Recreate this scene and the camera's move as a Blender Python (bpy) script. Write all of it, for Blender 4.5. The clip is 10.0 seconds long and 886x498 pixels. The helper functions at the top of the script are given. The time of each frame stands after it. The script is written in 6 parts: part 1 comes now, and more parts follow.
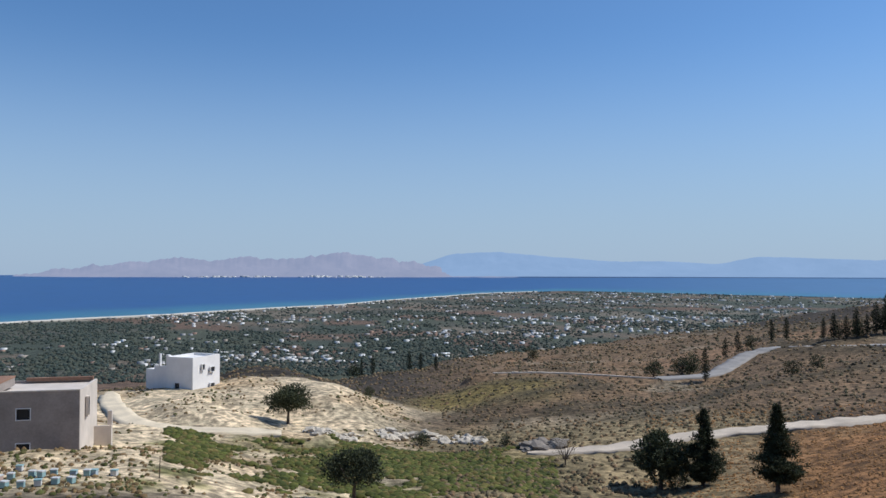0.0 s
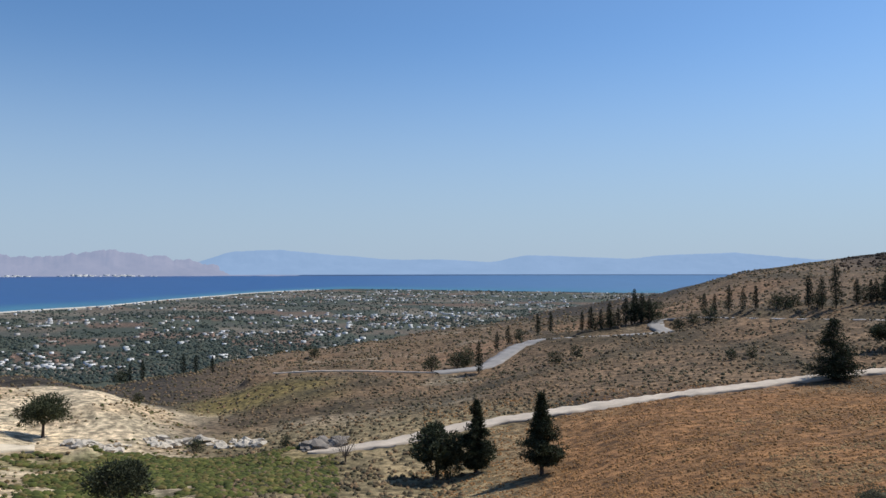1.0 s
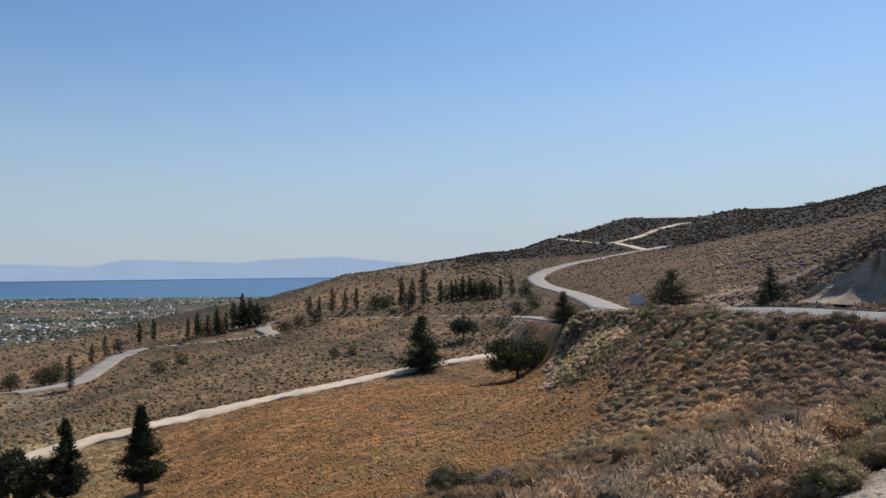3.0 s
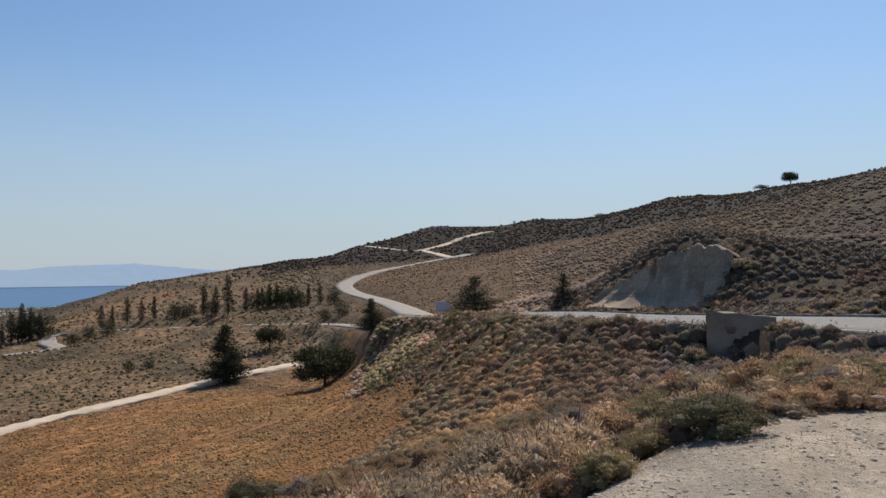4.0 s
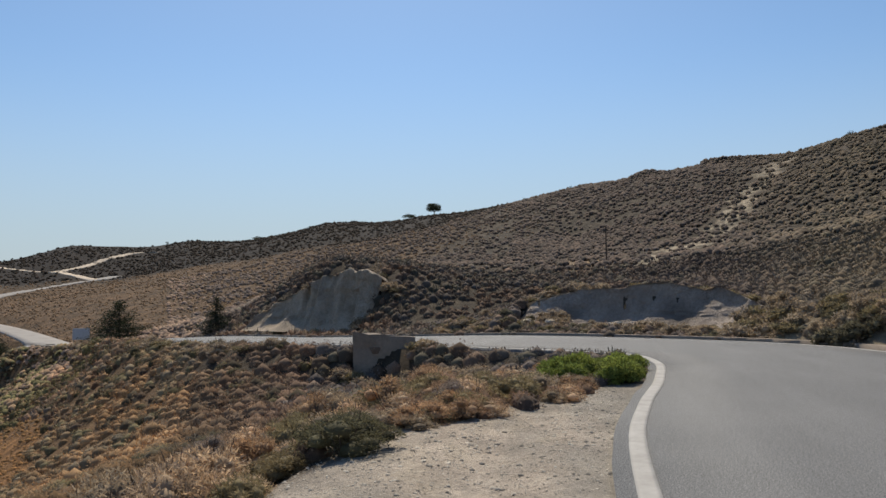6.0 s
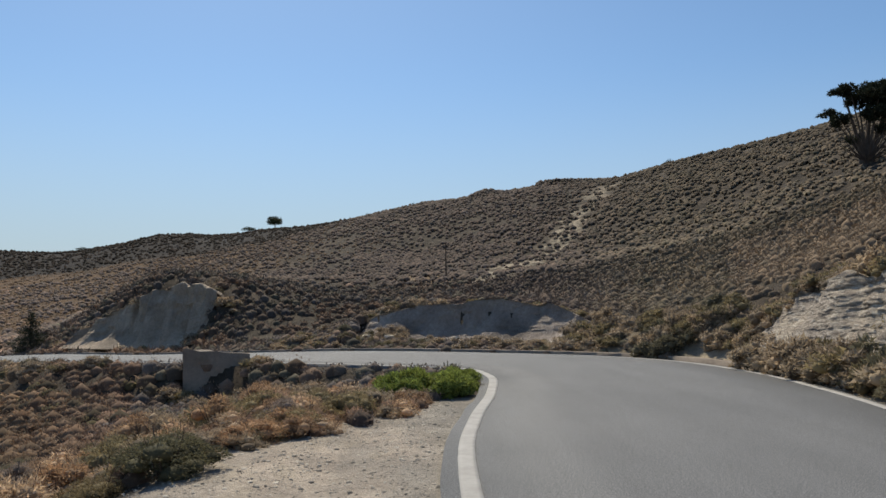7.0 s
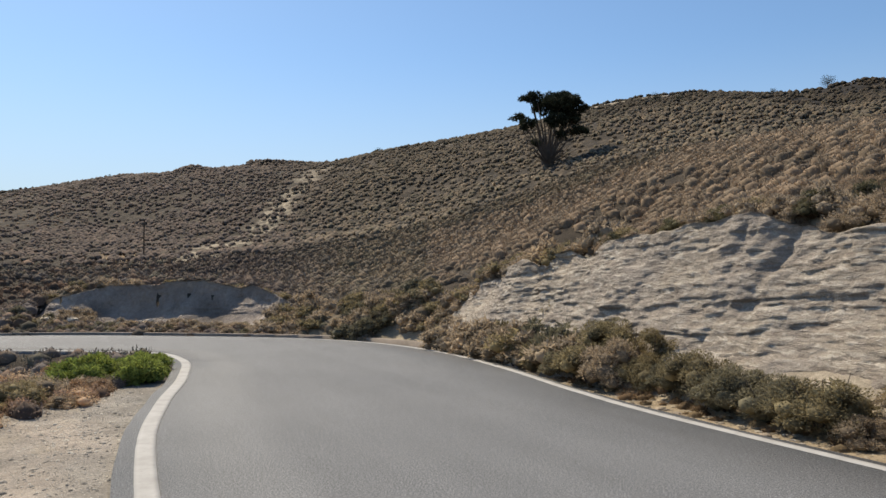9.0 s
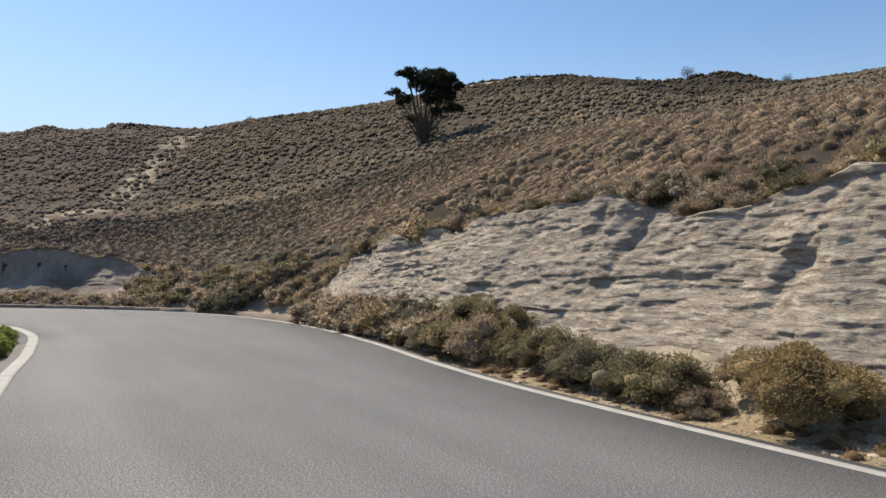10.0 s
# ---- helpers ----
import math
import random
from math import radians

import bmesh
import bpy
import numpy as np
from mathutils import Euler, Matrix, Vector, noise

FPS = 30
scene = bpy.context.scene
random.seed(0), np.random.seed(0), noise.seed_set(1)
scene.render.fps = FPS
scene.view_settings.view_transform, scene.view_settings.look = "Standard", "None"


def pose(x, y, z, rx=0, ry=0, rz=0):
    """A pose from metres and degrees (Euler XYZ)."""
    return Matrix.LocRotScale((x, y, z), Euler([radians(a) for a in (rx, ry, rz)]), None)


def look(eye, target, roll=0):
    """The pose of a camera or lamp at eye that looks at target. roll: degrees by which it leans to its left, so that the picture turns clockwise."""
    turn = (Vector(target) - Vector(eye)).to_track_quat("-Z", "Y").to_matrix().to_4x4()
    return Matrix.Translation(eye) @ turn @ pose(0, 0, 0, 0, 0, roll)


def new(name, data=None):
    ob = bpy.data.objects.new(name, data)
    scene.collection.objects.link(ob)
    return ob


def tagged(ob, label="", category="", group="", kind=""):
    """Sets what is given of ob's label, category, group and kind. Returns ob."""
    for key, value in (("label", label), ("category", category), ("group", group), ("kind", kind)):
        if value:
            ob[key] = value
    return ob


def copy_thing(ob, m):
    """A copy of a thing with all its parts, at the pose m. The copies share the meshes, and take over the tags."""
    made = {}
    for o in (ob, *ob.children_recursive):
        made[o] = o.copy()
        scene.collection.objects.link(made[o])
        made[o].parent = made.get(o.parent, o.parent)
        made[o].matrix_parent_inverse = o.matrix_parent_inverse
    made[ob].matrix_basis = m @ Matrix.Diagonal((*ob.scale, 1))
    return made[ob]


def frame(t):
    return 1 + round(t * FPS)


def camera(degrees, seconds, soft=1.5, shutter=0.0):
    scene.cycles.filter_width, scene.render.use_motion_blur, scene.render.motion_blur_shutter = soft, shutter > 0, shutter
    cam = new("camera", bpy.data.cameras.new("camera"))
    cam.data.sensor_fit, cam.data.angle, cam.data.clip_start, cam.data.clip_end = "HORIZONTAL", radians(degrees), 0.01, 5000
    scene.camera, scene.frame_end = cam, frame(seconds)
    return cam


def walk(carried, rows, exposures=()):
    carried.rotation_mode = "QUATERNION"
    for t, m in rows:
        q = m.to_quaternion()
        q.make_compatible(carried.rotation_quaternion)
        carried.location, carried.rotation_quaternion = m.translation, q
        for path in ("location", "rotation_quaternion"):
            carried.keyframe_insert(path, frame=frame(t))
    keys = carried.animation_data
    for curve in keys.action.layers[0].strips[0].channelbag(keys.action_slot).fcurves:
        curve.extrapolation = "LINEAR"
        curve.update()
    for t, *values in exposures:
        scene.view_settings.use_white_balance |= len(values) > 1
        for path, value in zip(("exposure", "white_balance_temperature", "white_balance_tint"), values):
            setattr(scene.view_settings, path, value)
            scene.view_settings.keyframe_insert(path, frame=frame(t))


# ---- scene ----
cam = camera(58.1, 10.0)
ROWS = [
    (0.0, 0.000, 0.460, 1.600, 91.500, -0.050, 0.000),
    (0.5, 0.063, 0.456, 1.600, 91.440, 0.148, -7.820),
    (1.0, 0.123, 0.443, 1.600, 91.358, 0.092, -15.553),
    (1.5, 0.176, 0.425, 1.600, 91.301, 0.326, -22.536),
    (2.0, 0.232, 0.397, 1.600, 91.220, 0.501, -30.208),
    (2.5, 0.276, 0.368, 1.600, 91.308, 0.359, -36.822),
    (3.0, 0.314, 0.336, 1.600, 91.485, 0.602, -43.097),
    (3.2, 0.326, 0.320, 1.600, 91.517, 0.700, -46.300),
    (4.3, 0.394, 0.232, 1.600, 91.980, 0.500, -59.800),
    (4.5, 0.406, 0.216, 1.600, 92.054, 0.323, -61.928),
    (5.0, 0.432, 0.157, 1.600, 92.236, 0.473, -69.994),
    (5.2, 0.436, 0.140, 1.600, 92.300, 0.600, -72.430),
    (6.3, 0.455, 0.045, 1.600, 93.610, 0.800, -84.190),
    (6.5, 0.459, 0.028, 1.600, 93.853, 0.713, -86.445),
    (7.0, 0.460, -0.019, 1.600, 94.129, 0.739, -92.252),
    (7.5, 0.455, -0.065, 1.600, 93.410, 0.650, -98.129),
    (8.0, 0.448, -0.106, 1.600, 91.712, 0.001, -103.305),
    (8.5, 0.439, -0.138, 1.600, 92.314, -0.159, -107.400),
    (9.0, 0.424, -0.179, 1.600, 92.756, 0.005, -112.961),
    (9.5, 0.405, -0.217, 1.600, 90.884, -0.364, -118.203),
    (10.0, 0.390, -0.244, 1.600, 91.025, -0.964, -122.052),
]
walk(cam, [(t, pose(x, y, z, rx, ry, rz)) for t, x, y, z, rx, ry, rz in ROWS], exposures=[(0.0, -0.07, 6000, 9), (1.5, 0.02, 6500, 10), (3.0, 0.02, 7000, 11), (5.0, 0.05, 7400, 11), (7.0, 0.03, 7200, 8), (8.5, 0.26, 7400, 9), (10.0, 0.48, 7500, 10)])

# ---- light ----
SUN_AZ, SUN_EL = 77.0, 50.0
world = bpy.data.worlds.new("world")
scene.world = world
world.use_nodes = True
wn = world.node_tree.nodes
sky = wn.new("ShaderNodeTexSky")
sky.sky_type, sky.sun_disc = "NISHITA", False
sky.sun_elevation, sky.sun_rotation = radians(SUN_EL), radians(SUN_AZ)
sky.altitude, sky.air_density, sky.dust_density, sky.ozone_density = 400, 1.0, 0.7, 5.0
wl = world.node_tree.links
# summer haze: the sky pales to a soft blue towards the horizon
coord, sep = wn.new("ShaderNodeTexCoord"), wn.new("ShaderNodeSeparateXYZ")
wl.new(coord.outputs["Generated"], sep.inputs[0])
haze = wn.new("ShaderNodeValToRGB")
haze.color_ramp.interpolation = "EASE"
haze.color_ramp.elements[0].position, haze.color_ramp.elements[0].color = 0.0, (0.85, 0.85, 0.85, 1)
haze.color_ramp.elements[1].position, haze.color_ramp.elements[1].color = 0.3, (0, 0, 0, 1)
wl.new(sep.outputs["Z"], haze.inputs[0])
tone = wn.new("ShaderNodeMix")
tone.data_type, tone.blend_type = "RGBA", "MULTIPLY"
tone.inputs[0].default_value = 1.0
tone.inputs[7].default_value = (0.81, 0.97, 1.07, 1)
wl.new(sky.outputs[0], tone.inputs[6])
veil = wn.new("ShaderNodeMix")
veil.data_type = "RGBA"
wl.new(haze.outputs[0], veil.inputs[0])
wl.new(tone.outputs[2], veil.inputs[6])
veil.inputs[7].default_value = (3.7, 4.6, 5.75, 1)
wn["Background"].inputs["Strength"].default_value = 0.11
wl.new(veil.outputs[2], wn["Background"].inputs["Color"])
sun_data = bpy.data.lights.new("sun", "SUN")
sun_data.energy, sun_data.angle, sun_data.color = 4.2, radians(0.53), (1.0, 0.93, 0.82)
sun = new("sun", sun_data)
sa, se = radians(SUN_AZ), radians(SUN_EL)
sun_way = Vector((math.sin(sa) * math.cos(se), math.cos(sa) * math.cos(se), math.sin(se)))
sun.matrix_world = look(sun_way * 60, (0, 0, 0))

rng = np.random.default_rng(7)


# ---- materials ----
class Mat:
    """A small wrapper that builds a node material."""

    def __init__(self, name, rough=0.9, spec=0.3, metal=0.0):
        self.m = bpy.data.materials.new(name)
        self.m.use_nodes = True
        self.t = self.m.node_tree
        self.b = self.t.nodes["Principled BSDF"]
        self.b.inputs["Roughness"].default_value = rough
        self.b.inputs["Specular IOR Level"].default_value = spec
        self.b.inputs["Metallic"].default_value = metal

    def n(self, kind, **vals):
        node = self.t.nodes.new(kind)
        for k, v in vals.items():
            node.inputs[k.replace("_", " ")].default_value = v
        return node

    def link(self, a, b):
        self.t.links.new(a, b)

    def coords(self):
        return self.n("ShaderNodeTexCoord").outputs["Object"]

    def noise(self, scale, detail=4.0, rough=0.6, vec=None, distortion=0.0):
        nd = self.n("ShaderNodeTexNoise", Scale=scale, Detail=detail, Roughness=rough, Distortion=distortion)
        self.link(vec if vec is not None else self.coords(), nd.inputs["Vector"])
        return nd.outputs["Fac"]

    def ramp(self, fac, stops, interp="LINEAR"):
        r = self.n("ShaderNodeValToRGB")
        r.color_ramp.interpolation = interp
        els = r.color_ramp.elements
        while len(els) < len(stops):
            els.new(0.5)
        for e, (p, c) in zip(els, stops):
            e.position, e.color = p, (*c, 1) if len(c) == 3 else c
        self.link(fac, r.inputs[0])
        return r.outputs[0]

    def mix(self, fac, a, b, mode="MIX"):
        m = self.n("ShaderNodeMix")
        m.data_type, m.blend_type = "RGBA", mode
        for src, i in ((fac, 0), (a, 6), (b, 7)):
            if isinstance(src, (int, float)):
                m.inputs[i].default_value = src
            elif isinstance(src, tuple):
                m.inputs[i].default_value = (*src, 1)
            else:
                self.link(src, m.inputs[i])
        return m.outputs[2]

    def color(self, out):
        self.link(out, self.b.inputs["Base Color"])

    def glow_through(self, col, share):
        """Thin leaves let part of the light through."""
        tr, mx = self.n("ShaderNodeBsdfTranslucent"), self.n("ShaderNodeMixShader")
        mx.inputs[0].default_value = share
        self.link(col, tr.inputs["Color"])
        self.link(self.b.outputs[0], mx.inputs[1])
        self.link(tr.outputs[0], mx.inputs[2])
        self.link(mx.outputs[0], self.t.nodes["Material Output"].inputs["Surface"])

    def bump(self, fac, strength=0.4, dist=0.02):
        bp = self.n("ShaderNodeBump", Strength=strength, Distance=dist)
        self.link(fac, bp.inputs["Height"])
        self.link(bp.outputs[0], self.b.inputs["Normal"])


def g3(v):
    return (v, v, v)


def rocky(name, base, scale=1.0, contrast=0.5, rough=0.9, bump=0.5, dist=0.03, spec=0.25):
    """A mineral surface: two scales of noise over a base colour."""
    m = Mat(name, rough, spec)
    a, b = m.noise(0.7 * scale, 5), m.noise(9.0 * scale, 6, 0.7)
    c = m.ramp(a, [(0.3, tuple(x * (1 - contrast * 0.5) for x in base)), (0.7, tuple(min(1, x * (1 + contrast * 0.35)) for x in base))])
    c = m.mix(0.55 * contrast + 0.15, c, m.ramp(b, [(0.3, g3(0.45)), (0.7, g3(1.0))]), "MULTIPLY")
    m.color(c)
    m.bump(b, bump, dist)
    return m.m


def tinted(name, rough=0.95, amount=0.5, island=0.0, scale=14.0, fine=60.0, bump=0.0, dist=0.02, spec=0.15, translucent=0.0, patch=0.0, mottle=0.0):
    """A surface whose zone colour lies in the attribute 'tint', broken up by noise at several scales."""
    m = Mat(name, rough, spec)
    at = m.n("ShaderNodeAttribute")
    at.attribute_name = "tint"
    c = at.outputs["Color"]
    n1 = m.noise(scale, 5, 0.65)
    c = m.mix(amount, c, m.ramp(n1, [(0.25, g3(0.35)), (0.55, g3(0.95)), (0.8, g3(1.5))]), "MULTIPLY")
    if patch:
        c = m.mix(patch, c, m.ramp(m.noise(0.35, 6, 0.7), [(0.3, (0.6, 0.62, 0.6)), (0.7, (1.3, 1.25, 1.15))]), "MULTIPLY")
    if fine > 5:
        n3 = m.noise(fine * 6, 2, 0.8)
        c = m.mix(amount, c, m.ramp(n3, [(0.32, g3(0.45)), (0.5, g3(0.95)), (0.7, g3(1.4))]), "MULTIPLY")
    if fine:
        n2 = m.noise(fine, 5, 0.75)
        c = m.mix(amount, c, m.ramp(n2, [(0.3, g3(0.55)), (0.7, g3(1.25))]), "MULTIPLY")
    if mottle:
        # low growth seen from afar: dark clumps over the soil beyond the lay-by
        ln = m.n("ShaderNodeVectorMath")
        ln.operation = "LENGTH"
        m.link(m.coords(), ln.inputs[0])
        rng_ = m.n("ShaderNodeMapRange", From_Min=22.0, From_Max=55.0)
        m.link(ln.outputs["Value"], rng_.inputs["Value"])
        sp = m.ramp(m.noise(0.95, 3, 0.6), [(0.4, g3(0.42)), (0.5, g3(0.95)), (0.6, g3(1.5))])
        sp = m.mix(0.7, sp, m.ramp(m.noise(0.16, 4, 0.6), [(0.4, (0.6, 0.62, 0.6)), (0.6, (1.3, 1.25, 1.2))]), "MULTIPLY")
        c = m.mix(rng_.outputs[0], c, m.mix(mottle, c, sp, "MULTIPLY"))
    if island:
        geo = m.n("ShaderNodeNewGeometry")
        c = m.mix(island, c, m.ramp(geo.outputs["Random Per Island"], [(0.0, (0.45, 0.45, 0.42)), (1.0, (1.5, 1.45, 1.3))]), "MULTIPLY")
    m.color(c)
    if translucent:
        m.glow_through(c, translucent)
    if bump:
        m.bump(m.mix(0.75, n1, n2), bump, dist)
    return m.m


def leafy(name, base, vary=0.5, rough=0.8, spec=0.2, translucent=0.4):
    """Foliage: each leaf differs a little, and each plant as well."""
    m = Mat(name, rough, spec)
    geo, info = m.n("ShaderNodeNewGeometry"), m.n("ShaderNodeObjectInfo")
    lo, hi = tuple(x * (1 - vary) for x in base), tuple(x * (1 + vary) for x in base)
    c = m.ramp(geo.outputs["Random Per Island"], [(0, lo), (1, hi)])
    c = m.mix(0.6, c, m.ramp(info.outputs["Random"], [(0, (0.75, 0.75, 0.75)), (0.5, (1, 1, 0.95)), (1, (1.25, 1.15, 1.0))]), "MULTIPLY")
    c = m.mix(0.4, c, m.ramp(m.noise(1.5, 3), [(0.3, g3(0.6)), (0.7, g3(1.2))]), "MULTIPLY")
    m.color(c)
    if translucent:
        m.glow_through(c, translucent)
    return m.m


def plain(name, base, rough=0.7, vary=0.25, scale=3.0, spec=0.3, metal=0.0):
    m = Mat(name, rough, spec, metal)
    n = m.noise(scale, 5, 0.65)
    c = m.ramp(n, [(0.3, tuple(x * (1 - vary) for x in base)), (0.7, tuple(min(1, x * (1 + vary * 0.6)) for x in base))])
    m.color(c)
    m.bump(m.noise(scale * 12, 3), 0.15, 0.01)
    return m.m


GROUND = tinted("ground_earth", amount=0.6, scale=1.6, fine=14.0, bump=0.8, dist=0.06, patch=0.5, mottle=0.85)
SCRUB = tinted("scrub_leaves", amount=0.4, island=0.4, scale=3.0, fine=24.0, translucent=0.06)
TWIGGY = tinted("scrub_twigs", amount=0.4, island=0.4, scale=3.0, fine=24.0, translucent=0.4)
TOWN = tinted("town_walls", amount=0.15, island=0.25, scale=0.2, fine=0)
ASPHALT = Mat("asphalt", 0.74, 0.3)
_a = ASPHALT.ramp(ASPHALT.noise(0.25, 4), [(0.3, (0.112, 0.116, 0.12)), (0.7, (0.136, 0.14, 0.143))])
_sm = ASPHALT.n("ShaderNodeMapping")
_sm.inputs["Scale"].default_value = (0.12, 1.6, 1.0)
ASPHALT.link(ASPHALT.coords(), _sm.inputs["Vector"])
_a = ASPHALT.mix(0.5, _a, ASPHALT.ramp(ASPHALT.noise(1.0, 5, 0.6, _sm.outputs[0]), [(0.3, g3(0.8)), (0.65, g3(1.1))]), "MULTIPLY")
_a = ASPHALT.mix(0.9, _a, ASPHALT.ramp(ASPHALT.noise(75, 2, 0.9), [(0.36, g3(0.25)), (0.5, g3(0.9)), (0.62, g3(2.4))]), "MULTIPLY")
_a = ASPHALT.mix(0.6, _a, ASPHALT.ramp(ASPHALT.noise(28, 3, 0.8), [(0.35, g3(0.6)), (0.5, g3(0.95)), (0.65, g3(1.5))]), "MULTIPLY")
_a = ASPHALT.mix(ASPHALT.ramp(ASPHALT.noise(2.2, 6, 0.75), [(0.66, g3(0)), (0.74, g3(0.5))]), _a, (0.08, 0.078, 0.076))
ASPHALT.color(_a)
ASPHALT.bump(ASPHALT.noise(70, 3, 0.8), 0.5, 0.01)
ASPHALT = ASPHALT.m
FAR_ASPHALT = plain("worn_pale_asphalt", (0.3, 0.28, 0.26), 0.85, 0.2, 0.4)
LINE = Mat("worn_white_paint", 0.8, 0.3)
_a = LINE.ramp(LINE.noise(3, 5), [(0.3, (0.31, 0.3, 0.28)), (0.65, (0.42, 0.41, 0.39))])
LINE.color(LINE.mix(LINE.ramp(LINE.noise(35, 4, 0.8), [(0.62, g3(0)), (0.72, g3(1))]), _a, (0.22, 0.2, 0.19)))
LINE = LINE.m
DIRT = rocky("pale_dirt", (0.62, 0.52, 0.41), 0.5, 0.4)
CREAM_DIRT = rocky("cream_marl_dirt", (0.76, 0.64, 0.46), 0.5, 0.4)
CONCRETE = rocky("weathered_concrete", (0.3, 0.25, 0.205), 1.0, 0.6)
WHITEWASH = plain("whitewashed_render", (0.78, 0.76, 0.74), 0.85, 0.08, 0.6)
GREY_RENDER = rocky("grey_cement_render", (0.37, 0.32, 0.285), 0.5, 0.5, 0.9, 0.2)
CREAM_RENDER = plain("cream_render", (0.62, 0.55, 0.48), 0.85, 0.15, 0.5)
ROOF_BROWN = plain("brown_roof_edge", (0.3, 0.17, 0.11), 0.8, 0.3, 1.0)
DARK = plain("unlit_room_sheet", (0.02, 0.02, 0.022), 0.6, 0.3, 1.0)
GLASS = Mat("window_glass", 0.08, 0.5)
GLASS.b.inputs["Base Color"].default_value = (0.03, 0.035, 0.045, 1)
GLASS = GLASS.m
BARK = rocky("grey_bark", (0.13, 0.1, 0.08), 3.0, 0.6)
POLE_WOOD = rocky("weathered_pole_wood", (0.1, 0.075, 0.055), 3.0, 0.5)
OLIVE_LEAF = leafy("olive_leaves", (0.066, 0.076, 0.042), translucent=0.15)
PINE_LEAF = leafy("conifer_needles", (0.046, 0.056, 0.03), translucent=0.15)
CYPRESS_LEAF = leafy("cypress_needles", (0.036, 0.044, 0.028), translucent=0.15)
BARE_TWIG = leafy("bare_twigs", (0.16, 0.13, 0.1), 0.3)
RUST_BUSH = leafy("rust_brown_dry_shrub", (0.43, 0.285, 0.18))
GOLD_BUSH = leafy("golden_brown_shrub", (0.27, 0.215, 0.12))
TAN_BUSH = leafy("tan_dry_shrub", (0.56, 0.42, 0.295))
GREY_BUSH = leafy("grey_brown_dry_shrub", (0.38, 0.305, 0.225))
OLIVE_BUSH = leafy("olive_green_shrub", (0.26, 0.218, 0.13))
DARK_OLIVE = leafy("dark_olive_shrub", (0.15, 0.14, 0.085))
ASH_BUSH = leafy("ash_grey_dry_shrub", (0.33, 0.27, 0.23))
GREEN_BUSH = leafy("bright_green_shrub", (0.21, 0.26, 0.07))
SILVER_BUSH = leafy("silver_green_shrub", (0.205, 0.188, 0.13))
LIMESTONE = rocky("pale_limestone", (0.6, 0.53, 0.43), 1.0, 0.4, 0.9, 0.7, 0.05)

CLIFF = Mat("layered_marl", 0.95, 0.15)
_tc = CLIFF.coords()
_mp = CLIFF.n("ShaderNodeMapping")
_mp.inputs["Scale"].default_value = (0.5, 0.5, 5.0)
CLIFF.link(_tc, _mp.inputs["Vector"])
_st = CLIFF.noise(1.6, 8, 0.72, _mp.outputs[0], 0.8)
_a = CLIFF.ramp(_st, [(0.3, (0.22, 0.187, 0.157)), (0.5, (0.37, 0.323, 0.27)), (0.68, (0.5, 0.447, 0.38))])
_a = CLIFF.mix(0.6, _a, CLIFF.ramp(CLIFF.noise(0.8, 5), [(0.3, (0.75, 0.75, 0.78)), (0.7, (1.1, 1.05, 0.95))]), "MULTIPLY")
_mc = CLIFF.n("ShaderNodeMapping")
_mc.inputs["Scale"].default_value = (3.2, 3.2, 13.0)
CLIFF.link(_tc, _mc.inputs["Vector"])
_fine = CLIFF.noise(1.2, 4, 0.6, _mc.outputs[0], 0.5)
_gr = CLIFF.noise(22, 6, 0.8)
# bump lows darkened: stains, and shade under ledges put into the colour
_a = CLIFF.mix(CLIFF.ramp(_fine, [(0.37, g3(0.85)), (0.44, g3(0.0))]), _a, (0.2, 0.165, 0.135))
_a = CLIFF.mix(CLIFF.ramp(_fine, [(0.54, g3(0.0)), (0.62, g3(0.7))]), _a, (0.6, 0.54, 0.455))
_a = CLIFF.mix(CLIFF.ramp(CLIFF.noise(0.45, 6, 0.7), [(0.46, g3(0)), (0.62, g3(0.5))]), _a, (0.28, 0.248, 0.222))
CLIFF.color(CLIFF.mix(0.5, _a, CLIFF.ramp(_gr, [(0.38, g3(0.55)), (0.62, g3(1.3))]), "MULTIPLY"))
CLIFF.bump(CLIFF.mix(0.3, _fine, _gr), 1.0, 0.09)
CLIFF = CLIFF.m
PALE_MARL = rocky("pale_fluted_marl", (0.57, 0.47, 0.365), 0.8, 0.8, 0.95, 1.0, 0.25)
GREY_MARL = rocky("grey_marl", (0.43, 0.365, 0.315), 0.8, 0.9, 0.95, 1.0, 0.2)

SEA = Mat("sea_water", 0.35, 0.12)
_at = SEA.n("ShaderNodeAttribute")
_at.attribute_name = "tint"
SEA.color(SEA.mix(0.35, _at.outputs["Color"], SEA.ramp(SEA.noise(0.012, 5), [(0.3, g3(0.75)), (0.7, g3(1.2))]), "MULTIPLY"))
SEA.bump(SEA.noise(0.05, 4), 0.3, 1.0)
SEA = SEA.m


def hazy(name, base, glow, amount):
    """Far mountains, with the light that the air between adds put in as emission."""
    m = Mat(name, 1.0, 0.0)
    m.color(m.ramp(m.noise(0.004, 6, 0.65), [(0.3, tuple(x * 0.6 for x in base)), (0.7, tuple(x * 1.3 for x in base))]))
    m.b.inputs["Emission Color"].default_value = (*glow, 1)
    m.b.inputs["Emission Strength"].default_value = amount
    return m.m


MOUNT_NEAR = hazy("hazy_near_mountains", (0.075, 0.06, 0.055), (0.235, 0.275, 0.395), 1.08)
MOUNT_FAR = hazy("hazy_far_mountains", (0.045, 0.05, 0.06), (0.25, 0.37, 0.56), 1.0)


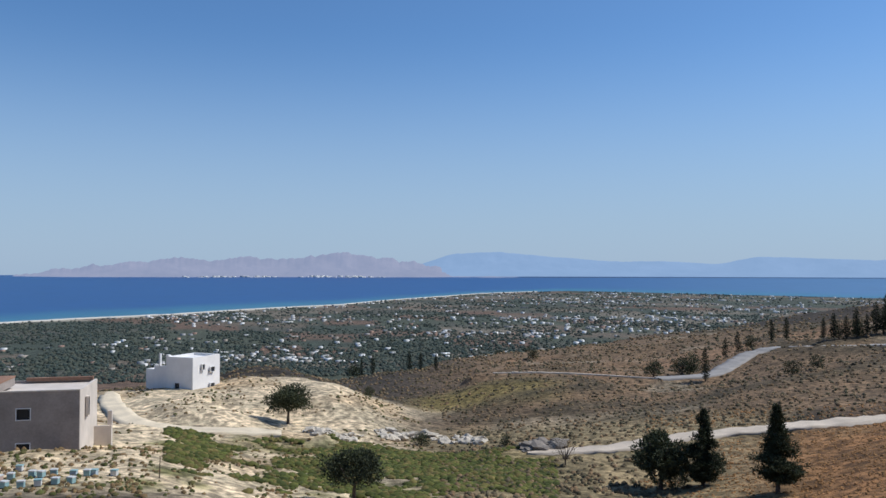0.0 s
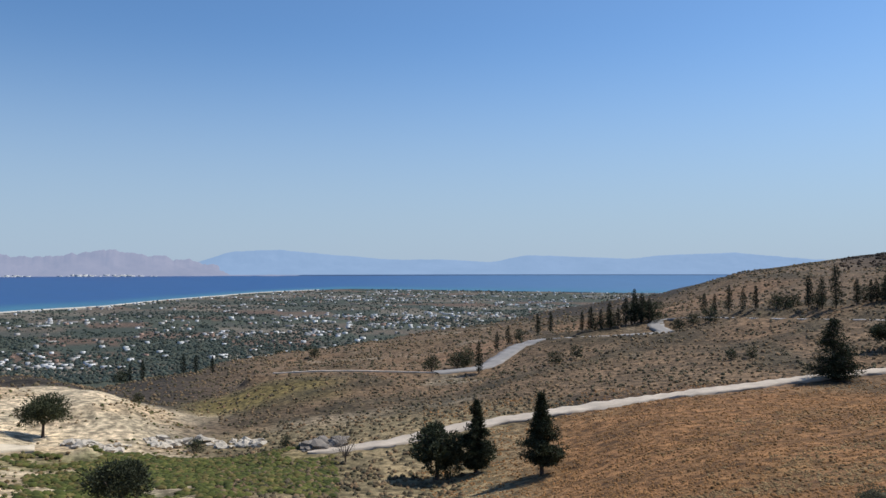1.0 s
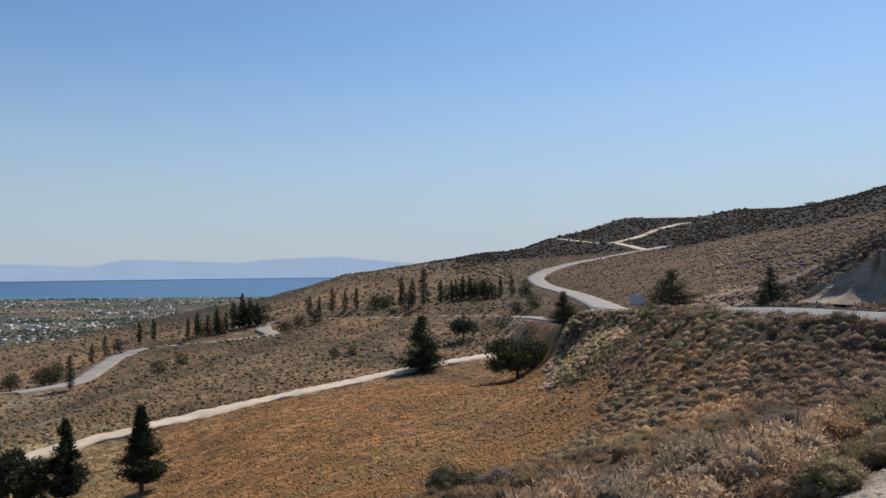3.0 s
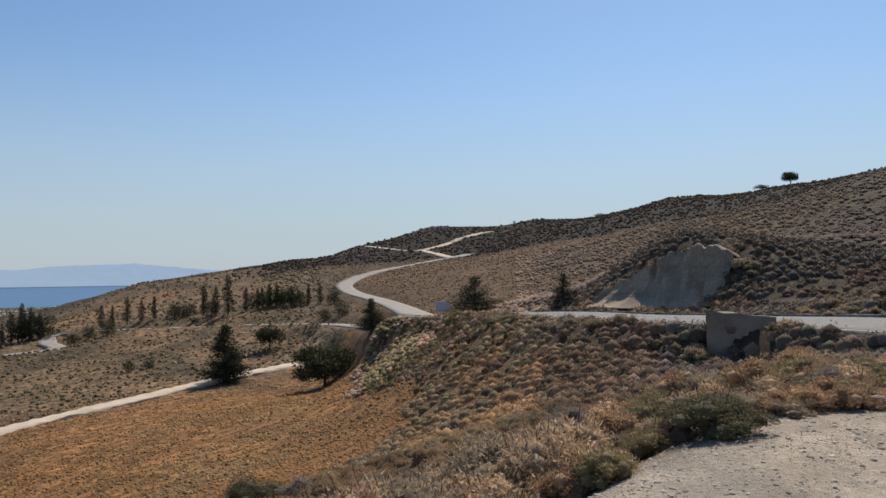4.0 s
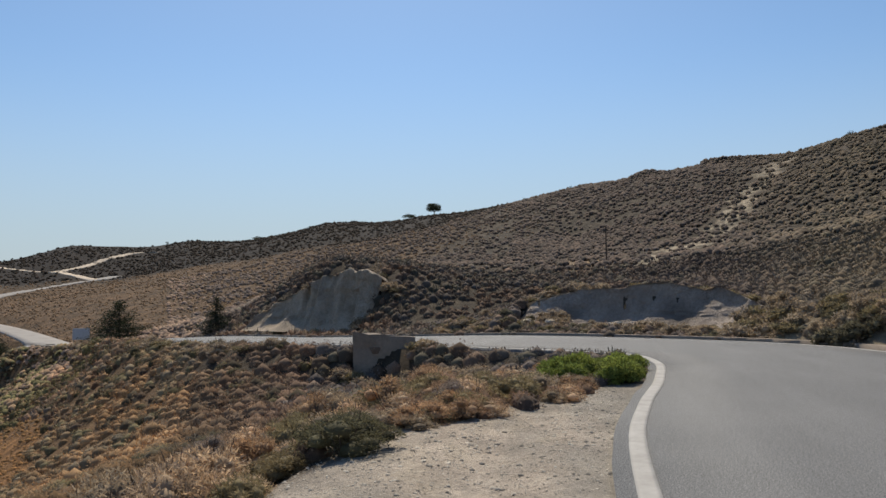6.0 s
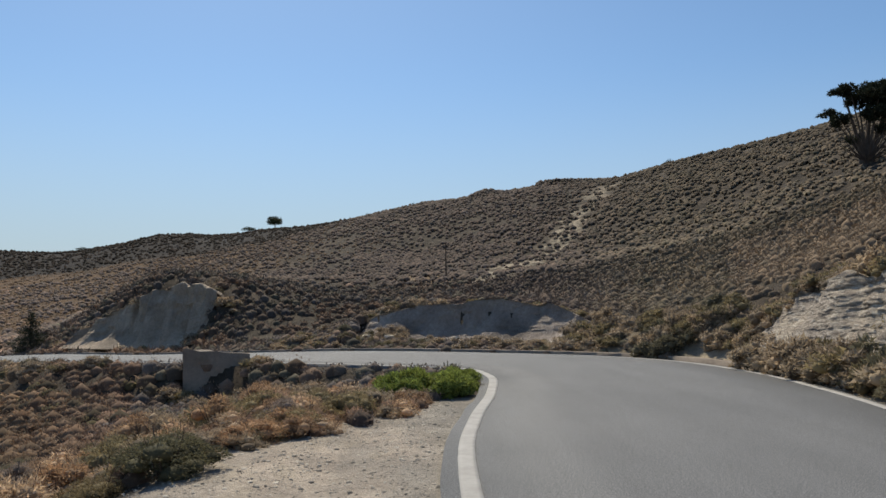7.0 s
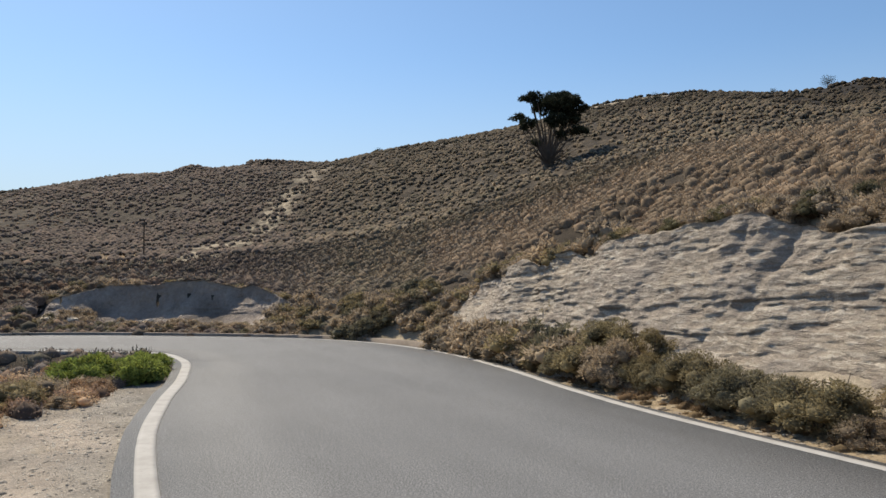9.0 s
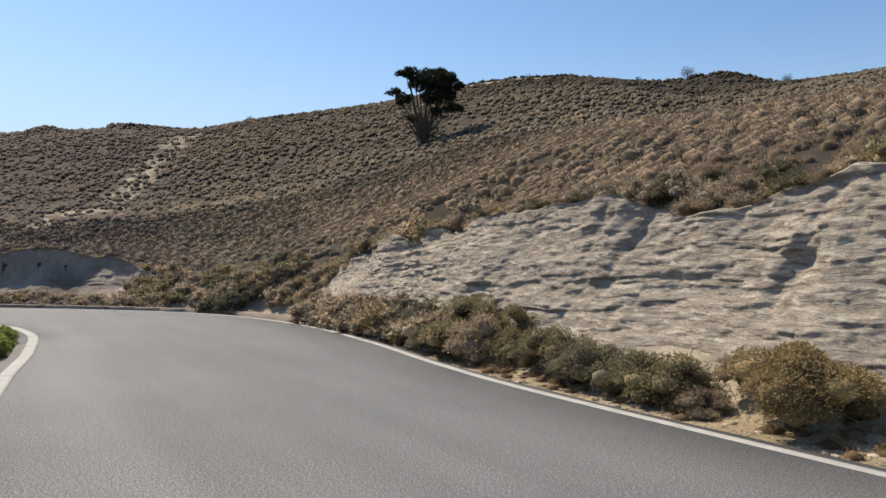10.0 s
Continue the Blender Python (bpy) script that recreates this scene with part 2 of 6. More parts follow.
# ---- small tools ----
def _hash(ix, iy, seed):
    h = (ix.astype(np.int64) * 374761393 + iy.astype(np.int64) * 668265263 + seed * 974634777) & 0x7FFFFFFF
    h = ((h ^ (h >> 13)) * 1274126177) & 0x7FFFFFFF
    return ((h ^ (h >> 16)) & 0xFFFF) / 65535.0


def vnoise(x, y, seed=0):
    ix, iy = np.floor(x), np.floor(y)
    fx, fy = x - ix, y - iy
    fx, fy = fx * fx * (3 - 2 * fx), fy * fy * (3 - 2 * fy)
    a, b = _hash(ix, iy, seed), _hash(ix + 1, iy, seed)
    c, d = _hash(ix, iy + 1, seed), _hash(ix + 1, iy + 1, seed)
    return (a + (b - a) * fx) * (1 - fy) + (c + (d - c) * fx) * fy


def fbm(x, y, octaves=4, seed=0, gain=0.5):
    """Fractal noise, about -1 to 1."""
    x, y = np.asarray(x, float), np.asarray(y, float)
    out, amp, tot = 0.0, 1.0, 0.0
    for o in range(octaves):
        out = out + amp * (vnoise(x * 2**o + 17 * o, y * 2**o - 31 * o, seed + o) * 2 - 1)
        tot, amp = tot + amp, amp * gain
    return out / tot


def smooth(a, b, x):
    t = np.clip((x - a) / (np.asarray(b) - a), 0, 1)
    return t * t * (3 - 2 * t)


def polar(az, d):
    a = np.radians(az)
    return np.sin(a) * d, np.cos(a) * d


def mesh_np(name, verts, faces, mat, parent=None, tint=None, smooth_shade=False):
    """A mesh object from arrays of corners and faces (all with the same number of corners)."""
    me = bpy.data.meshes.new(name)
    verts, faces = np.asarray(verts, np.float32), np.asarray(faces, np.int32)
    k = faces.shape[1]
    me.vertices.add(len(verts))
    me.vertices.foreach_set("co", verts.ravel())
    me.loops.add(faces.size)
    me.loops.foreach_set("vertex_index", faces.ravel())
    me.polygons.add(len(faces))
    me.polygons.foreach_set("loop_start", np.arange(0, faces.size, k, dtype=np.int32))
    if smooth_shade:
        me.polygons.foreach_set("use_smooth", np.ones(len(faces), bool))
    if tint is not None:
        at = me.color_attributes.new("tint", "FLOAT_COLOR", "POINT")
        at.data.foreach_set("color", np.c_[tint, np.ones(len(tint))].astype(np.float32).ravel())
    me.update(calc_edges=True)
    me.materials.append(mat)
    ob = new(name, me)
    ob.parent = parent
    return ob


def part(name, bm, material, parent, label=""):
    me = bpy.data.meshes.new(name)
    bm.to_mesh(me)
    bm.free()
    me.materials.append(material)
    ob = new(name, me)
    ob.parent = parent
    return tagged(ob, label)


def box(bm, x0, x1, y0, y1, z0, z1, bevel=0.0):
    m = Matrix.LocRotScale(((x0 + x1) / 2, (y0 + y1) / 2, (z0 + z1) / 2), None, (x1 - x0, y1 - y0, z1 - z0))
    made = bmesh.ops.create_cube(bm, size=1.0, matrix=m)
    if bevel:
        edges = list({e for v in made["verts"] for e in v.link_edges})
        bmesh.ops.bevel(bm, geom=edges, offset=bevel, segments=2, affect="EDGES", profile=0.7)
    return bm


def a_box(*dims, bevel=0.0):
    return box(bmesh.new(), *dims, bevel=bevel)


def tube(bm, pts, radii, sides=7):
    """A tapered tube along points."""
    rings = []
    for i, p in enumerate(pts):
        q0, q1 = Vector(pts[max(0, i - 1)]), Vector(pts[min(len(pts) - 1, i + 1)])
        rot = (q1 - q0).normalized().to_track_quat("Z", "Y")
        rings.append([bm.verts.new(Vector(p) + rot @ Vector((math.cos(2 * math.pi * k / sides) * radii[i], math.sin(2 * math.pi * k / sides) * radii[i], 0))) for k in range(sides)])
    for a, b in zip(rings, rings[1:]):
        for k in range(sides):
            bm.faces.new((a[k], a[(k + 1) % sides], b[(k + 1) % sides], b[k]))
    bm.faces.new(rings[-1])
    bm.faces.new(rings[0][::-1])
    return bm


def curve_through(pts, step):
    """Points every step metres on a smooth line through pts (tuples of 2 or 3)."""
    p = np.array(pts, float)
    p = np.vstack([2 * p[0] - p[1], p, 2 * p[-1] - p[-2]])
    out = []
    for i in range(1, len(p) - 2):
        n = max(2, int(np.linalg.norm(p[i + 1][:2] - p[i][:2]) / step))
        for t in np.arange(n) / n:
            out.append(0.5 * (2 * p[i] + (p[i + 1] - p[i - 1]) * t + (2 * p[i - 1] - 5 * p[i] + 4 * p[i + 1] - p[i + 2]) * t**2 + (3 * p[i] - p[i - 1] - 3 * p[i + 1] + p[i + 2]) * t**3))
    out.append(p[-2])
    return np.array(out)


def normals2(c):
    d = np.gradient(c[:, :2], axis=0)
    d /= np.linalg.norm(d, axis=1)[:, None]
    return np.c_[-d[:, 1], d[:, 0]]


def nearest(x, y, line):
    """Distance to a line of points, and the index of the nearest one."""
    best, idx = np.full(x.shape, 1e9), np.zeros(x.shape, int)
    for i, p in enumerate(line):
        d = (x - p[0]) ** 2 + (y - p[1]) ** 2
        m = d < best
        best[m], idx[m] = d[m], i
    return np.sqrt(best), idx


# ---- the plan ----
EYE = 1.6
# Ways as (bearing in degrees, distance, height).
JUNCTION_UP = [(54.5, 106, -4.0), (54.8, 124, -4.6), (52.6, 186, -4.6), (50.2, 232, -3.1), (49.8, 256, -0.9), (51.4, 282, 2.1), (54.2, 302, 5.1), (57.4, 318, 8.3), (58.7, 330, 10.0)]
LOWER_ROAD = [(54.4, 104, -4.2), (53.7, 112, -5.2), (52.6, 124, -6.6), (51.2, 140, -7.4), (48.5, 160, -8.0), (43.9, 185, -9.2), (38.0, 200, -10.3), (33.4, 213, -11.1), (31.0, 220, -12.2), (30.4, 212, -13.4), (31.0, 204, -14.3), (28.0, 203, -15.2), (25.0, 205, -16.1), (22.7, 210, -17.1), (20.9, 205, -18.5), (19.8, 195, -19.9), (18.3, 184, -21.2), (15.0, 178, -21.6)]
LOWER_TRACK = [(15.0, 178, -21.6), (8.0, 186, -22.0), (3.0, 192, -23.0)]
DIRT_ROAD = [(6.0, 100, -21.0), (8.5, 100.5, -20.8), (12.6, 102, -20.3), (16.2, 106, -19.6), (22.7, 111, -18.4), (28.9, 116, -17.0), (33.4, 119, -15.9), (41.5, 130, -14.2), (46.6, 136, -12.9), (47.4, 138, -12.6)]
UPPER_TRACK = [(51.2, 400, 16.3), (51.9, 385, 15.2), (53.8, 370, 13.1), (55.1, 355, 12.4), (56.3, 335, 10.3), (57.4, 318, 8.3)]
UPPER_FORK = [(55.1, 355, 12.4), (56.2, 365, 14.1), (56.9, 372, 15.5), (58.3, 385, 19.4), (59.8, 398, 22.4), (61.4, 410, 23.7)]
CREAM_TRACK = [(-22.5, 150, -19.5), (-22.4, 130, -18.4), (-21.0, 112, -18.1), (-18.0, 106, -18.4), (-14.0, 104, -18.6), (-10.0, 104, -19.3)]
# The near road's middle line in metres: x, y, z.
MAIN_ROAD = [(-60, -9, 1.0), (-30, -4.6, 0.2), (-10, -3.45, 0), (0, -3.45, 0), (8, -3.56, 0), (11.5, -3.9, 0), (15, -4.48, 0), (19, -4.8, 0), (22.6, -4.0, 0), (25.2, -1.0, 0), (27.3, 3.0, 0), (29.6, 7.0, -0.1), (33.4, 11.0, -0.3), (38.9, 16.2, -0.6), (48.3, 23.8, -1.0), (58.4, 32.3, -1.6), (70, 41.5, -2.5), (80, 51.5, -3.5), (87, 60.5, -4.0)]
# Heights of the lie of the land: bearing, distance, height.
NEAR_LAND = [(-60, 14, -3.2), (-30, 14, -3.4), (0, 14, -3.4), (30, 14, -2.8), (48, 14, -2.0), (60, 15, -1.3), (60, 30, -2.6), (60, 40, -1.7), (60, 52, -1.5), (60, 66, -2.0), (55, 32, -4.3), (66, 22, -1.6), (66, 30, -0.75), (56, 85, -4.2), (75, 16, -0.6), (77, 24, -1.1), (77, 20, -0.85), (82, 14, -0.25), (270, 40, 0.0), (300, 40, -5.0), (0, 40, -11.5)]
FIELDS = [(35, 60, -12.3), (50, 50, -7.6), (25, 75, -17.0), (30, 92, -15.3), (45, 90, -12.3), (55, 45, -4.8), (53.5, 80, -5.9), (48.4, 115, -14.0), (53.2, 95, -6.9), (49.0, 98, -11.9), (48.5, 82, -10.4), (51.3, 70, -8.4), (51.2, 92, -10.4), (15, 85, -20.7), (0, 70, -18.2), (-8, 66, -17.3), (-25, 60, -12.8), (-20, 75, -14.3), (-40, 60, -13.0), (-40, 90, -14.0), (-30, 80, -14.2), (-24, 85, -15.2)]
CREAM_HILL = [(-20, 143, -18.6), (-16, 143, -18.6), (-10.9, 115, -20.2), (-7.8, 140, -18.2), (-5.4, 128, -20.2), (-3, 120, -22.6), (3, 115, -22.4), (-13, 150, -18.2), (-13, 200, -22.6), (-17, 195, -25.5), (-9.3, 205, -25.8), (-6, 185, -27), (-22, 220, -29), (-2.8, 250, -30.0), (-6, 270, -34), (-22, 300, -44), (-11, 300, -44), (-32, 250, -36), (-32, 150, -21), (-2, 330, -42), (0, 160, -26.0), (0, 240, -29.5), (0, 300, -32.5)]
FAR_CREST = [(8, 260, -25.7), (9, 340, -28), (12, 145, -22.2), (16, 380, -27), (24, 370, -20.4), (30, 370, -13.8), (35, 280, -7.7), (35, 360, -2.8), (41, 380, 3.6), (46, 400, 9.4), (50, 420, 15.6), (56, 440, 27.9), (60, 440, 27.2), (63, 430, 30.3), (67, 420, 29.4), (73, 350, 33), (80, 320, 32.4), (84, 270, 29.5), (48.6, 440, 10.6)]
FIELD_BROW = [(46, 250, -1.0), (56, 180, -3.0), (57, 240, 3.0), (62, 130, -2.2), (62, 300, 11.5), (67.4, 260, 11.9), (68, 120, -0.5), (74.6, 240, 16.5), (80, 230, 20), (72, 56, -0.3), (72, 62.5, 3.3), (73, 61.5, 3.6), (75, 54.5, -0.1), (75, 60, 3.0), (76.3, 52.8, 1.3), (77.4, 51.5, 1.1), (76.8, 55, 3.0), (78.5, 55.5, 2.8), (80.5, 58, 2.7), (69.5, 60, -0.6), (69.5, 65, 1.9), (67.5, 68, 0.3), (78, 50, 0.5), (80, 85, 4.6), (85, 60, 2.2), (88, 46, 0.8)]
SOUTH_SLOPE = [(94, 41.5, 2.2), (99, 39, 2.0), (89, 44.5, 1.9), (92.5, 70, 3.7), (100, 50, 2.3), (100, 100, 8.6), (92, 130, 11.1), (87.3, 237, 28.8), (91, 235, 31.9), (98.7, 195, 30), (104.5, 175, 28.3), (108.4, 170, 30.4), (111, 160, 30.2), (113, 152, 29.4), (117.8, 150, 31.4), (110, 40, 2.5), (110, 90, 10.3), (120.5, 86, 14.5), (122, 45, 6.2), (105, 31, 1.0), (118, 25, 2.4), (124, 150, 35), (130, 155, 37.5), (139.4, 155, 35.2), (147, 150, 33), (155, 150, 33)]
NEAR_BROW = [(130, 25, 4.8), (130, 45, 9.0), (138, 40, 8.5), (147, 35, 8.2), (152, 35, 8.3), (145, 18, 4.6), (140, 66, 11.7), (130, 66, 12.0), (140, 110, 24), (165, 35, 9), (180, 40, 9), (210, 40, 7), (180, 150, 30), (240, 40, 3), (240, 150, 10), (270, 150, -2), (300, 150, -18), (315, 300, -35), (225, 400, 40), (180, 400, 50), (130, 400, 45), (100, 400, 42), (80, 500, 30), (270, 400, -10)]


def metres(rows):
    r = np.array(rows, float)
    x, y = polar(r[:, 0], r[:, 1])
    return np.c_[x, y, r[:, 2]]


def warp(x, y):
    d = np.hypot(x, y) + 1e-6
    k = np.log1p(d / 12.0) / d
    return np.stack([x * k, y * k], -1)


_main = curve_through(MAIN_ROAD, 0.5)
SPOTS = np.vstack([metres(s) for s in (NEAR_LAND, FIELDS, CREAM_HILL, FAR_CREST, FIELD_BROW, SOUTH_SLOPE, NEAR_BROW, JUNCTION_UP[1:], LOWER_ROAD, LOWER_TRACK[1:], DIRT_ROAD[1:-1], UPPER_TRACK, UPPER_FORK[1:])]
                  + [np.array(MAIN_ROAD, float)])
_w = warp(SPOTS[:, 0], SPOTS[:, 1])
_C = 0.05


def _kernel(a, b):
    return np.sqrt(((a[:, None, :] - b[None, :, :]) ** 2).sum(-1) + _C * _C)


_A = np.zeros((len(_w) + 1, len(_w) + 1))
_A[:-1, :-1] = _kernel(_w, _w) - 0.004 * np.eye(len(_w))
_A[:-1, -1] = _A[-1, :-1] = 1
_coef = np.linalg.solve(_A, np.r_[SPOTS[:, 2], 0])
PLAIN = -80.0
_ways = [curve_through(metres(r), 2.0) for r in (JUNCTION_UP, LOWER_ROAD, DIRT_ROAD, UPPER_TRACK, UPPER_FORK, CREAM_TRACK, LOWER_TRACK)]
_allways = np.vstack(_ways)


def base_height(x, y):
    x, y = np.asarray(x, float).ravel(), np.asarray(y, float).ravel()
    out = np.empty(x.shape)
    for i in range(0, len(x), 40000):
        s = slice(i, i + 40000)
        out[s] = _kernel(warp(x[s], y[s]), _w) @ _coef[:-1] + _coef[-1]
    return out


def cut_height(x):
    """Height of the road cutting's top edge along the near road."""
    return np.interp(x, [3, 5.7, 6.8, 7.4, 8.3, 9.8, 11.5, 13.7, 17.9, 20.6, 22.8, 24], [2.75, 2.8, 2.7, 2.5, 2.5, 2.7, 2.68, 2.5, 2.12, 1.7, 0.95, 0.6])


CUT_Y = -8.75


def land(x, y):
    """The height of the ground at x, y."""
    shape = np.shape(x)
    x, y = np.asarray(x, float).ravel(), np.asarray(y, float).ravel()
    d = np.hypot(x, y)
    az = np.degrees(np.arctan2(x, y))
    z = base_height(x, y)
    rough = smooth(8, 60, d)
    z += rough * (0.5 * fbm(x / 14, y / 14, 3, 3) + 2.4 * smooth(120, 200, d) * smooth(-6, 6, az) * smooth(48, 30, az) * (1 - 2 * np.abs(fbm(x / 55, y / 55, 3, 9))) - 1.6 * smooth(120, 200, d) * smooth(-6, 6, az) * smooth(48, 30, az) + 0.8 * smooth(58, 75, d) * smooth(2, -8, az) * fbm(x / 9, y / 9, 4, 15) + 1.0 * smooth(120, 300, d) * fbm(x / 45, y / 45, 3, 9))
    z += 0.1 * smooth(6, 14, d) * fbm(x / 2.2, y / 2.2, 2, 5)
    z += 2.2 * np.exp(-((x - 94.0) ** 2 + (y + 117.0) ** 2) / 70.0)
    z += 1.5 * smooth(99.0, 99.35, az) * smooth(106, 101, az) * smooth(196, 204, d) * smooth(240, 225, d)
    z += 1.2 * np.exp(-((az - 95.4) / 0.9) ** 2) * smooth(190, 206, d) * smooth(240, 222, d)
    # fall to the plain
    near, far = 290 + 180 * smooth(0, 40, az), 600 + 330 * smooth(5, 40, az)
    f = smooth(0, 1, (d - near) / (far - near))
    z = z * (1 - f) + PLAIN * f
    # the land under the ways
    wd = np.full(x.shape, 99.0)
    m = (d > 85) & (d < 430) & (az > -30) & (az < 70)
    if m.any():
        wd[m], wi = nearest(x[m], y[m], _allways)
        k = smooth(6.5, 2.7, wd[m])
        z[m] = z[m] * (1 - k) + (_allways[wi][:, 2] - 0.1) * k
    # banks that hide the winding valley road from above
    m = (d > 150) & (d < 222) & (az > 31.5) & (az < 51.5)
    if m.any():
        line = _ways[1]
        wr, wi = nearest(x[m], y[m], line)
        side = np.hypot(line[wi][:, 0], line[wi][:, 1]) - d[m]
        z[m] += 0.75 * smooth(2.2, 3.4, wr) * smooth(6.5, 4.2, wr) * (side > 0) * smooth(31.5, 33, az[m]) * smooth(51.5, 50, az[m]) * (0.7 + 0.5 * fbm(x[m] / 6, y[m] / 6, 2, 27))
    # south bank: a strip, the cutting, then the hillside
    m = (x > -20) & (x < 26) & (y < -6.5) & (y > -22)
    if m.any():
        xs, ys = x[m], y[m]
        back = np.maximum(0, CUT_Y - 0.75 - ys)
        top = cut_height(xs)
        up = np.where(ys > CUT_Y + 0.15, 0.62 * smooth(-7.0, CUT_Y, ys), 0.62 + (top - 0.72) * smooth(CUT_Y - 0.8, CUT_Y - 1.25, ys) + back * 0.2)
        k = smooth(22, 10.5, -ys) * smooth(26, 22, xs) * smooth(-20, -12, xs)
        z[m] = z[m] * (1 - k) + up * k
    # flat strip before the cutting behind the bend
    face = np.interp(az, [86.5, 88, 94, 99, 103], [38.6, 37.6, 35.4, 33.4, 30.6])
    m = (az > 86) & (az < 103.5) & (d > 24) & (d < face)
    z[m] = np.minimum(z[m], 0.1 + 0.08 * fbm(x[m] / 2, y[m] / 2, 2, 29))
    # near road and lay-by
    m = d < 110
    if m.any():
        rd, ri = nearest(x[m], y[m], _main)
        wide = np.where((x[m] > 27) & (y[m] < x[m] * 0.62), 6.5, 5.2 - 1.1 * smooth(2.8, 2.0, np.abs(az[m] - 76.8)) * (d[m] < 30))
        k = smooth(wide, 3.75, rd)
        zz = z[m] * (1 - k) + (_main[ri][:, 2] - 0.07) * k
        # the lay-by on the inside of the road
        e = smooth(4.4, 2.3, y[m] - 0.35 * fbm(x[m] / 2.0, y[m] * 0, 2, 21)) * smooth(-7.0, -5.0, y[m]) * smooth(19, 14.0, x[m])
        lay = -0.035 - 0.02 * np.maximum(0, y[m] + 0.4) + 0.025 * fbm(x[m] / 0.8, y[m] / 0.8, 3, 31)
        e = np.where((y[m] > -1.2), e, 0) * (1 - k)
        z[m] = zz * (1 - e) + lay * e
    return z.reshape(shape)


def on_land(az, d):
    x, y = polar(az, d)
    return float(x), float(y), float(land(np.array([x]), np.array([y]))[0])


# ---- ground, one sheet out to the sea's far side ----
COAST = [(-60, 1150), (-29, 1394), (-18.9, 1535), (-7.4, 1870), (0, 2447), (2.7, 2750), (8.7, 3158), (20, 2815), (27, 2670), (40, 2600), (70, 2600)]


def coast(az):
    c = np.array(COAST, float)
    return np.interp(az, c[:, 0], c[:, 1])


def ridge_foot(az):
    """Distance at which the far ridge's scrub and ground turn darker, behind the brown field."""
    return np.interp(az, [42, 50, 56, 60, 68, 75, 80, 84], [300, 320, 322, 310, 268, 240, 232, 226])


def zone_colour(x, y):
    """Natural colours of the ground: dry grass, scrub earth, cream marl, gravel, plain."""
    d, az = np.hypot(x, y), np.degrees(np.arctan2(x, y))
    n1, n2 = fbm(x / 18, y / 18, 4, 41), fbm(x / 5, y / 5, 4, 43)
    col = np.tile(np.array([0.068, 0.055, 0.043]), (len(x), 1))
    col *= (1 + 0.25 * n2)[:, None]

    def lay(w, c):
        w = np.clip(w, 0, 1)[:, None]
        col[:] = col * (1 - w) + np.array(c) * w

    # reddish dry field below the dirt road
    dirt_d = np.interp(az, [r[0] for r in DIRT_ROAD], [r[1] for r in DIRT_ROAD])
    edge = np.interp(d, [20, 26, 32, 45, 70, 100], [38, 45, 53, 55, 53, 51])
    field = smooth(15, 22, az + 4 * n1) * smooth(1.5, -1.5, az - edge + 4 * n1) * smooth(22, 35, d) * smooth(0, -6, d - dirt_d)
    lay(field * (0.85 + 0.15 * n2), (0.3, 0.155, 0.066))
    lay(field * smooth(0.25, 0.7, n1 + 0.6 * n2) * 0.6, (0.29, 0.18, 0.08))
    # brown earth of the bank below the road
    lay(smooth(34, 44, az + 4 * n1) * smooth(66, 58, az) * smooth(12, 18, d) * smooth(112, 96, d) * (1 - field) * 0.9, (0.23, 0.14, 0.076))
    # straw beside the dirt road
    lay(smooth(18, 6, np.abs(d - dirt_d - 2)) * smooth(8, 14, az) * smooth(49, 45, az) * smooth(-0.05, 0.4, n2) * 0.65, (0.42, 0.3, 0.16))
    # field on the far slope
    lay(smooth(49, 52, az) * smooth(86, 74, az) * smooth(110, 130, d) * smooth(330, 285, d) * (0.75 + 0.25 * n1), (0.16, 0.1, 0.058))
    # middle valley, browner, with a green-yellow patch
    lay(smooth(-4, 4, az) * smooth(52, 44, az) * smooth(118, 130, d) * smooth(400, 330, d) * 0.9, (0.22, 0.148, 0.09))
    lay(smooth(7, 3, np.abs(az - 3)) * smooth(22, 8, np.abs(d - 165)) * 0.6, (0.3, 0.24, 0.07))
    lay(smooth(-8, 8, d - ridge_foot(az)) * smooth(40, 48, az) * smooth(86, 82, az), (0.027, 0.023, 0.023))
    valley = smooth(-4, 6, az) * smooth(54, 44, az) * smooth(112, 124, d) * smooth(430, 380, d)
    lay(valley * smooth(0.15, 0.5, fbm(x / 30, y / 30, 3, 121)) * 0.7, (0.3, 0.18, 0.105))
    lay(valley * smooth(0.3, 0.55, fbm(x / 16, y / 16, 4, 123)) * 0.6, (0.36, 0.3, 0.22))
    lay(valley * smooth(0.16, 0.02, np.abs(fbm(x / 55, y / 55, 3, 9))) * 0.8, (0.085, 0.07, 0.045))
    lay(smooth(-5, 2, az) * smooth(26, 17, az) * smooth(50, 60, d) * smooth(135, 115, d) * 0.85, (0.34, 0.265, 0.15))
    # cream marl round the houses
    cream = smooth(2, -6, az + 5 * n1) * smooth(52, 62, d) * smooth(165, 148, d)
    lay(cream * (0.85 + 0.15 * smooth(-0.5, 0.0, n2 + 0.3 * n1)), (0.7, 0.57, 0.395))
    lay(cream * smooth(0.0, 0.35, fbm(x / 11, y / 11, 3, 63)) * 0.55 * (1 - 0.8 * smooth(-11, -14, az) * smooth(80, 74, d)), (0.36, 0.25, 0.14))
    lay(cream * smooth(0.1, 0.5, fbm(x / 7, y / 7, 3, 61)) * smooth(108, 98, d) * 0.85, (0.17, 0.17, 0.05))
    lay(smooth(-17, -10, az + 4 * n1) * smooth(10, 4, az) * smooth(72, 80, d + 5 * n2) * smooth(103, 96, d) * smooth(-0.4, 0.0, n2) * 0.85, (0.15, 0.14, 0.05))
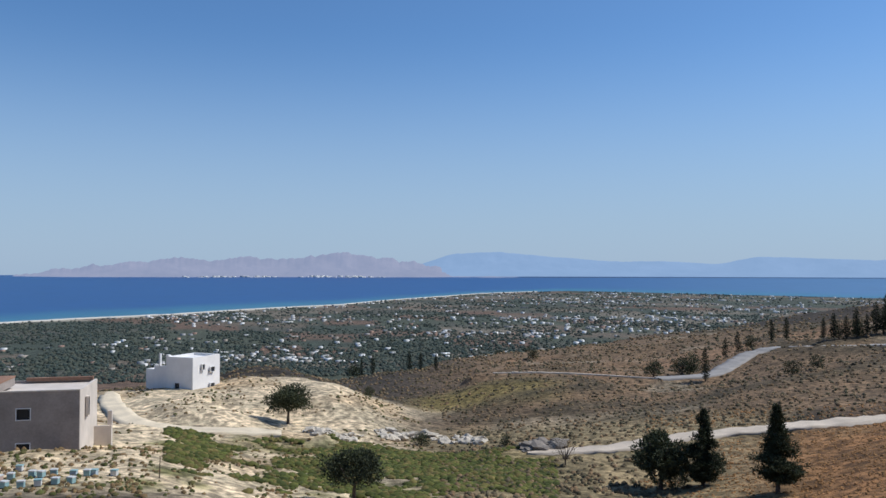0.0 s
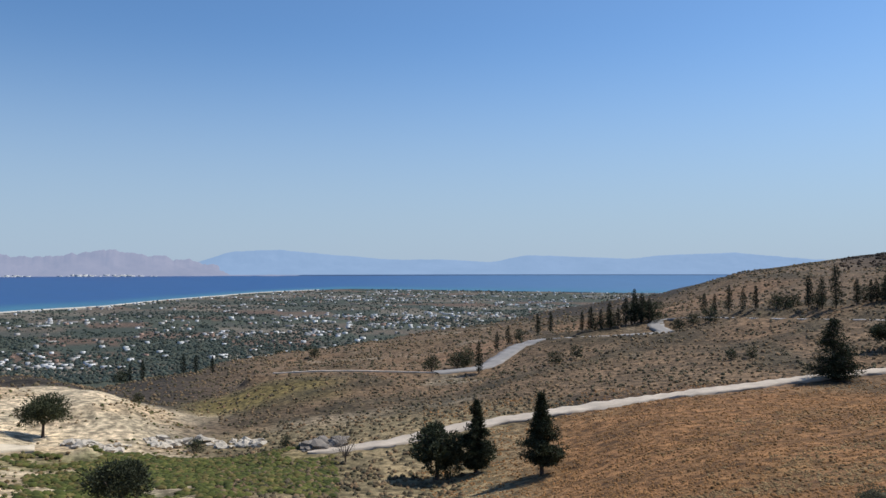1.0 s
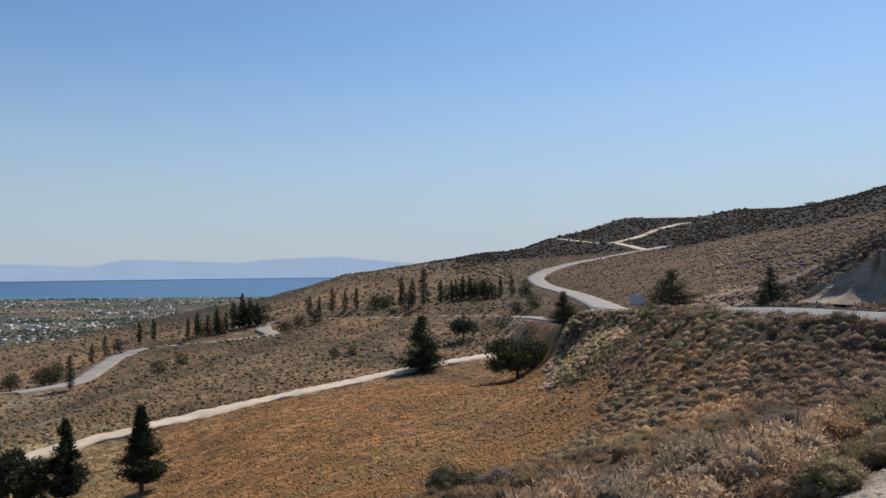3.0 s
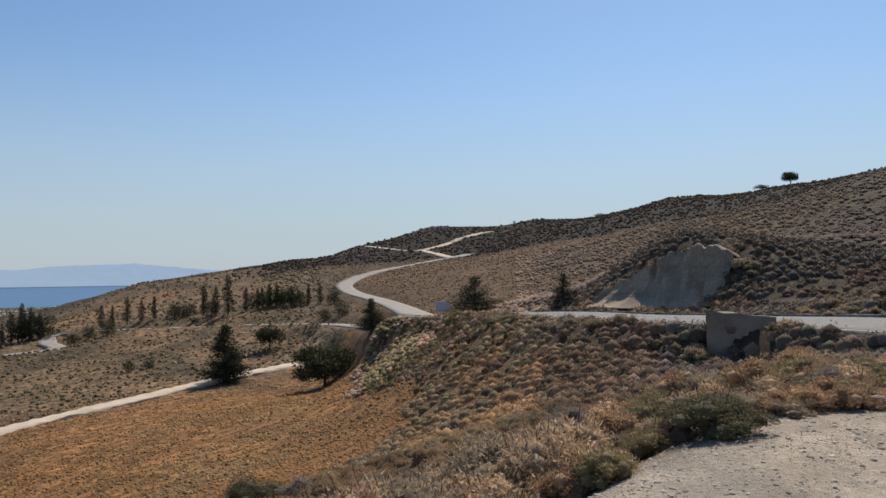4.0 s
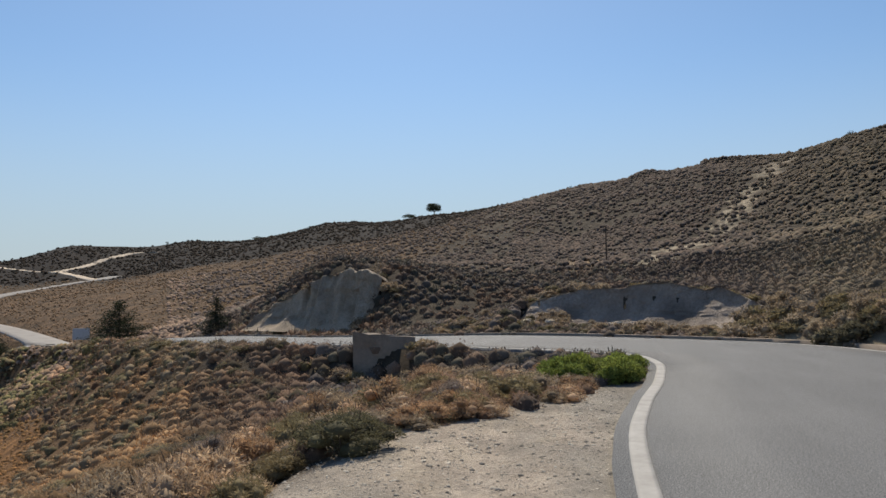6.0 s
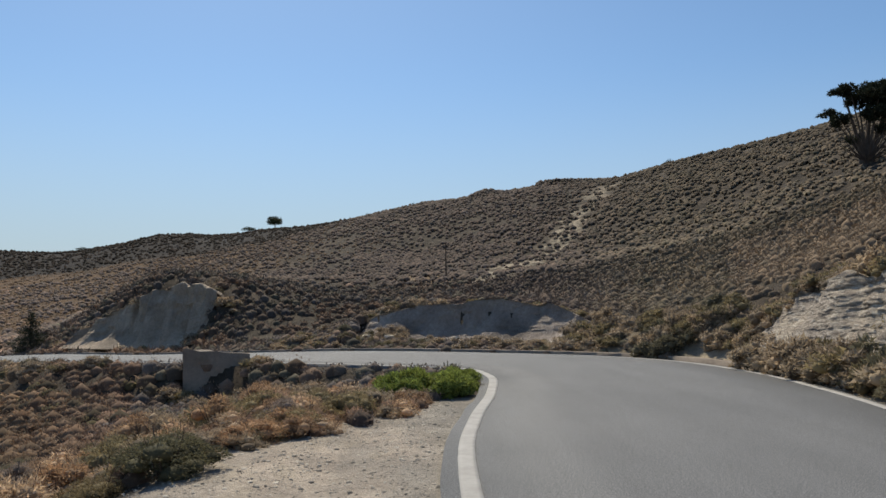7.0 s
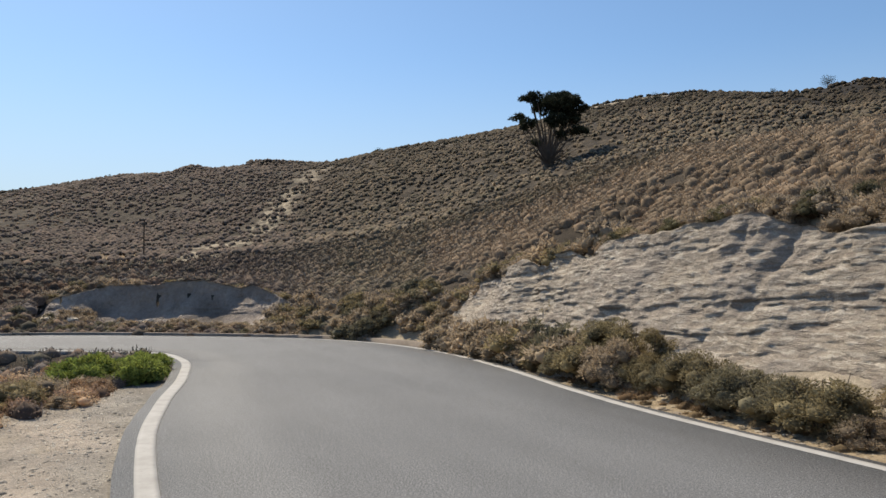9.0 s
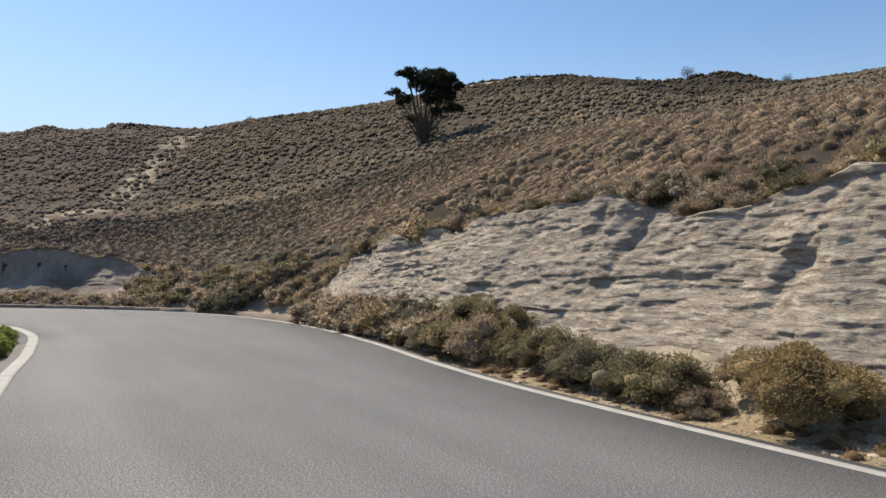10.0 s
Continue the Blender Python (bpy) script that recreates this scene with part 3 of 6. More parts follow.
    # gravel of the lay-by and the verges
    rd = np.full(len(x), 99.0)
    m = d < 60
    rd[m] = nearest(x[m], y[m], _main)[0]
    gravel = smooth(3.2, 2.2, y + 0.8 * fbm(x / 1.5, y / 1.5, 3, 71)) * smooth(-1.5, -1.0, y) * smooth(16.5, 13, x) * (d < 40)
    lay(gravel * (0.85 + 0.15 * n2), (0.54, 0.465, 0.395))
    lay(gravel * smooth(-0.1, 0.25, fbm(x / 1.3, y / 0.5, 5, 79, 0.65)) * 0.6, (0.31, 0.285, 0.255))
    lay(gravel * smooth(0.1, 0.4, fbm(x / 0.9, y / 0.4, 5, 74, 0.65)) * 0.5, (0.46, 0.4, 0.32))
    lay(gravel * smooth(0.6, -0.5, y + 0.5 * fbm(x / 1.2, y / 0.5, 3, 77)) * 0.75, (0.29, 0.275, 0.25))
    lay(smooth(5.4, 4.0, rd) * (y < -2) * (0.85 - 0.5 * smooth(15, 19, x)), (0.46, 0.37, 0.26))
    lay(smooth(-7.5, -8.2, y) * smooth(-11, -9.9, y) * smooth(25, 22, x) * (x > -10) * (0.8 + 0.3 * n2), (0.5, 0.43, 0.34))
    lay(smooth(7, 4.4, rd) * (x > 20) * (y < 0.3 * x - 9) * 0.5, (0.4, 0.33, 0.24))
    # bare pale gully beside the far bank
    lay(smooth(78.5, 80, az + n1) * smooth(89, 86.5, az + n1) * smooth(40, 42, d) * smooth(53, 48, d) * smooth(-0.45, 0.1, n2 + 0.4 * n1) * 0.55, (0.34, 0.285, 0.22))
    # dry grass round the pole
    lay(smooth(2.5, 0.8, np.abs(az - 91.5 + n1)) * smooth(60, 66, d) * smooth(92, 78, d) * 0.8, (0.34, 0.25, 0.16))
    # pale scar down the hillside
    sx, sy = polar(np.array([92.0, 105.0]), np.array([62.0, 168.0]))
    t = np.clip(((x - sx[0]) * (sx[1] - sx[0]) + (y - sy[0]) * (sy[1] - sy[0])) / ((sx[1] - sx[0]) ** 2 + (sy[1] - sy[0]) ** 2), 0, 1)
    sd = np.hypot(x - sx[0] - t * (sx[1] - sx[0]), y - sy[0] - t * (sy[1] - sy[0]))
    lay(smooth(3.6, 0.6, sd + 4.0 * fbm(x / 3.0, y / 3.0, 3, 47)) * 0.7, (0.4, 0.345, 0.27))
    # dark scrub on the highest part, with a pale track below the sky line
    lay(smooth(121, 125, az + 2 * n2) * smooth(104, 114, d + 4 * n2) * smooth(260, 200, d), (0.04, 0.034, 0.029))
    lay(smooth(120.5, 121.5, az) * smooth(131, 128, az) * smooth(3.2, 1.6, np.abs(d - 130 - 0.8 * (az - 121))) * 0.85, (0.4, 0.34, 0.26))
    lay(smooth(108, 110, az) * smooth(118, 116, az) * smooth(2.4, 1.2, np.abs(d - 139)) * 0.6, (0.34, 0.29, 0.22))
    # plain: fields, orchards, bare plots
    p = smooth(430, 620, d - 250 * smooth(5, 40, az))
    cx, cy = np.floor((x + 25 * n1) / 95), np.floor((y * 0.8 + x * 0.3) / 70)
    pick = _hash(cx, cy, 5)
    kinds = np.array([(0.11, 0.12, 0.07), (0.09, 0.105, 0.065), (0.26, 0.2, 0.14), (0.13, 0.14, 0.085), (0.31, 0.26, 0.19), (0.095, 0.11, 0.07), (0.27, 0.16, 0.1), (0.15, 0.14, 0.1)])
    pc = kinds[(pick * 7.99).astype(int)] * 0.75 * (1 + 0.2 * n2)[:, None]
    # blue grey mixed into the plots, haze over the plain put into their colour
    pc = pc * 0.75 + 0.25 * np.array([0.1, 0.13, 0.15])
    w = p[:, None]
    col[:] = col * (1 - w) + pc * w
    lay(smooth(40, 15, np.abs(d - coast(az) + 15)) * (d > 900) * smooth(8, 2, az), (0.55, 0.5, 0.42))
    return np.clip(col, 0.01, 0.9)


def sea_level(d, az):
    c = coast(az)
    return PLAIN - 0.5 + 51.0 * np.clip((d - c) / (4950 - c), 0, 1)


az_rows = np.r_[np.arange(-34, 156, 0.39), np.arange(156, 326, 5.0)]
d_rows = np.r_[0.4, np.geomspace(1.2, 12, 70), np.geomspace(12.25, 450, 180), np.geomspace(460, 4950, 62)]
AZ, DD = np.meshgrid(az_rows, d_rows, indexing="ij")
gx, gy = polar(AZ, DD)
gz = land(gx, gy)
c_here = coast(np.where(AZ > 180, AZ - 360, AZ))
shore = smooth(0, 60, DD - c_here)
gz = np.where(DD > c_here, np.minimum(gz, sea_level(DD, AZ) - 6 * shore), gz)
na, nd = AZ.shape
ii = np.arange(na)[:, None]
jj = np.arange(nd - 1)[None, :]
i2 = (ii + 1) % na
quads = np.stack([ii * nd + jj, i2 * nd + jj, i2 * nd + jj + 1, ii * nd + jj + 1], -1).reshape(-1, 4)
gv = np.c_[gx.ravel(), gy.ravel(), gz.ravel()]
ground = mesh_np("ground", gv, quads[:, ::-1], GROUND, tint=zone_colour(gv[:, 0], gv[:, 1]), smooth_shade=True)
cap = mesh_np("ground_centre", np.array([[0.42 * math.sin(a), 0.42 * math.cos(a), -0.06] for a in np.linspace(0, 2 * math.pi, 12, endpoint=False)]), np.array([[0, i + 1, i] for i in range(1, 11)]), GROUND, tint=np.tile([0.4, 0.36, 0.3], (12, 1)))
tagged(ground, "dry Aegean hillside of scrub, reddish fields and pale marl above a plain", "ground", kind="structure")
tagged(cap, "gravel ground at the edge of the lay-by", "ground", kind="structure")

# ---- sea ----
s_az = np.arange(-75, 76, 1.0)
s_f = np.linspace(0, 1, 60) ** 1.6
SA, SF = np.meshgrid(s_az, s_f, indexing="ij")
SD = (coast(SA) - 8) * (1 - SF) + 4950 * SF
sx, sy = polar(SA, SD)
ii, jj = np.arange(len(s_az) - 1)[:, None], np.arange(len(s_f) - 1)[None, :]
n = len(s_f)
q = np.stack([ii * n + jj, ii * n + jj + 1, (ii + 1) * n + jj + 1, (ii + 1) * n + jj], -1).reshape(-1, 4)
away = (SD - coast(SA)).ravel()
open_sea = smooth(20, 330, away + 60 * fbm(SA.ravel() / 4, SF.ravel() * 6, 2, 7))[:, None]
# turquoise shallows, then open blue; paler to the right, haze put into the colour
shallow_haze_tint = np.array([0.04, 0.16, 0.24]) * (1 - open_sea) + (np.array([0.01, 0.068, 0.215]) + np.array([0.06, 0.085, 0.07]) * smooth(0, 30, SA.ravel())[:, None]) * open_sea
sea = mesh_np("water", np.c_[sx.ravel(), sy.ravel(), sea_level(SD, SA).ravel() + 0.6], q, SEA, tint=shallow_haze_tint, smooth_shade=True)
tagged(sea, "deep blue calm sea beyond the coastal plain", "sea", kind="structure")

b_az = np.arange(-60, 7, 0.25)
b_w = np.array([-26.0, -14.0, 2.0])
bd = coast(b_az)[:, None] + b_w[None, :] + (6 * fbm(b_az, b_az * 0, 3, 19))[:, None]
bx, by = polar(b_az[:, None] + 0 * bd, bd)
bz = np.tile([PLAIN + 0.4, PLAIN + 2.2, PLAIN + 0.2], (len(b_az), 1))
ii, jj = np.arange(len(b_az) - 1)[:, None], np.arange(2)[None, :]
q = np.stack([ii * 3 + jj, ii * 3 + jj + 1, (ii + 1) * 3 + jj + 1, (ii + 1) * 3 + jj], -1).reshape(-1, 4)
beach = mesh_np("beach", np.c_[bx.ravel(), by.ravel(), bz.ravel()], q, plain("pale_beach_sand", (0.62, 0.57, 0.48), 0.95, 0.15, 0.02))
tagged(beach, "narrow pale sand beach along the shore", "beach", kind="structure")


# ---- mountains over the water ----
def mountains(name, tops, d, foot, mat, label, rough, seed):
    """A mountain range: a ridge line of (bearing, height angle) with slopes falling to the shore."""
    t = np.array(tops, float)
    a = np.arange(t[0, 0], t[-1, 0], 0.08)
    e = np.interp(a, t[:, 0], t[:, 1])
    e = np.convolve(np.pad(e, 4, mode="edge"), np.ones(9) / 9, "valid")
    e = e + rough * fbm(a * 1.9, a * 0 + seed, 5, seed, 0.6)
    ridge = EYE + d * np.tan(np.radians(e))
    calm = np.convolve(np.pad(ridge, 20, mode="edge"), np.ones(41) / 41, "valid")
    low = EYE + (d - 420) * np.tan(np.radians(foot))
    vs, rows = [], 26
    for k in range(rows):
        f = k / (rows - 1)
        dist = d - 420 * (1 - f)
        spur = 1 - 2 * np.abs(fbm(a * 0.42 + 0.6 * f, a * 0 + f * 2.6 + seed, 2, seed + 5, 0.4))
        top = calm + (ridge - calm) * f**3
        lump = 0.16 * fbm(a * 1.3, a * 0 + f * 7 + seed, 4, seed + 7) * (1 - f) * 4 * f
        h = low - 4 + (np.maximum(top, low + 2) - low + 4) * (f**0.9) * (1 + lump - (1 - f) * 0.3 * (0.5 - 0.5 * spur) - 0.25 * (1 - f))
        x, y = polar(a, dist)
        vs.append(np.c_[x, y, h])
    x, y = polar(a, d + 60)
    vs.append(np.c_[x, y, np.full(len(a), low - 30)])
    n, r = len(a), len(vs)
    ii, jj = np.arange(n - 1)[:, None], np.arange(r - 1)[None, :]
    q = np.stack([jj * n + ii, jj * n + ii + 1, (jj + 1) * n + ii + 1, (jj + 1) * n + ii], -1).reshape(-1, 4)
    return tagged(mesh_np(name, np.vstack(vs), q, mat, smooth_shade=True), label, "mountains", kind="structure")


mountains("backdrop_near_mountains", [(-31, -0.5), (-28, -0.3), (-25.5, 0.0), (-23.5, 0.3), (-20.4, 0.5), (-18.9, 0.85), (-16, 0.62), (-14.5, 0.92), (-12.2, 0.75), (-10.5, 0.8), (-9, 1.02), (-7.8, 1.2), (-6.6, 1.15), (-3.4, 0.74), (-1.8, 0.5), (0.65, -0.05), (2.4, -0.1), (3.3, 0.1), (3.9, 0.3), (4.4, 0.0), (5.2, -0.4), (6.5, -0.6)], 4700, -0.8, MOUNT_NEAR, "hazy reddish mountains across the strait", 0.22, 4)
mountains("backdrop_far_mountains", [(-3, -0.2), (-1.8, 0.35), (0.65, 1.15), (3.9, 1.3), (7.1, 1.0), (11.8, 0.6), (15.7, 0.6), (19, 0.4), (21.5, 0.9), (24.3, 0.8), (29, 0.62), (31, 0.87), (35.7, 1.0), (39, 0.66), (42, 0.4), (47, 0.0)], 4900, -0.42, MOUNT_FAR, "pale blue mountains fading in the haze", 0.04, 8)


# ---- ways ----
def ribbon(name, line, half, mat, label, category, lift=0.0, side=0.0, thick=0.06, follow=False, ragged=0.0):
    """A way of constant width with an edge that goes down into the ground."""
    nrm = normals2(line)
    offs = np.linspace(-half, half, 5) + side
    vs = []
    for k, o in enumerate([offs[0], *offs, offs[-1]]):
        run = np.arange(len(line))
        wide = 1 + ragged * fbm(run * 0.35, run * 0 + k * 3.1, 3, 5 + k) - (ragged > 0) * 0.75 * np.exp(-run / 5.0)
        p = line[:, :2] + nrm * (o * wide)[:, None]
        z = land(p[:, 0], p[:, 1]) if follow else line[:, 2]
        z = z + lift - (thick if k in (0, 6) else 0)
        vs.append(np.c_[p, z])
    n, r = len(line), 7
    ii, jj = np.arange(n - 1)[:, None], np.arange(r - 1)[None, :]
    q = np.stack([jj * n + ii, jj * n + ii + 1, (jj + 1) * n + ii + 1, (jj + 1) * n + ii], -1).reshape(-1, 4)
    return tagged(mesh_np(name, np.vstack(vs), q, mat, smooth_shade=False), label, category, kind="structure")


HALF = 3.05
ribbon("road", _main, HALF + 0.2, ASPHALT, "grey asphalt mountain road bending left round the slope", "road", 0.0, 0.02, 0.1, ragged=0.02)
ribbon("edge_line_left", _main, 0.095, LINE, "worn white edge line on the asphalt", "road marking", 0.006, HALF - 0.03, 0.004)
ribbon("edge_line_right", _main, 0.075, LINE, "worn white edge line on the asphalt", "road marking", 0.006, -HALF, 0.004)
for nm, w, half, mt, lb in (("road_up_the_hill", _ways[0], 2.6, FAR_ASPHALT, "pale worn road climbing the far hillside"), ("lower_road", _ways[1], 2.1, FAR_ASPHALT, "pale worn asphalt road winding down the valley"), ("dirt_track", _ways[2], 1.9, DIRT, "pale dirt track between dry fields"), ("upper_track", _ways[3], 2.1, DIRT, "pale dirt track on the upper hill"), ("upper_fork", _ways[4], 2.3, DIRT, "pale dirt track on the upper hill"), ("house_track", _ways[5], 1.7, CREAM_DIRT, "cream dirt track to the houses"), ("valley_track", _ways[6], 0.45, DIRT, "faint dirt track across the valley")):
    ribbon(nm, curve_through(w[::2], 1.0), half, mt, lb, "track", 0.22, 0, 0.5, follow=True, ragged=0.3 if mt in (DIRT, CREAM_DIRT) else 0.0)


# ---- rock cuttings ----
def cutting(name, line, foot, top, lean, label, strata=1.0, seed=0, step=0.06, rows=76, mat=None, bed_h=0.05, flute=0.0):
    """A rock face along a line: thin broken beds, ledges that fade, gullies and a crumbled foot."""
    c = curve_through(line, step)
    nrm = normals2(c)
    s = np.r_[0, np.cumsum(np.hypot(*np.diff(c[:, :2], axis=0).T))]
    vs = []
    for k in range(rows):
        f = k / (rows - 1)
        z = foot(s, c) + (top(s, c) - foot(s, c)) * f
        bed = z + 0.05 * s + 0.2 * fbm(s * 0.4, z * 0.35, 3, seed + 21) + 0.03 * fbm(s * 3, z * 2, 3, seed + 23)
        bed = bed + 1.1 * bed_h * (vnoise(bed / (bed_h * 2.7), bed * 0 + 0.5, seed + 12) * 2 - 1)
        layer = np.floor(bed / bed_h)
        lh = _hash(layer, layer * 0 + 3, seed)
        cell = np.floor((s + 7 * lh) / (bed_h * (2.0 + 9 * _hash(layer, layer * 0 + 9, seed + 1))))
        part_in = bed / bed_h - layer
        fade = smooth(-0.1, 0.4, fbm(s * 0.9, layer * 1.7, 3, seed + 14))
        blocks = (_hash(cell, layer, seed + 2) - 0.5) * 0.045 + (lh - 0.5) * 0.04 * fade - 0.03 * smooth(0.55, 0.9, part_in) * (lh > 0.45) * fade
        thick = np.floor(bed / (bed_h * 4.7) + 0.25 * fbm(s * 0.5, s * 0 + 2, 2, seed + 8))
        ledge = (_hash(thick, thick * 0 + 5, seed + 4) - 0.5) * 0.12 * smooth(-0.1, 0.5, fbm(s * 0.6, thick * 3.3, 3, seed + 6))
        lam = 0.015 * (vnoise(s * 1.6, bed / 0.055, seed + 18) - 0.5) + 0.02 * (vnoise(s * 6, bed / 0.05, seed + 19) - 0.5)
        hard = 0.45 + 0.55 * smooth(-0.3, 0.2, fbm(s * 0.8, z * 1.6, 3, seed + 5))
        push = 0.2 * fbm(s * 0.5, z * 0.6, 2, seed) + 0.09 * fbm(s * 1.7, z * 2.4, 4, seed + 16, 0.6) + blocks * hard + ledge + lam
        gully = -0.2 * smooth(0.2, 0.6, fbm(s * 0.9 + z * 0.3, z * 0.3, 4, seed + 11)) + flute * fbm(s * 1.1, z * 0.12, 4, seed + 31, 0.6)
        out = lean * (1 - f) ** 1.3 + 0.45 * (1 - f) ** 5 + (push + gully) * strata * min(1, f * 3 + 0.12) * (1 if k < rows - 1 else 0.5)
        p = c[:, :2] + nrm * out[:, None]
        vs.append(np.c_[p, z])
    p = c[:, :2] - nrm * 0.8
    vs.append(np.c_[p, top(s, c) - 0.35])
    n, r = len(c), len(vs)
    ii, jj = np.arange(n - 1)[:, None], np.arange(r - 1)[None, :]
    q = np.stack([jj * n + ii, jj * n + ii + 1, (jj + 1) * n + ii + 1, (jj + 1) * n + ii], -1).reshape(-1, 4)
    return tagged(mesh_np(name, np.vstack(vs), q[:, ::-1], mat or CLIFF, smooth_shade=False), label, "rock face", kind="structure")


cutting("rock_cutting", [(-2, CUT_Y - 0.7), (4, CUT_Y - 0.68), (8, CUT_Y - 0.65), (15, CUT_Y - 0.8), (19.5, CUT_Y - 0.95), (23.2, CUT_Y - 1.1)], lambda s, c: -0.35 + 0 * s, lambda s, c: cut_height(c[:, 0]) + 0.22 * fbm(s * 0.9, s * 0, 3, 3), 1.4, "pale layered marl cutting above the roadside shrubs", 1.0, 3, 0.042, 150, bed_h=0.085)


def arc_line(rows):
    return [tuple(float(v) for v in polar(a, d)) for a, d in rows]


def over(line_z):
    return lambda s, c: land(c[:, 0], c[:, 1]) + line_z


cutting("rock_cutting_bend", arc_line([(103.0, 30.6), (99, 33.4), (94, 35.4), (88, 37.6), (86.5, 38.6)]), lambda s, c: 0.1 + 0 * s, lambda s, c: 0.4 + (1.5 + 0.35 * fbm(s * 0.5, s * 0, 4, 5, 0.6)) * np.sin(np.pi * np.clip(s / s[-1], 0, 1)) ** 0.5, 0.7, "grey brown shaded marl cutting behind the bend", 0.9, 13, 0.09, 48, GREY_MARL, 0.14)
cutting("eroded_bank", arc_line([(76.6, 53.0), (75.4, 54.0), (74, 54.9), (72, 56), (70.2, 57.6), (68.4, 60)]), lambda s, c: -0.8 + 0 * s, lambda s, c: 0.1 + 3.2 * np.interp(s / s[-1], [0, 0.1, 0.25, 0.42, 0.6, 0.8, 1], [0.75, 0.95, 1.0, 0.95, 0.6, 0.35, 0.1]) + 0.45 * fbm(s * 0.8, s * 0, 4, 15, 0.65), 1.6, "pale eroded bank above the far road", 1.7, 18, 0.1, 54, PALE_MARL, 0.4, 0.5)



# ---- leaves and scrub as geometry ----
def leaf_tris(points, dirs, length, width, r):
    """Small pointed leaves: one triangle each, at points and along dirs."""
    n = len(points)
    side = np.cross(dirs, r.normal(size=(n, 3)))
    side /= np.linalg.norm(side, axis=1)[:, None] + 1e-9
    L, W = (length * r.uniform(0.6, 1.4, n))[:, None], (width * r.uniform(0.6, 1.4, n))[:, None]
    v = np.stack([points - side * W * 0.5, points + side * W * 0.5, points + dirs * L], 1).reshape(-1, 3)
    return v, np.arange(3 * n).reshape(-1, 3)


def unit(r, n):
    v = r.normal(size=(n, 3))
    return v / np.linalg.norm(v, axis=1)[:, None]


_ico = bmesh.new()
bmesh.ops.create_icosphere(_ico, subdivisions=1, radius=1.0)
ICO_V = np.array([v.co[:] for v in _ico.verts])
_ico.verts.index_update()
ICO_F = np.array([[v.index for v in f.verts] for f in _ico.faces])
_ico.free()
_ico = bmesh.new()
bmesh.ops.create_icosphere(_ico, subdivisions=2, radius=1.0)
_ico.verts.index_update()
ICO2_V = np.array([v.co[:] for v in _ico.verts])
ICO2_F = np.array([[v.index for v in f.verts] for f in _ico.faces])
_ico.free()


def cushion(seed, leaves, leaf_len, leaf_w, lumps=5, high=0.75, spread=0.6, core=0.8, rad=(0.22, 0.34)):
    """A cushion shrub one metre wide: lumps with leaves all over. Returns corners and triangles."""
    r = np.random.default_rng(seed)
    vs, fs, n = [], [], 0
    for k in range(lumps):
        rd = r.uniform(*rad)
        ang, off = r.uniform(0, 6.28), (0.5 - rd * 0.8) * math.sqrt(r.uniform(0, 1)) if k else 0
        top = high * (1 - 0.55 * (off / 0.5) ** 2)
        c = np.array([math.cos(ang) * off, math.sin(ang) * off, r.uniform(0.35, 1.0) * max(0.05, top - rd)])
        u = unit(r, leaves // lumps)
        u[:, 2] = np.abs(u[:, 2]) * 1.2 - 0.2
        p = c + u * rd * r.uniform(0.7, 1.05, (len(u), 1))
        d = u + spread * unit(r, len(u)) + np.array([0, 0, 0.3])
        d /= np.linalg.norm(d, axis=1)[:, None]
        v, f = leaf_tris(p, d, leaf_len, leaf_w, r)
        vs.append(v), fs.append(f + n)
        n += len(v)
        iv = ICO_V * rd * core * r.uniform(0.85, 1.1, (len(ICO_V), 1)) + c
        iv[:, 2] = np.maximum(iv[:, 2], -0.15)
        vs.append(iv), fs.append(ICO_F + n)
        n += len(iv)
    return np.vstack(vs), np.vstack(fs)


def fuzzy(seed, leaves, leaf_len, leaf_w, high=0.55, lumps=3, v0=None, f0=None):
    """A low cushion of a few round lumps: a woody core, its tint darkened for inner shade, under a coat of short
    leaves.
    """
    r = np.random.default_rng(seed)
    v0, f0 = (ICO_V, ICO_F) if v0 is None else (v0, f0)
    vs, fs, ks, n = [], [], [], 0
    for k in range(lumps):
        rd = 0.5 if lumps == 1 else r.uniform(0.26, 0.36)
        a, off = r.uniform(0, 6.28), 0 if lumps == 1 else r.uniform(0.08, 0.24)
        c = np.array([math.cos(a) * off, math.sin(a) * off, 0.04])
        hz = high * r.uniform(0.85, 1.15) * (1 if lumps == 1 else 1.35)
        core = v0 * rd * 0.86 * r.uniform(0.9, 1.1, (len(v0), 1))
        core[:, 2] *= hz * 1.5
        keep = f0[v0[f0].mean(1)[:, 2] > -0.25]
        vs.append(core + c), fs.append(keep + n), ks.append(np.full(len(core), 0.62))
        n += len(core)
        m = leaves // lumps
        u = unit(r, m)
        u[:, 2] = np.abs(u[:, 2])
        p = u * rd * r.uniform(0.8, 1.06, (m, 1))
        p[:, 2] *= hz * 1.5
        d = u + 0.75 * unit(r, m) + np.array([0, 0, 0.25])
        d /= np.linalg.norm(d, axis=1)[:, None]
        lv, lf = leaf_tris(p + c, d, leaf_len, leaf_w, r)
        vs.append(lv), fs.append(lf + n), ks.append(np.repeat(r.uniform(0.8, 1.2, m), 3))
        n += len(lv)
    return np.vstack(vs), np.vstack(fs), np.concatenate(ks)


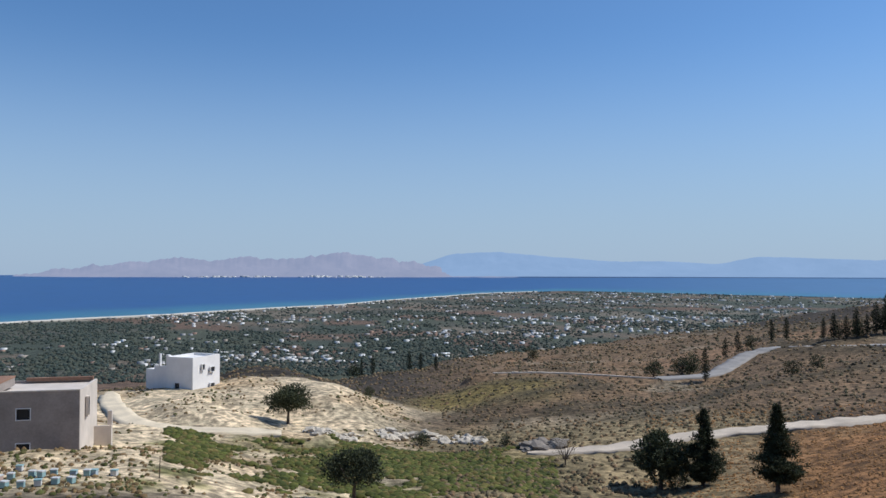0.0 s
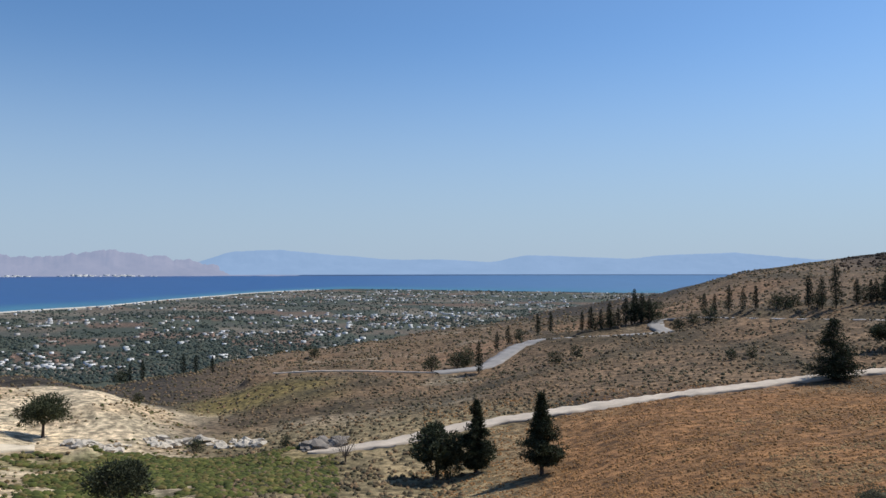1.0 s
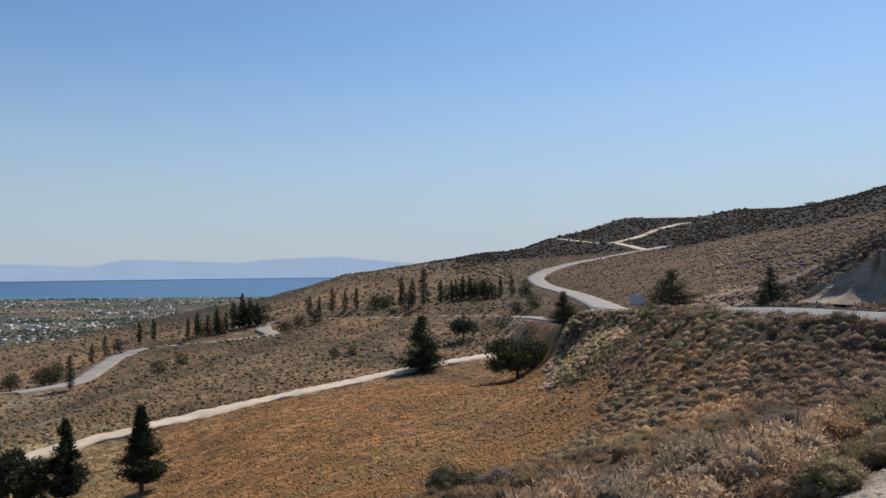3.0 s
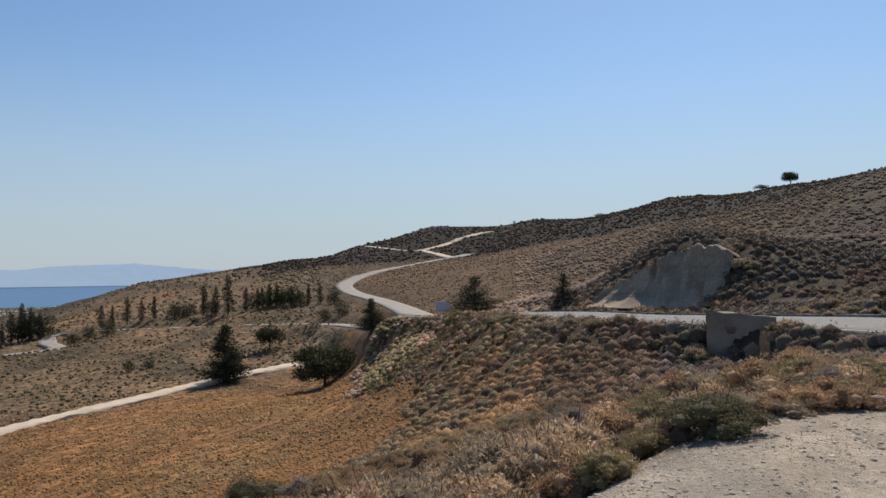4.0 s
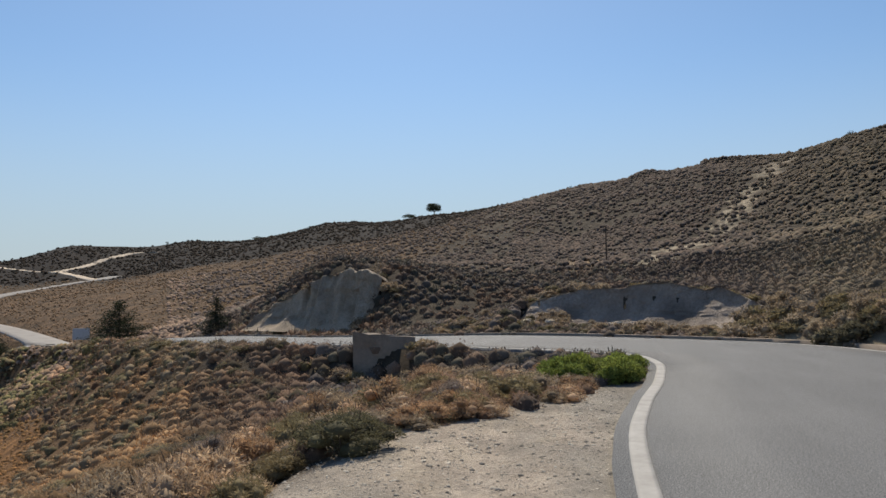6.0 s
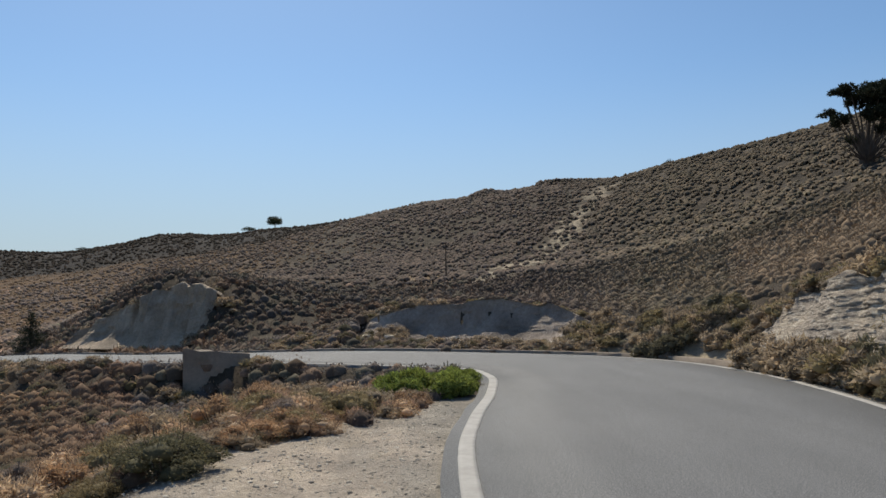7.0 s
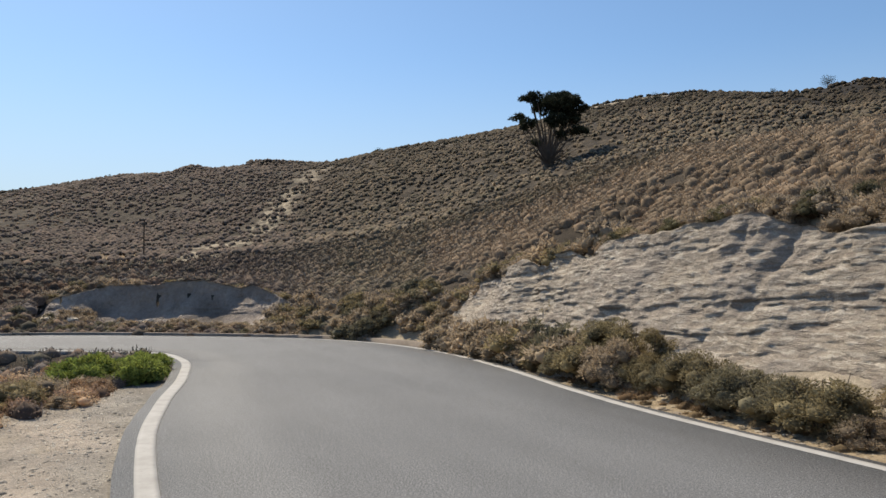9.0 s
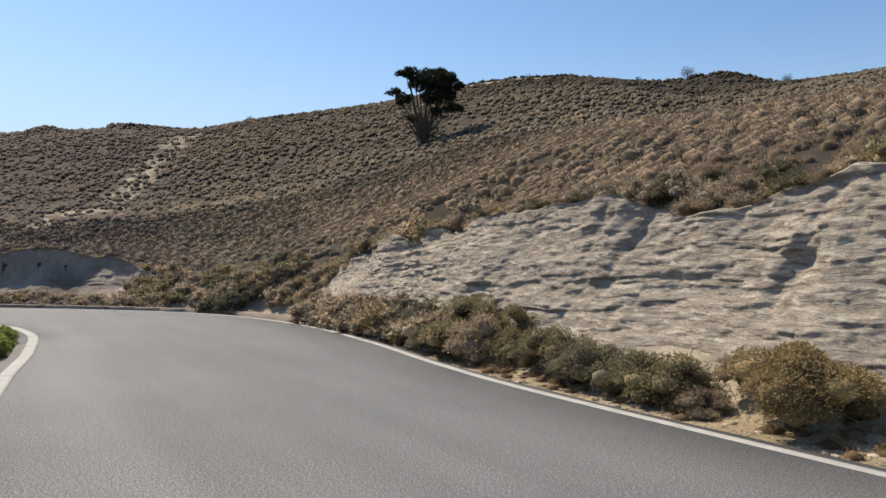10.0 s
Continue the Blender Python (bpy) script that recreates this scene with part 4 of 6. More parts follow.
def dome(seed, v0=None, f0=None, jag=0.22, high=0.7):
    """A plain lumpy cushion of few triangles for the distance."""
    r = np.random.default_rng(seed)
    v0, f0 = (ICO_V, ICO_F) if v0 is None else (v0, f0)
    lobes = unit(r, 4)
    lump = 1 + 0.15 * (np.maximum(0, v0 @ lobes.T) ** 3).sum(1) - 0.1
    v = v0 * 0.5 * (lump * r.uniform(1 - jag, 1 + jag, len(v0)))[:, None]
    v[:, 2] = v[:, 2] * high * 1.3 + 0.12
    keep = (v0[f0].mean(1)[:, 2] > (-0.3 if len(v0) > 20 else -0.05))
    return v, f0[keep]


def scatter(name, templates, x, y, size, tint, mat, label, category, sink=0.05, z=None, high=None):
    """Many plants in one mesh: each a turned and scaled template with its own tint."""
    z = land(x, y) if z is None else z
    r = np.random.default_rng(len(x))
    pick, ang = r.integers(0, len(templates), len(x)), r.uniform(0, 6.28, len(x))
    tall = r.uniform(0.8, 1.2, len(x)) if high is None else high
    vs, fs, ts, n = [], [], [], 0
    for k, (tv, tf, *shade) in enumerate(templates):
        m = pick == k
        if not m.any():
            continue
        c, s = np.cos(ang[m])[:, None], np.sin(ang[m])[:, None]
        sz = size[m][:, None]
        px = (tv[None, :, 0] * c - tv[None, :, 1] * s) * sz + x[m][:, None]
        py = (tv[None, :, 0] * s + tv[None, :, 1] * c) * sz + y[m][:, None]
        pz = tv[None, :, 2] * sz * tall[m][:, None] + (z[m] - sink * size[m])[:, None]
        cnt = int(m.sum())
        vs.append(np.stack([px, py, pz], -1).reshape(-1, 3))
        fs.append((tf[None] + (np.arange(cnt) * len(tv))[:, None, None]).reshape(-1, 3) + n)
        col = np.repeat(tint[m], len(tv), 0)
        # per-vertex factors put the cores' inner shade into the tint
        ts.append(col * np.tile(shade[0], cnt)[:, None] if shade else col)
        n += cnt * len(tv)
    return tagged(mesh_np(name, np.vstack(vs), np.vstack(fs), mat, tint=np.vstack(ts)), label, category, kind="stuff")


def blend(r, n, cols, spread=0.15):
    c = np.array(cols)[r.integers(0, len(cols), n)]
    return c * r.uniform(1 - spread, 1 + spread, (n, 1))


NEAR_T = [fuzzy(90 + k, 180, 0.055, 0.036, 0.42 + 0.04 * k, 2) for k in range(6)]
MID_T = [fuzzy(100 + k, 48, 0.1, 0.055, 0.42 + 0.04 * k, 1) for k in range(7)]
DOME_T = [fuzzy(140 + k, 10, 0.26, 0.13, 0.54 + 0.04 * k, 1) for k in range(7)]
FAR_T = [dome(200 + k, jag=0.3, high=0.68) for k in range(8)]


def free_of_ways(x, y, gap=4.2):
    d, _ = nearest(x, y, _main[::2])
    ok = d > gap
    far = np.hypot(x, y) > 80
    if far.any():
        w, _ = nearest(x[far], y[far], _allways[::2])
        ok[far] &= w > 3.2
    return ok


# inner edge of the lay-by gravel
EDGE_X, EDGE_Y = [4, 8.3, 9.46, 10.56, 11.46, 13, 14.7, 17], [3.2, 3.0, 2.3, 1.8, 0.96, 0.13, -0.6, -1.2]


# hillside scrub, south and east
def hill_scrub():
    r = np.random.default_rng(11)
    az, d = [], []
    for a0, a1, d0, d1, m in ((50, 158, 130, 250, 30000), (50, 158, 66, 130, 19000), (40, 158, 40, 66, 8600), (36, 104, 9, 40, 6400), (104, 158, 11, 40, 5200), (50, 76, 60, 105, 3600)):
        az.append(r.uniform(a0, a1, m)), d.append(np.sqrt(r.uniform(d0**2, d1**2, m)))
    az, d = np.concatenate(az), np.concatenate(d)
    n = len(az)
    x, y = polar(az, d)
    n2, n1 = fbm(x / 9, y / 9, 3, 81), fbm(x / 25, y / 25, 3, 83)
    keep = free_of_ways(x, y, 3.75) & (r.uniform(0, 1, n) < 0.85 + 0.5 * n2) & ~((y > CUT_Y - 1.2) & (y < -4) & (x < 23))
    keep &= ~((az < 86) & (d > 105) & (d < 300) & (r.uniform(0, 1, n) < 0.6))
    keep &= ~((az < 62) & (d > 105)) & ~((az + 4 * n1 + 2.5 * n2 < np.interp(d, [20, 26, 32, 45, 70, 100], [38, 45, 53, 55, 53, 51])) & (d > 20))
    keep &= ~((y < np.interp(x, EDGE_X, EDGE_Y) + 0.2) & (y > -1.5) & (x < 19)) & ~((np.abs(az - 72.2) < 3.4) & (d > 50) & (d < 57))
    keep &= ~((np.abs(az - 95) < 8) & (d > 28.0 + 0.47 * (103 - az)) & (d < 32.0 + 0.47 * (103 - az)))
    keep &= ~((az > 120.5) & (az < 131) & (np.abs(d - 130 - 0.8 * (az - 121)) < 2.6))
    sx, sy = polar(np.array([92.0, 105.0]), np.array([62.0, 168.0]))
    ln = math.hypot(sx[1] - sx[0], sy[1] - sy[0])
    sd = np.abs((x - sx[0]) * (sy[1] - sy[0]) - (y - sy[0]) * (sx[1] - sx[0])) / ln
    keep &= ~((sd < 2.6) & (d > 62) & (az > 90) & (az < 107) & (r.uniform(0, 1, n) < 0.6))
    keep &= ~((az < 62) & (d > 17) & (d < 75) & (r.uniform(0, 1, n) < 0.35))
    keep &= ~((az > 79) & (az < 88) & (d > 41) & (d < 50) & (r.uniform(0, 1, n) < 0.6))
    x, y, d, az, n1, n2 = x[keep], y[keep], d[keep], az[keep], n1[keep], n2[keep]
    size = r.uniform(0.3, 0.56, len(x)) * (1 + 0.35 * smooth(25, 60, d) + 0.8 * smooth(60, 220, d)) * (1 + 0.25 * n2)
    tint = blend(r, len(x), [(0.215, 0.165, 0.11), (0.19, 0.152, 0.105), (0.18, 0.15, 0.098), (0.235, 0.18, 0.118), (0.165, 0.137, 0.1)], 0.2)
    tint *= 1.12
    rusty = (az + 14 * n1 + 8 * n2 + r.normal(0, 4, len(x)) < 92) & (d + 20 * n2 < 72)
    tint[rusty] = blend(r, int(rusty.sum()), [(0.27, 0.205, 0.13), (0.24, 0.2, 0.13), (0.205, 0.188, 0.115), (0.3, 0.215, 0.13), (0.235, 0.205, 0.15)], 0.22)
    reds = rusty & (n1 + 0.6 * n2 > 0.12)
    tint[reds] = blend(r, int(reds.sum()), [(0.33, 0.218, 0.122), (0.28, 0.195, 0.115), (0.35, 0.24, 0.14)], 0.2)
    golden = (az > 112) & (d < 60)
    tint[golden] = blend(r, int(golden.sum()), [(0.31, 0.232, 0.158), (0.27, 0.207, 0.144), (0.33, 0.245, 0.168), (0.24, 0.19, 0.138)], 0.2)
    grassy = (az > 51) & (az < 60) & (d > 60) & (d < 104) & (n2 > -0.15)
    tint[grassy] = blend(r, int(grassy.sum()), [(0.16, 0.155, 0.065), (0.2, 0.175, 0.085), (0.13, 0.132, 0.06), (0.25, 0.19, 0.11)], 0.2)
    # sunlight put into the shrub tint: brighter near the road, darker up the slope
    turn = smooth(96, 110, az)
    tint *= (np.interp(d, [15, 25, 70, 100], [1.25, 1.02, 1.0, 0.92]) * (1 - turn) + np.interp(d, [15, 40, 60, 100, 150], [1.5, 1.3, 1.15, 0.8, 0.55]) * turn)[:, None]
    tint *= np.array([[1.0, 0.955, 1.04]])
    tint[(d >= 17) & (az + 3 * n2 < 64)] *= np.array([1.75, 1.6, 1.42])
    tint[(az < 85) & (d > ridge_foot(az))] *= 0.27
    # slopes seen towards the sun: their backlit shade is put into the tint
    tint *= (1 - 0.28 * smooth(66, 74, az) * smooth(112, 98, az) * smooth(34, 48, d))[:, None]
    gold = (smooth(106, 118, az) * smooth(95, 50, d))[:, None]
    tint *= 1 - gold + gold * np.array([[1.02, 1.0, 0.95]])
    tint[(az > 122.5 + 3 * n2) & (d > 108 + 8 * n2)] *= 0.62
    warm = (smooth(98, 108, az) + smooth(72, 60, az) * smooth(60, 40, d))[:, None]
    tint *= (1 - warm) * np.array([[0.97, 0.99, 1.14]]) + warm * np.array([[0.98, 1.04, 1.03]])
    tint *= (1 - 0.14 * smooth(104, 112, az))[:, None]
    close = d < 19
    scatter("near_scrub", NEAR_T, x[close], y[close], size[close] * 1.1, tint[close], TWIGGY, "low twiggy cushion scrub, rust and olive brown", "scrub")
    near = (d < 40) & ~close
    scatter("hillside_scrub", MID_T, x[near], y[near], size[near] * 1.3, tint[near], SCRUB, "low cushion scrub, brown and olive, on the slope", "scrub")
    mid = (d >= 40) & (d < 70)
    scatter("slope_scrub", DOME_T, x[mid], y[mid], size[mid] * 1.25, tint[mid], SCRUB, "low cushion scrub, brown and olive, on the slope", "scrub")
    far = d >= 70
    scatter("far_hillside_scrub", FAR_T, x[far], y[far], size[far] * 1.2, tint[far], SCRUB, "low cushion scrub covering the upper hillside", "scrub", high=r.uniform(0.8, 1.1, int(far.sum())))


hill_scrub()


def valley_scrub():
    r = np.random.default_rng(12)
    n = 52000
    az = r.uniform(-32, 84, n)
    d = 45 * (450 / 45) ** r.uniform(0, 1, n)
    az = np.r_[az, r.uniform(44, 88, 10000), r.uniform(43, 54, 900), r.uniform(48.8, 53, 900)]
    d = np.r_[d, np.sqrt(r.uniform(130**2, 430**2, 10000)), r.uniform(104, 160, 900), r.uniform(97, 136, 900)]
    n = len(az)
    x, y = polar(az, d)
    n2, n1 = fbm(x / 12, y / 12, 3, 91), fbm(x / 40, y / 40, 3, 93)
    dirt_d = np.interp(az, [q[0] for q in DIRT_ROAD], [q[1] for q in DIRT_ROAD])
    field = (az > 17) & (az < np.interp(d, [20, 26, 32, 45, 70, 100], [39, 46, 54, 56, 54, 52])) & (d < dirt_d - 3)
    slope_field = (az > 50) & (az < 86) & (d > 110) & (d < 300)
    hill_top = (az > 42) & (d > ridge_foot(az))
    cream = (az < 0) & (d < 160)
    p = np.where(field, 0.25, np.where(slope_field, 0.7, np.where(cream, 0.3 - 0.45 * ((az < -13) & (d < 78)) + 1.3 * fbm(x / 11, y / 11, 3, 63), 0.75)))
    keep = free_of_ways(x, y) & (r.uniform(0, 1, n) < p + 0.5 * n2) & ~((az > 70) & (d < 130)) & ~(~field & (az > 30) & (d < 97))
    x, y, d, az, field, cream, hill_top = x[keep], y[keep], d[keep], az[keep], field[keep], cream[keep], hill_top[keep]
    size = r.uniform(0.3, 0.75, len(x)) * (1 + 1.2 * smooth(90, 380, d))
    size[field] *= 0.5
    size[cream] *= 0.75
    tint = blend(r, len(x), [(0.2, 0.15, 0.092), (0.14, 0.115, 0.075), (0.25, 0.17, 0.1), (0.1, 0.09, 0.056)], 0.25)
    red = (az > 48) & (d > 110) & ~hill_top
    tint[red] = blend(r, int(red.sum()), [(0.23, 0.145, 0.09), (0.2, 0.13, 0.085), (0.26, 0.17, 0.1)], 0.15)
    size[red] *= 0.7
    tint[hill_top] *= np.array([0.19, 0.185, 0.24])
    tint[field] = blend(r, int(field.sum()), [(0.27, 0.15, 0.065), (0.22, 0.14, 0.07), (0.32, 0.19, 0.085)], 0.2)
    tint[cream] = blend(r, int(cream.sum()), [(0.13, 0.12, 0.05), (0.2, 0.14, 0.07), (0.09, 0.1, 0.035), (0.24, 0.16, 0.085)], 0.2)
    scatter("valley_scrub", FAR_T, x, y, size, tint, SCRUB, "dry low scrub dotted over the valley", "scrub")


valley_scrub()


def field_grass():
    """Tufts of dry grass and low plants on the reddish field."""
    r = np.random.default_rng(15)
    n = 34000
    az, d = r.uniform(14, 57, n), 24 * (128 / 24) ** r.uniform(0, 1, n)
    x, y = polar(az, d)
    n1, n2 = fbm(x / 18, y / 18, 4, 41), fbm(x / 4, y / 4, 3, 49)
    keep = free_of_ways(x, y) & (az < np.interp(d, [20, 26, 32, 45, 70, 100, 130], [39, 46, 54, 56, 54, 52, 48]) + 2 * n1) & (r.uniform(0, 1, n) < 0.65 + 0.7 * n2)
    x, y, d, n1, n2 = x[keep], y[keep], d[keep], n1[keep], n2[keep]
    tint = blend(r, len(x), [(0.36, 0.19, 0.08), (0.32, 0.17, 0.075), (0.4, 0.22, 0.095), (0.27, 0.15, 0.068)], 0.15)
    pale = n1 + 0.5 * n2 > 0.3
    tint[pale] = blend(r, int(pale.sum()), [(0.36, 0.25, 0.13), (0.3, 0.2, 0.1)], 0.2)
    scatter("field_grass", FAR_T, x, y, r.uniform(0.1, 0.24, len(x)) * (0.6 + d / 100), tint, SCRUB, "dry rust brown grass tufts on the field", "grass", high=r.uniform(0.6, 1.0, len(x)))


field_grass()


def roadside_scrub():
    """Cushions on the valley side of the road beyond the bend."""
    r = np.random.default_rng(16)
    n = 1500
    i = r.integers(0, len(_main), n)
    i = i[_main[i, 0] > 26.5]
    p = _main[i, :2] + normals2(_main)[i] * r.uniform(3.75, 8.5, len(i))[:, None] + r.normal(0, 0.2, (len(i), 2))
    x, y = p[:, 0], p[:, 1]
    keep = (nearest(x, y, _main)[0] > 3.7) & ~((np.hypot(x, y) < 26.5) & (np.abs(np.degrees(np.arctan2(x, y)) - 76.8) < 2.6) & (np.hypot(x, y) > 24.4))
    x, y = x[keep], y[keep]
    tint = blend(r, len(x), [(0.34, 0.22, 0.15), (0.3, 0.22, 0.165), (0.26, 0.21, 0.15), (0.24, 0.205, 0.12)], 0.2)
    scatter("roadside_scrub", MID_T, x, y, r.uniform(0.45, 0.85, len(x)), tint, TWIGGY, "brown and olive cushion scrub below the road", "scrub")


roadside_scrub()


def green_scrub():
    """Low fresh green plants on the terrace below the boulders."""
    r = np.random.default_rng(14)
    n = 9000
    az, d = r.uniform(-19, 8, n), np.sqrt(r.uniform(60**2, 104**2, n))
    x, y = polar(az, d)
    keep = (fbm(x / 5, y / 5, 4, 43) + 0.5 * fbm(x / 14, y / 14, 2, 45) > -0.28 + 0.45 * smooth(78, 64, d) + 0.25 * smooth(-10, -17, az)) & free_of_ways(x, y)
    x, y = x[keep], y[keep]
    tint = blend(r, len(x), [(0.095, 0.11, 0.03), (0.125, 0.13, 0.038), (0.07, 0.085, 0.027), (0.16, 0.135, 0.05)], 0.2)
    scatter("green_terrace_scrub", FAR_T, x, y, r.uniform(0.45, 1.1, len(x)), tint, SCRUB, "low fresh green plants on the terrace", "scrub", high=r.uniform(0.5, 0.8, len(x)))


green_scrub()


# ---- single shrubs near the road ----
def shrub_kind(name, seed, leaves, leaf_len, leaf_w, mat, lumps, high):
    """A single shrub: a coat of fine leaves over twiggy stems, under an Empty at its foot."""
    root = new(name)
    v, f = cushion(seed, leaves, leaf_len, leaf_w, lumps, high, 1.1, 0.62, (0.12, 0.24))
    mesh_np("foliage", v, f, mat, root)
    r, bm = random.Random(seed), bmesh.new()
    for k in range(5):
        a, o = r.uniform(0, 6.28), r.uniform(0.15, 0.4)
        tube(bm, [(0, 0, -0.05), (math.cos(a) * o * 0.5, math.sin(a) * o * 0.5, high * 0.35), (math.cos(a) * o, math.sin(a) * o, high * r.uniform(0.6, 0.95))], [0.014, 0.009, 0.003], 4)
    part("stem", bm, BARK, root)
    return root


def place_shrubs(name, mats, spots, label, group, leaves=2600, leaf=(0.06, 0.018), seed=0, high=0.8, labels=None):
    """Single shrubs that share a few meshes; spots: x, y, width, height factor."""
    r = random.Random(seed)
    kinds = []
    for k, mt in enumerate(mats):
        for j in range(2):
            kinds.append((shrub_kind(name, seed * 31 + k * 2 + j, leaves, leaf[0], leaf[1], mt, 13 + j * 6, high), k))
    used = set()
    for x, y, w, h in spots:
        ob, k = kinds[r.randrange(len(kinds))]
        z = float(land(np.array([x]), np.array([y]))[0])
        if ob in used:
            ob = copy_thing(ob, Matrix.Identity(4))
        used.add(ob)
        ob.matrix_basis = Matrix.LocRotScale((x, y, z - 0.03 - 0.06 * w), Euler((0, 0, r.uniform(0, 6.28))), (w, w, w * h))
        tagged(ob, (labels or [label])[k % len(labels or [label])], "shrub", group)
    for ob, _ in kinds:
        if ob not in used:
            for o in (*ob.children, ob):
                bpy.data.objects.remove(o)


r_ = random.Random(5)
verge = [(5.4, -7.65, 1.85, 0.68), (6.5, -7.5, 0.75, 0.65), (7.1, -7.7, 1.35, 0.7), (7.8, -7.7, 1.2, 0.78), (8.6, -7.75, 1.25, 0.78), (6.3, -8.1, 1.0, 0.6)]
xx = 9.4
while xx < 34:
    if xx < 20:
        back = 0.35 * float(smooth(9, 16, xx))
        verge.append((xx, -7.75 - back - r_.uniform(0, 0.2), r_.uniform(0.9, 1.35) * (1 + 0.25 * float(smooth(10, 14, xx))), r_.uniform(0.75, 0.95)))
        if r_.random() < 0.75:
            verge.append((xx + 0.3, -8.2 - back - r_.uniform(0, 0.25), r_.uniform(0.9, 1.3) * (1 + 0.35 * float(smooth(10, 14, xx))), r_.uniform(0.8, 1.0)))
        xx += r_.uniform(0.55, 0.8)
    else:
        i = int(np.argmin(np.abs(_main[:, 0] - (xx - 2.5 + 0.02 * xx)) + 50 * (_main[:, 1] > 14)))
        nn = normals2(_main)[i]
        for o in (4.4, 5.1, 5.8):
            p = _main[i, :2] - nn * (o + r_.uniform(0, 0.5))
            verge.append((float(p[0]), float(p[1]), r_.uniform(0.5, 0.85), r_.uniform(0.6, 0.85)))
        xx += r_.uniform(0.4, 0.6)
# thicker scrub between the two cuttings
rs = random.Random(77)
for k in range(30):
    p = polar(rs.uniform(106.2, 112.0), rs.uniform(25.4, 27.4))
    verge.append((float(p[0]), float(p[1]), rs.uniform(0.7, 1.15), rs.uniform(0.75, 0.95)))
for k in range(9):
    p = polar(rs.uniform(100.8, 104.0), rs.uniform(29.6, 30.4))
    verge.append((float(p[0]), float(p[1]), rs.uniform(1.0, 1.5), rs.uniform(0.75, 0.95)))
for k in range(4):
    p = polar(87.2 + 0.7 * k, 37.2 - 0.35 * k)
    verge.append((float(p[0]), float(p[1]), rs.uniform(0.9, 1.3), rs.uniform(0.7, 0.9)))
VERGE_LABELS = ["olive green roadside shrub below the cutting", "grey brown dry roadside shrub below the cutting", "rust brown dry shrub beside the road", "silvery green shrub beside the road"]
VERGE_MATS = [OLIVE_BUSH, GREY_BUSH, GOLD_BUSH, SILVER_BUSH]
place_shrubs("verge_shrub", VERGE_MATS, [v for v in verge[1:] if v[0] < 13], "", "roadside shrubs", 6000, (0.038, 0.016), 1, 0.85, VERGE_LABELS)
place_shrubs("verge_shrub", [GOLD_BUSH], verge[:1], "large golden brown shrub beside the road", "roadside shrubs", 16000, (0.026, 0.012), 6, 0.85)
place_shrubs("verge_shrub", [OLIVE_BUSH, GREY_BUSH, GREY_BUSH, SILVER_BUSH], [v for v in verge if v[0] >= 13], "", "roadside shrubs", 1000, (0.085, 0.04), 4, 0.8, ["olive green roadside shrub beyond the bend", "grey brown dry roadside shrub beyond the bend", "brown dry roadside shrub beyond the bend", "silvery green shrub beyond the bend"])
bank = []
for k in range(70):
    x = r_.uniform(4.2, 13.5)
    y = max(2.9, 5.6 - 0.9 * (x - 4.2)) + r_.uniform(0, 2.2)
    bank.append((x, y, r_.uniform(0.6, 1.1), r_.uniform(0.7, 1.0)))
for k in range(30):
    x = r_.uniform(11, 19)
    bank.append((x, 1.4 + r_.uniform(0, 2.2) - max(0, x - 15) * 0.45, r_.uniform(0.7, 1.15), r_.uniform(0.55, 0.8)))
for k in range(46):
    x = r_.uniform(7.5, 15.5)
    bank.append((x, float(np.interp(x, EDGE_X, EDGE_Y)) + r_.uniform(0.15, 1.5), r_.uniform(0.55, 0.95), r_.uniform(0.5, 0.75)))
place_shrubs("bank_shrub", [RUST_BUSH, TAN_BUSH, GREY_BUSH, OLIVE_BUSH], bank, "", "shrubs on the lay-by bank", 2000, (0.06, 0.016), 2, 0.75,
             ["rust brown dry shrub at the lay-by edge", "tan wispy dry shrub at the lay-by edge", "grey brown dry shrub at the lay-by edge", "olive green shrub at the lay-by edge"])
place_shrubs("green_shrub", [GREEN_BUSH], [(r_.uniform(14.8, 18.9), r_.uniform(-1.2, 0.6), r_.uniform(0.6, 1.0), r_.uniform(0.65, 1.0)) for k in range(26)], "fresh bright green shrub at the bend", "green shrubs", 2000, (0.09, 0.035), 3, 0.8)


def polar_spots(rows):
    return [(*[float(v) for v in polar(a, d)], w, h) for a, d, w, h in rows]


place_shrubs("bank_shrub", [DARK_OLIVE], polar_spots([(74.1, 9.3, 1.3, 0.6), (75.6, 9.9, 0.8, 0.6), (43.7, 15.4, 1.25, 0.72), (45.3, 15.9, 0.8, 0.7), (68.4, 11.8, 0.7, 0.7), (72.6, 10.4, 0.8, 0.6)]), "dark olive green shrub at the lay-by edge", "shrubs on the lay-by bank", 6500, (0.034, 0.013), 21, 0.85)
place_shrubs("bank_shrub", [GOLD_BUSH], polar_spots([(70.0, 9.3, 1.0, 0.6), (67.6, 9.0, 0.8, 0.6), (84.8, 12.6, 0.5, 0.8), (63.6, 8.8, 0.9, 0.6)]), "golden brown wispy shrub at the lay-by edge", "shrubs on the lay-by bank", 6000, (0.034, 0.012), 22, 0.85)
place_shrubs("bank_shrub", [ASH_BUSH], polar_spots([(81.6, 12.4, 0.9, 0.68), (65.5, 13.0, 0.9, 0.68), (46.6, 14.6, 0.8, 0.6), (79.4, 12.9, 0.6, 0.6)]), "ash grey twiggy dry shrub at the lay-by edge", "shrubs on the lay-by bank", 6000, (0.034, 0.011), 23, 0.85)

